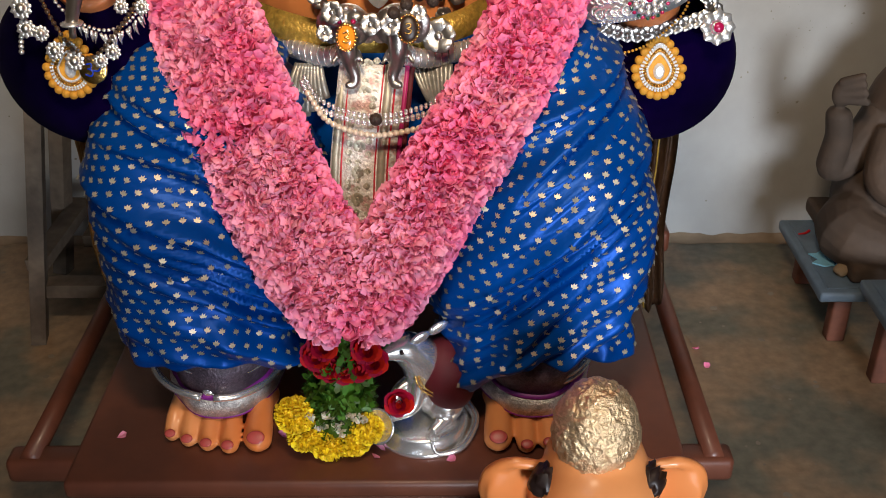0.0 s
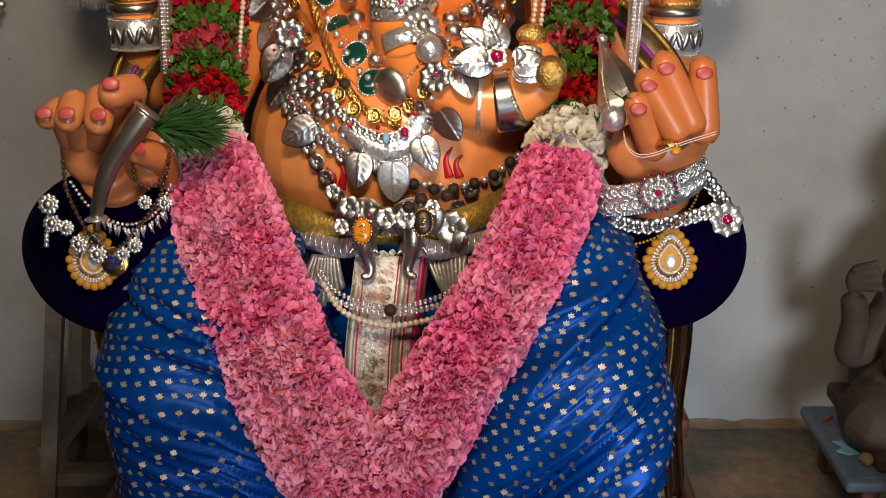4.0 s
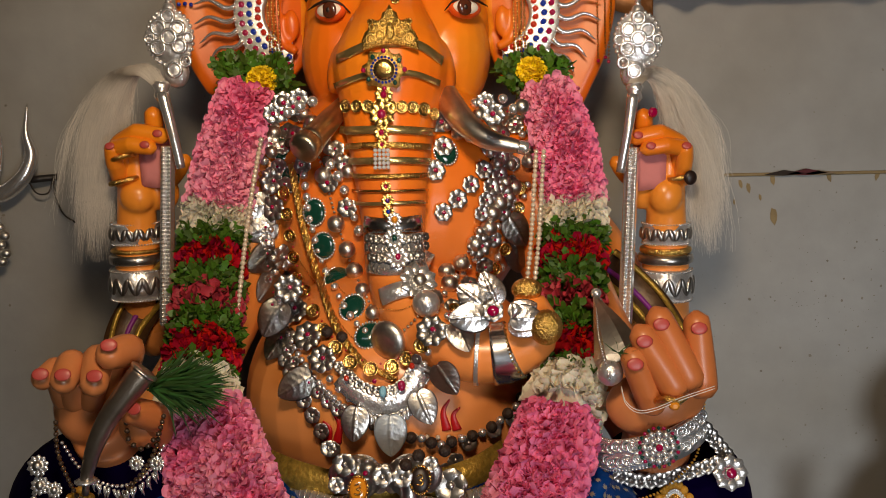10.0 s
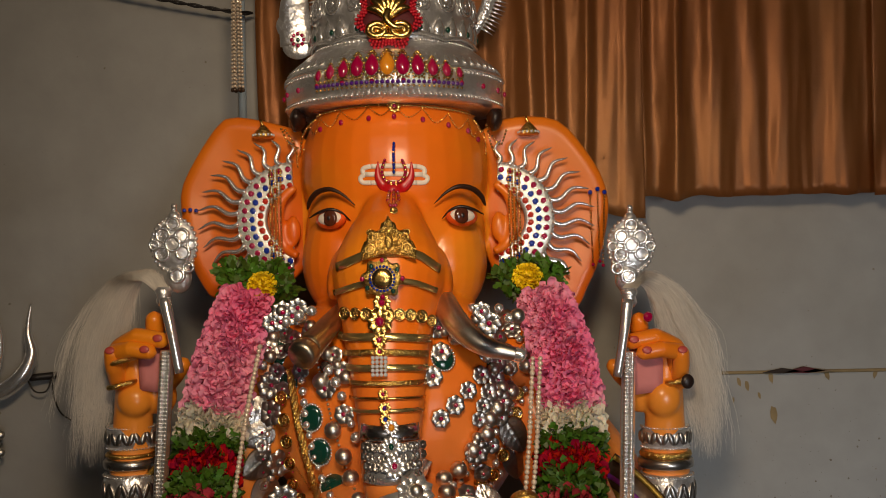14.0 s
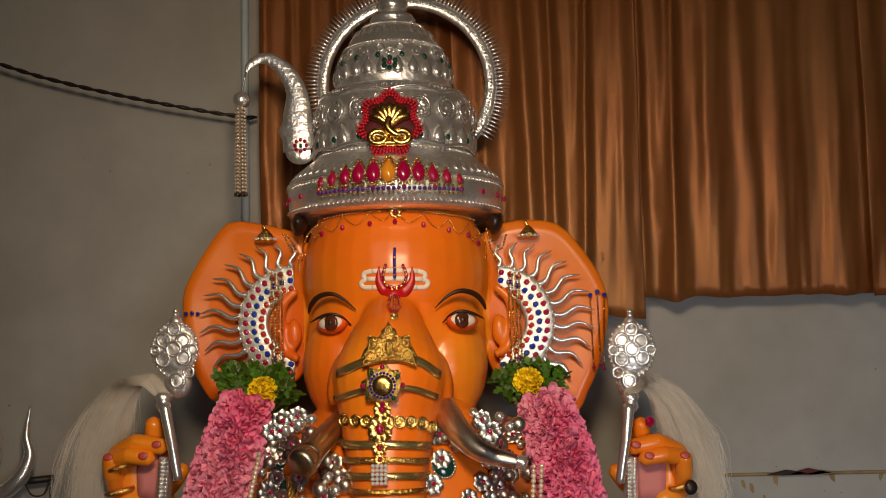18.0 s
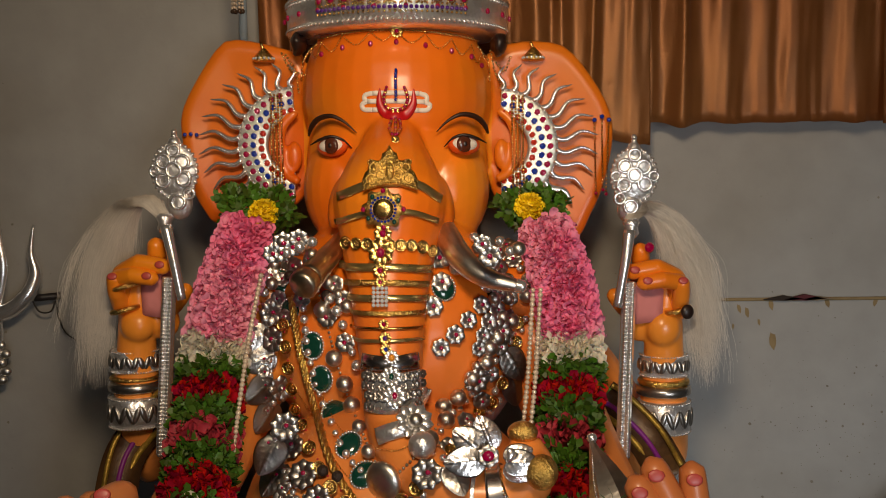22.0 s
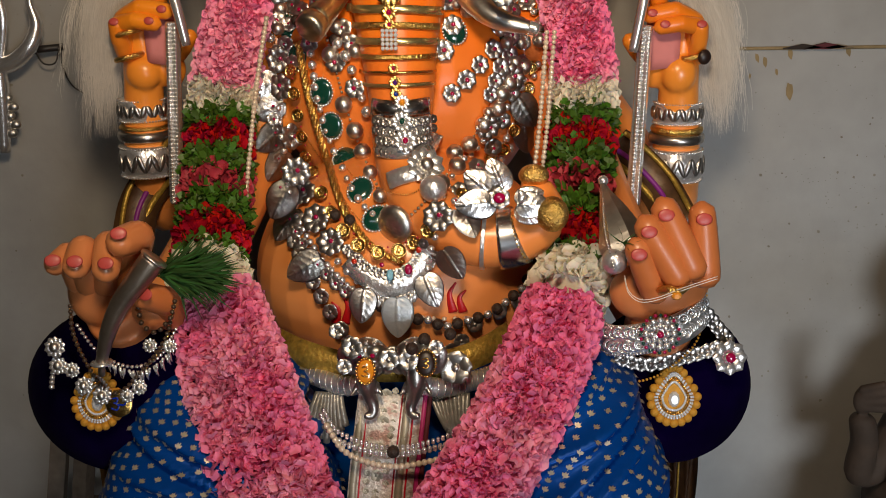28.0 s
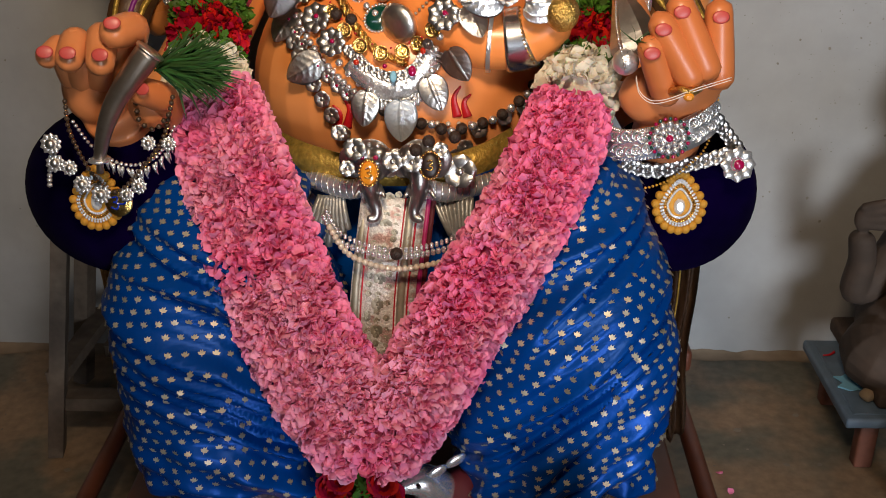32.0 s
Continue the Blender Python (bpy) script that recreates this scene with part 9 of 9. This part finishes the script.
def small_idol():
    x, y = 0.285, 1.235
    bm = bmesh.new()
    ball(bm, (x, y, 0.16), (0.12, 0.10, 0.16), 28, 20)
    ball(bm, (x, y, 0.40), (0.098, 0.095, 0.095), 28, 20)
    ball(bm, (x, y + 0.02, 0.45), (0.078, 0.075, 0.07), 28, 20)
    ball(bm, (x, y, 0.29), (0.07, 0.07, 0.08), 24, 16)
    tube(bm, [(x, y - 0.07, 0.40, 0.05), (x, y - 0.12, 0.33, 0.035), (x + 0.01, y - 0.125, 0.25, 0.028), (x + 0.03, y - 0.13, 0.20, 0.02)], n=16, seg=18)
    for s in (-1, 1):
        ball(bm, (x + s * 0.118, y + 0.02, 0.400), (0.050, 0.012, 0.055), 24, 14, (0, s * 15, -s * 22))
        tube(bm, [(x + s * 0.085, y + 0.008, 0.455, 0.010), (x + s * 0.125, y + 0.01, 0.460, 0.010), (x + s * 0.158, y + 0.018, 0.435, 0.010), (x + s * 0.166, y + 0.02, 0.39, 0.009), (x + s * 0.145, y + 0.015, 0.35, 0.008)], n=12, seg=24)
        tube(bm, [(x + s * 0.09, y, 0.26, 0.035), (x + s * 0.15, y - 0.02, 0.18, 0.03), (x + s * 0.13, y - 0.09, 0.16, 0.026)], n=14, seg=14)
        ball(bm, (x + s * 0.10, y - 0.06, 0.05), (0.08, 0.09, 0.05), 20, 14)
    ball(bm, (x, y, 0.04), (0.13, 0.12, 0.04), 24, 14)
    solo("small_statue", remeshed(bm, 0.005, 6), FOOT_SKIN, "small orange painted elephant-headed statue on the floor", "statue")
    bm = bmesh.new()
    ball(bm, (x - 0.004, y + 0.015, 0.515), (0.064, 0.062, 0.085), 110, 70)
    for v in bm.verts:
        n = (v.co - V(x, y, 0.5)).normalized()
        v.co += n * (0.004 * noise.noise(v.co * 60) + 0.0045 * (0.3 - abs(noise.noise(v.co * 110))) + 0.002 * noise.noise(v.co * 260))
        if v.co.z < 0.458:
            v.co.z = 0.458 - (0.458 - v.co.z) * 0.15
    solo("foil_hat", bm, FOIL, "crumpled gold foil hat on the small statue", "hat")
    for s in (-1, 1):
        bm = bmesh.new()
        ball(bm, (x + s * 0.078, y - 0.012, 0.443), (0.022, 0.026, 0.026), 24, 16)
        for v in bm.verts:
            v.co += V(1, 1, 1) * 0.009 * noise.noise(v.co * 120)
        solo("hair_tuft", bm, BLACK_PAINT, "glossy black hair tuft on the small statue", "hair", "small hair tufts")
    bm = bmesh.new()
    ball(bm, (x + 0.003, y - 0.083, 0.443), (0.004, 0.004, 0.014), 10, 8, (-25, 0, 0))
    solo("painted_mark", bm, RED_PAINT, "dark red painted forehead mark", "painted mark")


FOIL = mat("gold_foil", (0.95, 0.70, 0.42), 0.38, 0.85, vary=0.15, scale=60, bump=0.9, bump_scale=130, deep=0.008)


# ---- beside the wall ----
def clay_statue():
    bm = bmesh.new()
    x, y = 1.225, 2.40
    ball(bm, (x, y, 0.30), (0.19, 0.16, 0.16), 28, 20)
    ball(bm, (x, y + 0.02, 0.50), (0.145, 0.13, 0.18), 28, 20)
    ball(bm, (x + 0.02, y, 0.78), (0.12, 0.12, 0.13), 28, 20)
    tube(bm, [(x + 0.02, y - 0.10, 0.74, 0.05), (x, y - 0.15, 0.62, 0.04), (x - 0.02, y - 0.15, 0.50, 0.035), (x - 0.07, y - 0.15, 0.44, 0.03), (x - 0.09, y - 0.15, 0.48, 0.022)], n=16, seg=24)
    # raised arm with its hand
    tube(bm, [(*(1.12, 2.4, 0.52), 0.055), (*(1.055, 2.38, 0.425), 0.046), (*(1.000, 2.36, 0.40), 0.036), (*(0.995, 2.34, 0.491), 0.032), (*(0.981, 2.33, 0.553), 0.030), (*(0.982, 2.33, 0.565), 0.022)], n=16, seg=30)
    hx, hy, hz = (0.979, 2.325, 0.605)
    ball(bm, (hx, hy, hz), (0.026, 0.018, 0.036), 18, 12)
    for k in range(4):
        capsule(bm, (hx - 0.010 + 0.003 * k, hy - 0.008, hz + 0.030 - 0.015 * k), (hx + 0.026 + 0.007 * k, hy - 0.030, hz + 0.052 - 0.021 * k), 0.0105, 0.009)
    # lap arm and crossed legs
    tube(bm, [(x - 0.10, y - 0.06, 0.50, 0.045), (x - 0.13, y - 0.12, 0.40, 0.04), (x - 0.06, y - 0.18, 0.36, 0.035)], n=16, seg=18)
    ball(bm, (x - 0.06, y - 0.19, 0.36), (0.05, 0.03, 0.025), 18, 12)
    for s in (-1, 1):
        tube(bm, [(x + s * 0.05, y, 0.26, 0.09), (x + s * 0.17, y - 0.10, 0.25, 0.085), (x + s * 0.05, y - 0.17, 0.225, 0.06), (x - s * 0.06, y - 0.20, 0.205, 0.04)], n=18, seg=24)
    box(bm, (x - 0.19, y - 0.21, 0.166), (x + 0.22, y + 0.17, 0.21), 0.01)
    me = remeshed(bm, 0.0042, 4)
    solo("clay_statue", me, CLAY, "unpainted brown clay seated statue on a blue low table", "statue")
    bm = bmesh.new()
    tube(bm, [(x - 0.112, y - 0.085, 0.612, 0.002), (x - 0.102, y - 0.092, 0.602, 0.005), (x - 0.104, y - 0.094, 0.590, 0.004), (x - 0.114, y - 0.092, 0.583, 0.001)], n=8, seg=14)
    solo("foil_crescent", bm, GOLD, "tiny gold crescent stuck on the clay chest", "ornament")


def low_table(lo, hi, z, label):
    th = thing("low_table", ((lo[0] + hi[0]) / 2, (lo[1] + hi[1]) / 2, 0.0), label, "table", "low tables")
    bm = bmesh.new()
    box(bm, (lo[0], lo[1], z - 0.028), (hi[0], hi[1], z), 0.007)
    part("top", bm, TABLE, th)
    bm = bmesh.new()
    for a, b in (((lo[0] + 0.02, lo[1] + 0.02, z), (hi[0] - 0.02, lo[1] + 0.026, z + 0.0025)), ((lo[0] + 0.02, lo[1] + 0.02, z), (lo[0] + 0.026, hi[1] - 0.02, z + 0.0025))):
        box(bm, a, b, 0.001)
    part("edge_bead", bm, TABLE, th)
    for x in (lo[0] + 0.05, hi[0] - 0.09):
        for y in (lo[1] + 0.03, hi[1] - 0.07):
            bm = bmesh.new()
            box(bm, (x, y, 0.0), (x + 0.045, y + 0.04, z - 0.028), 0.006)
            part("leg", bm, RED_WOOD, th, "red-brown worn wooden leg")
    return th


RED_WOOD = mat("red_brown_wood", (0.17, 0.06, 0.035), 0.7, vary=0.2, scale=40, bump=0.3)


def side_things():
    low_table((0.955, 2.155), (1.62, 2.52), 0.164, "blue-grey painted low wooden table against the wall")
    low_table((1.006, 1.50), (1.75, 2.085), 0.25, "blue-grey painted low wooden table in front")
    # pale blue axe-shaped cut-out, seed lump, red twig
    m = Matrix.Translation((1.035, 2.285, 0.169)) @ Matrix.Rotation(radians(-38), 4, "Z") @ Matrix.Rotation(radians(-90), 4, "X")
    bm = bmesh.new()
    plate(bm, [(-0.06, 0.01), (-0.055, 0.035), (-0.03, 0.045), (-0.005, 0.022), (0.10, 0.010), (0.095, 0.0), (0.11, -0.008), (0.0, -0.012), (-0.02, -0.035), (-0.05, -0.038), (-0.045, -0.012), (-0.075, 0.0)][::-1], 0.004, m)
    solo("axe_cutout", bm, LIGHT_BLUE, "pale blue axe-shaped cut-out lying on the low table", "cut-out", smooth=False)
    bm = bmesh.new()
    ball(bm, (1.027, 2.235, 0.18), (0.020, 0.018, 0.016), 18, 12)
    for v in bm.verts:
        v.co += V(1, 1, 1) * 0.003 * noise.noise(v.co * 60)
    solo("clay_lump", bm, mat("dry_light_clay", (0.27, 0.19, 0.11), 0.8, vary=0.2, bump=0.4), "small light brown lump of dry clay on the table", "lump")
    bm = bmesh.new()
    p = V(*(0.998, 2.434, 0.17))
    tube(bm, [(*(p + V(-0.018, -0.004, 0)), 0.002), (*p, 0.003), (*(p + V(0.014, 0.010, 0.002)), 0.004)], n=8, seg=10)
    solo("red_twig", bm, RED_PAINT, "small dark red twig on the blue table", "twig")
    # wooden trestle
    th = thing("wooden_trestle", (-0.93, 2.2, 0.0), "grey weathered wooden trestle with a low rail", "trestle")

    def beam(name, a, b, w, d):
        a, b = V(*a), V(*b)
        bm = bmesh.new()
        box(bm, (-w / 2, -d / 2, -0.5), (w / 2, d / 2, 0.5), 0.0, Matrix.Translation((a + b) / 2) @ (b - a).to_track_quat("Z", "X").to_matrix().to_4x4() @ Matrix.Diagonal((1, 1, (b - a).length, 1)))
        part(name, bm, WOOD, th, smooth=False)
    f = V(*(-0.961, 2.206, 0))
    beam("leg", tuple(f), (f.x + 0.108, f.y + 0.02, 0.64), 0.036, 0.05)
    beam("leg", (f.x - 0.045, f.y + 0.33, 0.0), (f.x + 0.07, f.y + 0.30, 0.64), 0.04, 0.04)
    beam("rail", (f.x + 0.015, f.y + 0.03, 0.14), (f.x + 0.62, f.y + 0.03, 0.14), 0.035, 0.05)
    beam("rail", (f.x + 0.03, f.y + 0.35, 0.10), (f.x + 0.60, f.y + 0.35, 0.10), 0.035, 0.06)
    beam("side_rail", (f.x + 0.02, f.y + 0.03, 0.20), (f.x + 0.035, f.y + 0.36, 0.20), 0.03, 0.05)
    # cloth falls behind the knees
    for x0, x1, y, top, low, m_, edge, label in ((0.432, 0.486, 1.82, 0.80, 0.375, BROCADE_BROWN, GOLD_CLOTH, "dark brown silk cloth with gold stripes hanging beside the knee"), (-0.640, -0.575, 1.86, 0.76, 0.40, ORANGE_CLOTH, PURPLE_EDGE, "ochre brocade cloth with a purple border hanging beside the knee")):
        th = thing("hanging_cloth", ((x0 + x1) / 2, y, low), label, "cloth", "hanging cloths")
        bm = bmesh.new()
        rows = []
        for j in range(25):
            v = j / 24
            row = []
            for i in range(13):
                u = i / 12
                row.append(bm.verts.new((x0 + (x1 - x0) * u + 0.010 * math.sin(v * 7 + u) * v, y + 0.012 * math.sin(u * 16 + v * 3), top + (low - top) * v - 0.03 * math.sin(u * math.pi))))
            rows.append(row)
        for a, b in zip(rows, rows[1:]):
            for i in range(12):
                bm.faces.new((a[i], b[i], b[i + 1], a[i + 1]))
        bmesh.ops.solidify(bm, geom=list(bm.faces), thickness=0.003)
        part("drape", bm, m_, th)
        for u in (0.36,) if x0 > 0 else (0.93,):
            bm = bmesh.new()
            tube(bm, [(x0 + (x1 - x0) * u + 0.010 * math.sin(v * 7 + u) * v, y - 0.005 + 0.012 * math.sin(u * 16 + v * 3), top + (low - top) * v - 0.03 * math.sin(u * math.pi)) for v in [k / 8 for k in range(9)]], 0.0020, 6, 24)
            part("border", bm, edge, th)
    # cloth over the shoulders
    for s, pts in ((-1, [(-0.501, 2.2, 1.242), (-0.586, 2.24, 1.17), (-0.629, 2.22, 1.104), (-0.633, 2.15, 1.008)]), (1, [(0.368, 2.2, 1.231), (0.414, 2.24, 1.193), (0.468, 2.22, 1.137), (0.499, 2.15, 1.079)])):
        th = thing("shoulder_cloth", pts[-1], "brown and gold silk shoulder cloth with a purple stripe", "cloth", "shoulder cloths")
        c = [V(*p[:3]) for p in glide(pts, 20)]
        u = [V(-s * 0.3, -1, 0.3)] * 20
        for off, w, m_ in ((0, 0.085, BROCADE_BROWN), (0.025, 0.012, GOLD_CLOTH), (0.002, 0.010, PURPLE_EDGE), (-0.035, 0.010, GOLD_CLOTH)):
            bm = bmesh.new()
            ribbon(bm, [p + V(-s * off * 0.6, -0.004 if off else 0, -off * 0.8) for p in c], u, w, 0.003)
            part("fold", bm, m_, th)


def wall_things():
    # silver trident
    th = thing("wall_trident", (-1.057, 2.66, 1.311), "polished silver trident fixed to the wall", "trident")
    bm = bmesh.new()
    tube(bm, [(*(-1.174, 2.64, 1.555), 0.004), (*(-1.165, 2.64, 1.457), 0.016), (*(-1.133, 2.63, 1.387), 0.020), (*(-1.063, 2.63, 1.361), 0.021), (*(-1.001, 2.63, 1.398), 0.020), (*(-0.975, 2.64, 1.453), 0.017), (*(-0.984, 2.64, 1.509), 0.010), (*(-0.975, 2.64, 1.579), 0.002)], n=14, seg=50)
    part("outer_prong", bm, SILVER, th)
    bm = bmesh.new()
    tube(bm, [(*(-1.077, 2.63, 1.371), 0.018), (*(-1.058, 2.63, 1.469), 0.020), (*(-1.064, 2.63, 1.539), 0.016), (*(-1.058, 2.63, 1.616), 0.002)], n=10, seg=24, flat=0.5)
    part("middle_prong", bm, SILVER, th)
    bm = bmesh.new()
    tube(bm, [(*(-1.082, 2.64, 1.356), 0.018), (*(-1.084, 2.64, 1.286), 0.020), (*(-1.096, 2.64, 1.144), 0.014)], n=14, seg=12)
    part("shaft", bm, SILVER, th)
    bm = bmesh.new()
    for k in range(5):
        p = V(*(-1.072, 2.64, 1.244)) + V(0.012 * (k % 2), 0, 0.035 - k * 0.022)
        ball(bm, p, (0.016, 0.01, 0.012), 12, 8)
    part("ornament", bm, DULL_SILVER, th)
    bm = bmesh.new()
    tube(bm, [(-0.99, 2.66, 1.394), (-0.93, 2.68, 1.398)], 0.009, 10, 4)
    solo("wall_hook", bm, CABLE, "black peg in the wall", "hook")
    bm = bmesh.new()
    tube(bm, [(-0.994, 2.66, 1.387), (-0.977, 2.66, 1.36), (-0.948, 2.66, 1.361), (-0.937, 2.67, 1.392), (-0.934, 2.67, 1.349), (-0.922, 2.68, 1.305), (-0.898, 2.69, 1.282)], 0.0022, 6, 40)
    solo("thin_wire", bm, CABLE, "thin black wire hanging from the peg", "wire")
    th = thing("overhead_cable", (-1.054, 2.62, 2.434), "twisted black electric cable stretched along the wall", "cable")
    line = [(-1.435, 2.62, 2.575), (-1.054, 2.62, 2.434), (-0.895, 2.62, 2.383), (-0.68, 2.62, 2.33), (-0.461, 2.63, 2.288), (-0.417, 2.66, 2.291)]
    for k in range(2):
        bm = bmesh.new()
        pts = glide(line, 90)
        tube(bm, [(p[0], p[1] + 0.002 * math.sin(i * 0.9 + k * math.pi), p[2] + 0.003 * math.cos(i * 0.9 + k * math.pi)) for i, p in enumerate(pts)], 0.003, 6, 180)
        part("strand", bm, CABLE, th)
    bm = bmesh.new()
    tube(bm, [(-0.452, 2.692, 1.86), (-0.452, 2.692, 3.1)], 0.010, 12, 3)
    solo("conduit_pipe", bm, PIPE, "pale blue-white vertical plastic conduit on the wall", "pipe", kind="structure")
    # joint in the wall with rubbish stuck in it
    zc = 1.368
    bm = bmesh.new()
    pts = [(0.66 + 0.04 * k, 2.708, zc + 0.0025 * noise.noise(V(k, 3, 0))) for k in range(50)]
    ribbon(bm, pts, [V(0, -1, 0)] * 50, 0.008, 0.0025)
    solo("wall_joint", bm, STAIN, "stained horizontal joint in the plaster", "trim", kind="structure")
    th = thing("folded_paper", (0.907, 2.7, 1.372), "dark red and brown folded paper stuck in the wall joint", "paper")
    for a, b, h, m_ in ((1330, 1400, 0.010, DARK_GAP), (1365, 1440, 0.013, MAROON), (1395, 1450, 0.008, SKIRT_MAT)):
        p0, p1 = (a - 784) / 1838 * 2.62 + 0.06, (b - 784) / 1838 * 2.62 + 0.06
        bm = bmesh.new()
        plate(bm, [(p0, zc), ((p0 + p1) / 2, zc + h), (p1, zc + 0.002), ((p0 + p1) / 2, zc - 0.003)][::-1], 0.012, Matrix.Translation((0, 2.700, 0)))
        part("fold", bm, m_, th, smooth=False)
    rnd = random.Random(5)
    blot = [(math.cos(k * math.tau / 9) * 0.5, math.sin(k * math.tau / 9) * (0.5 + 0.2 * (k % 2)), 0.02) for k in range(9)]
    for name, m_, spots, label in (("damp_stain", STAIN, [(0.865, 1.262, 0.030, 1.9), (0.80, 1.335, 0.018, 1.0), (0.83, 1.31, 0.012, 1.4), (0.78, 1.345, 0.016, 0.7), (0.86, 1.355, 0.02, 0.4), (1.0, 1.36, 0.02, 0.3), (1.12, 1.36, 0.018, 0.3), (0.765, 1.30, 0.010, 1.0)], "ochre damp stains below the wall joint"),):
        at = [(x, 2.7085, z) for x, z, r, k in spots]
        vs = [(a * 0.6, b * 1.2, c) for a, b, c in blot]
        me = scatter(vs, [tuple(range(9))], at, [(0, -1, 0)] * len(at), [r for x, z, r, k in spots], spin=[rnd.uniform(-0.3, 0.3) for _ in at])
        tagged(solo(name, me, m_, label, "stain", smooth=False), kind="stuff")
    at = [(rnd.uniform(-1.4, 1.5), 2.7087, rnd.uniform(0.12, 2.3)) for _ in range(260)] + [(rnd.gauss(1.0, 0.18), 2.7087, rnd.gauss(0.95, 0.25)) for _ in range(260)]
    me = scatter(blot, [tuple(range(9))], at, [(0, -1, 0)] * len(at), [0.0016 + 0.006 * rnd.random() ** 5 for _ in at])
    tagged(solo("wall_speck", me, DIRT, "dark specks and chips on the plaster", "speck", smooth=False), kind="stuff")
    at = [(rnd.uniform(-1.6, 1.6), rnd.uniform(1.2, 2.6), 0.0012) for _ in range(240)]
    me = scatter(blot, [tuple(range(9))], at, [(0, 0, 1)] * len(at), [0.004 + 0.014 * rnd.random() ** 3 for _ in at])
    tagged(solo("floor_speck", me, CHIP, "pale paint drips on the cement floor", "speck", smooth=False), kind="stuff")


DIRT = mat("grey_dirt", (0.23, 0.21, 0.17), 0.9, vary=0.2, bump=0)
CHIP = mat("pale_drip", (0.26, 0.22, 0.17), 0.8, vary=0.2, bump=0)

feet_things()
mouse()
offering()
small_idol()
clay_statue()
side_things()
wall_things()
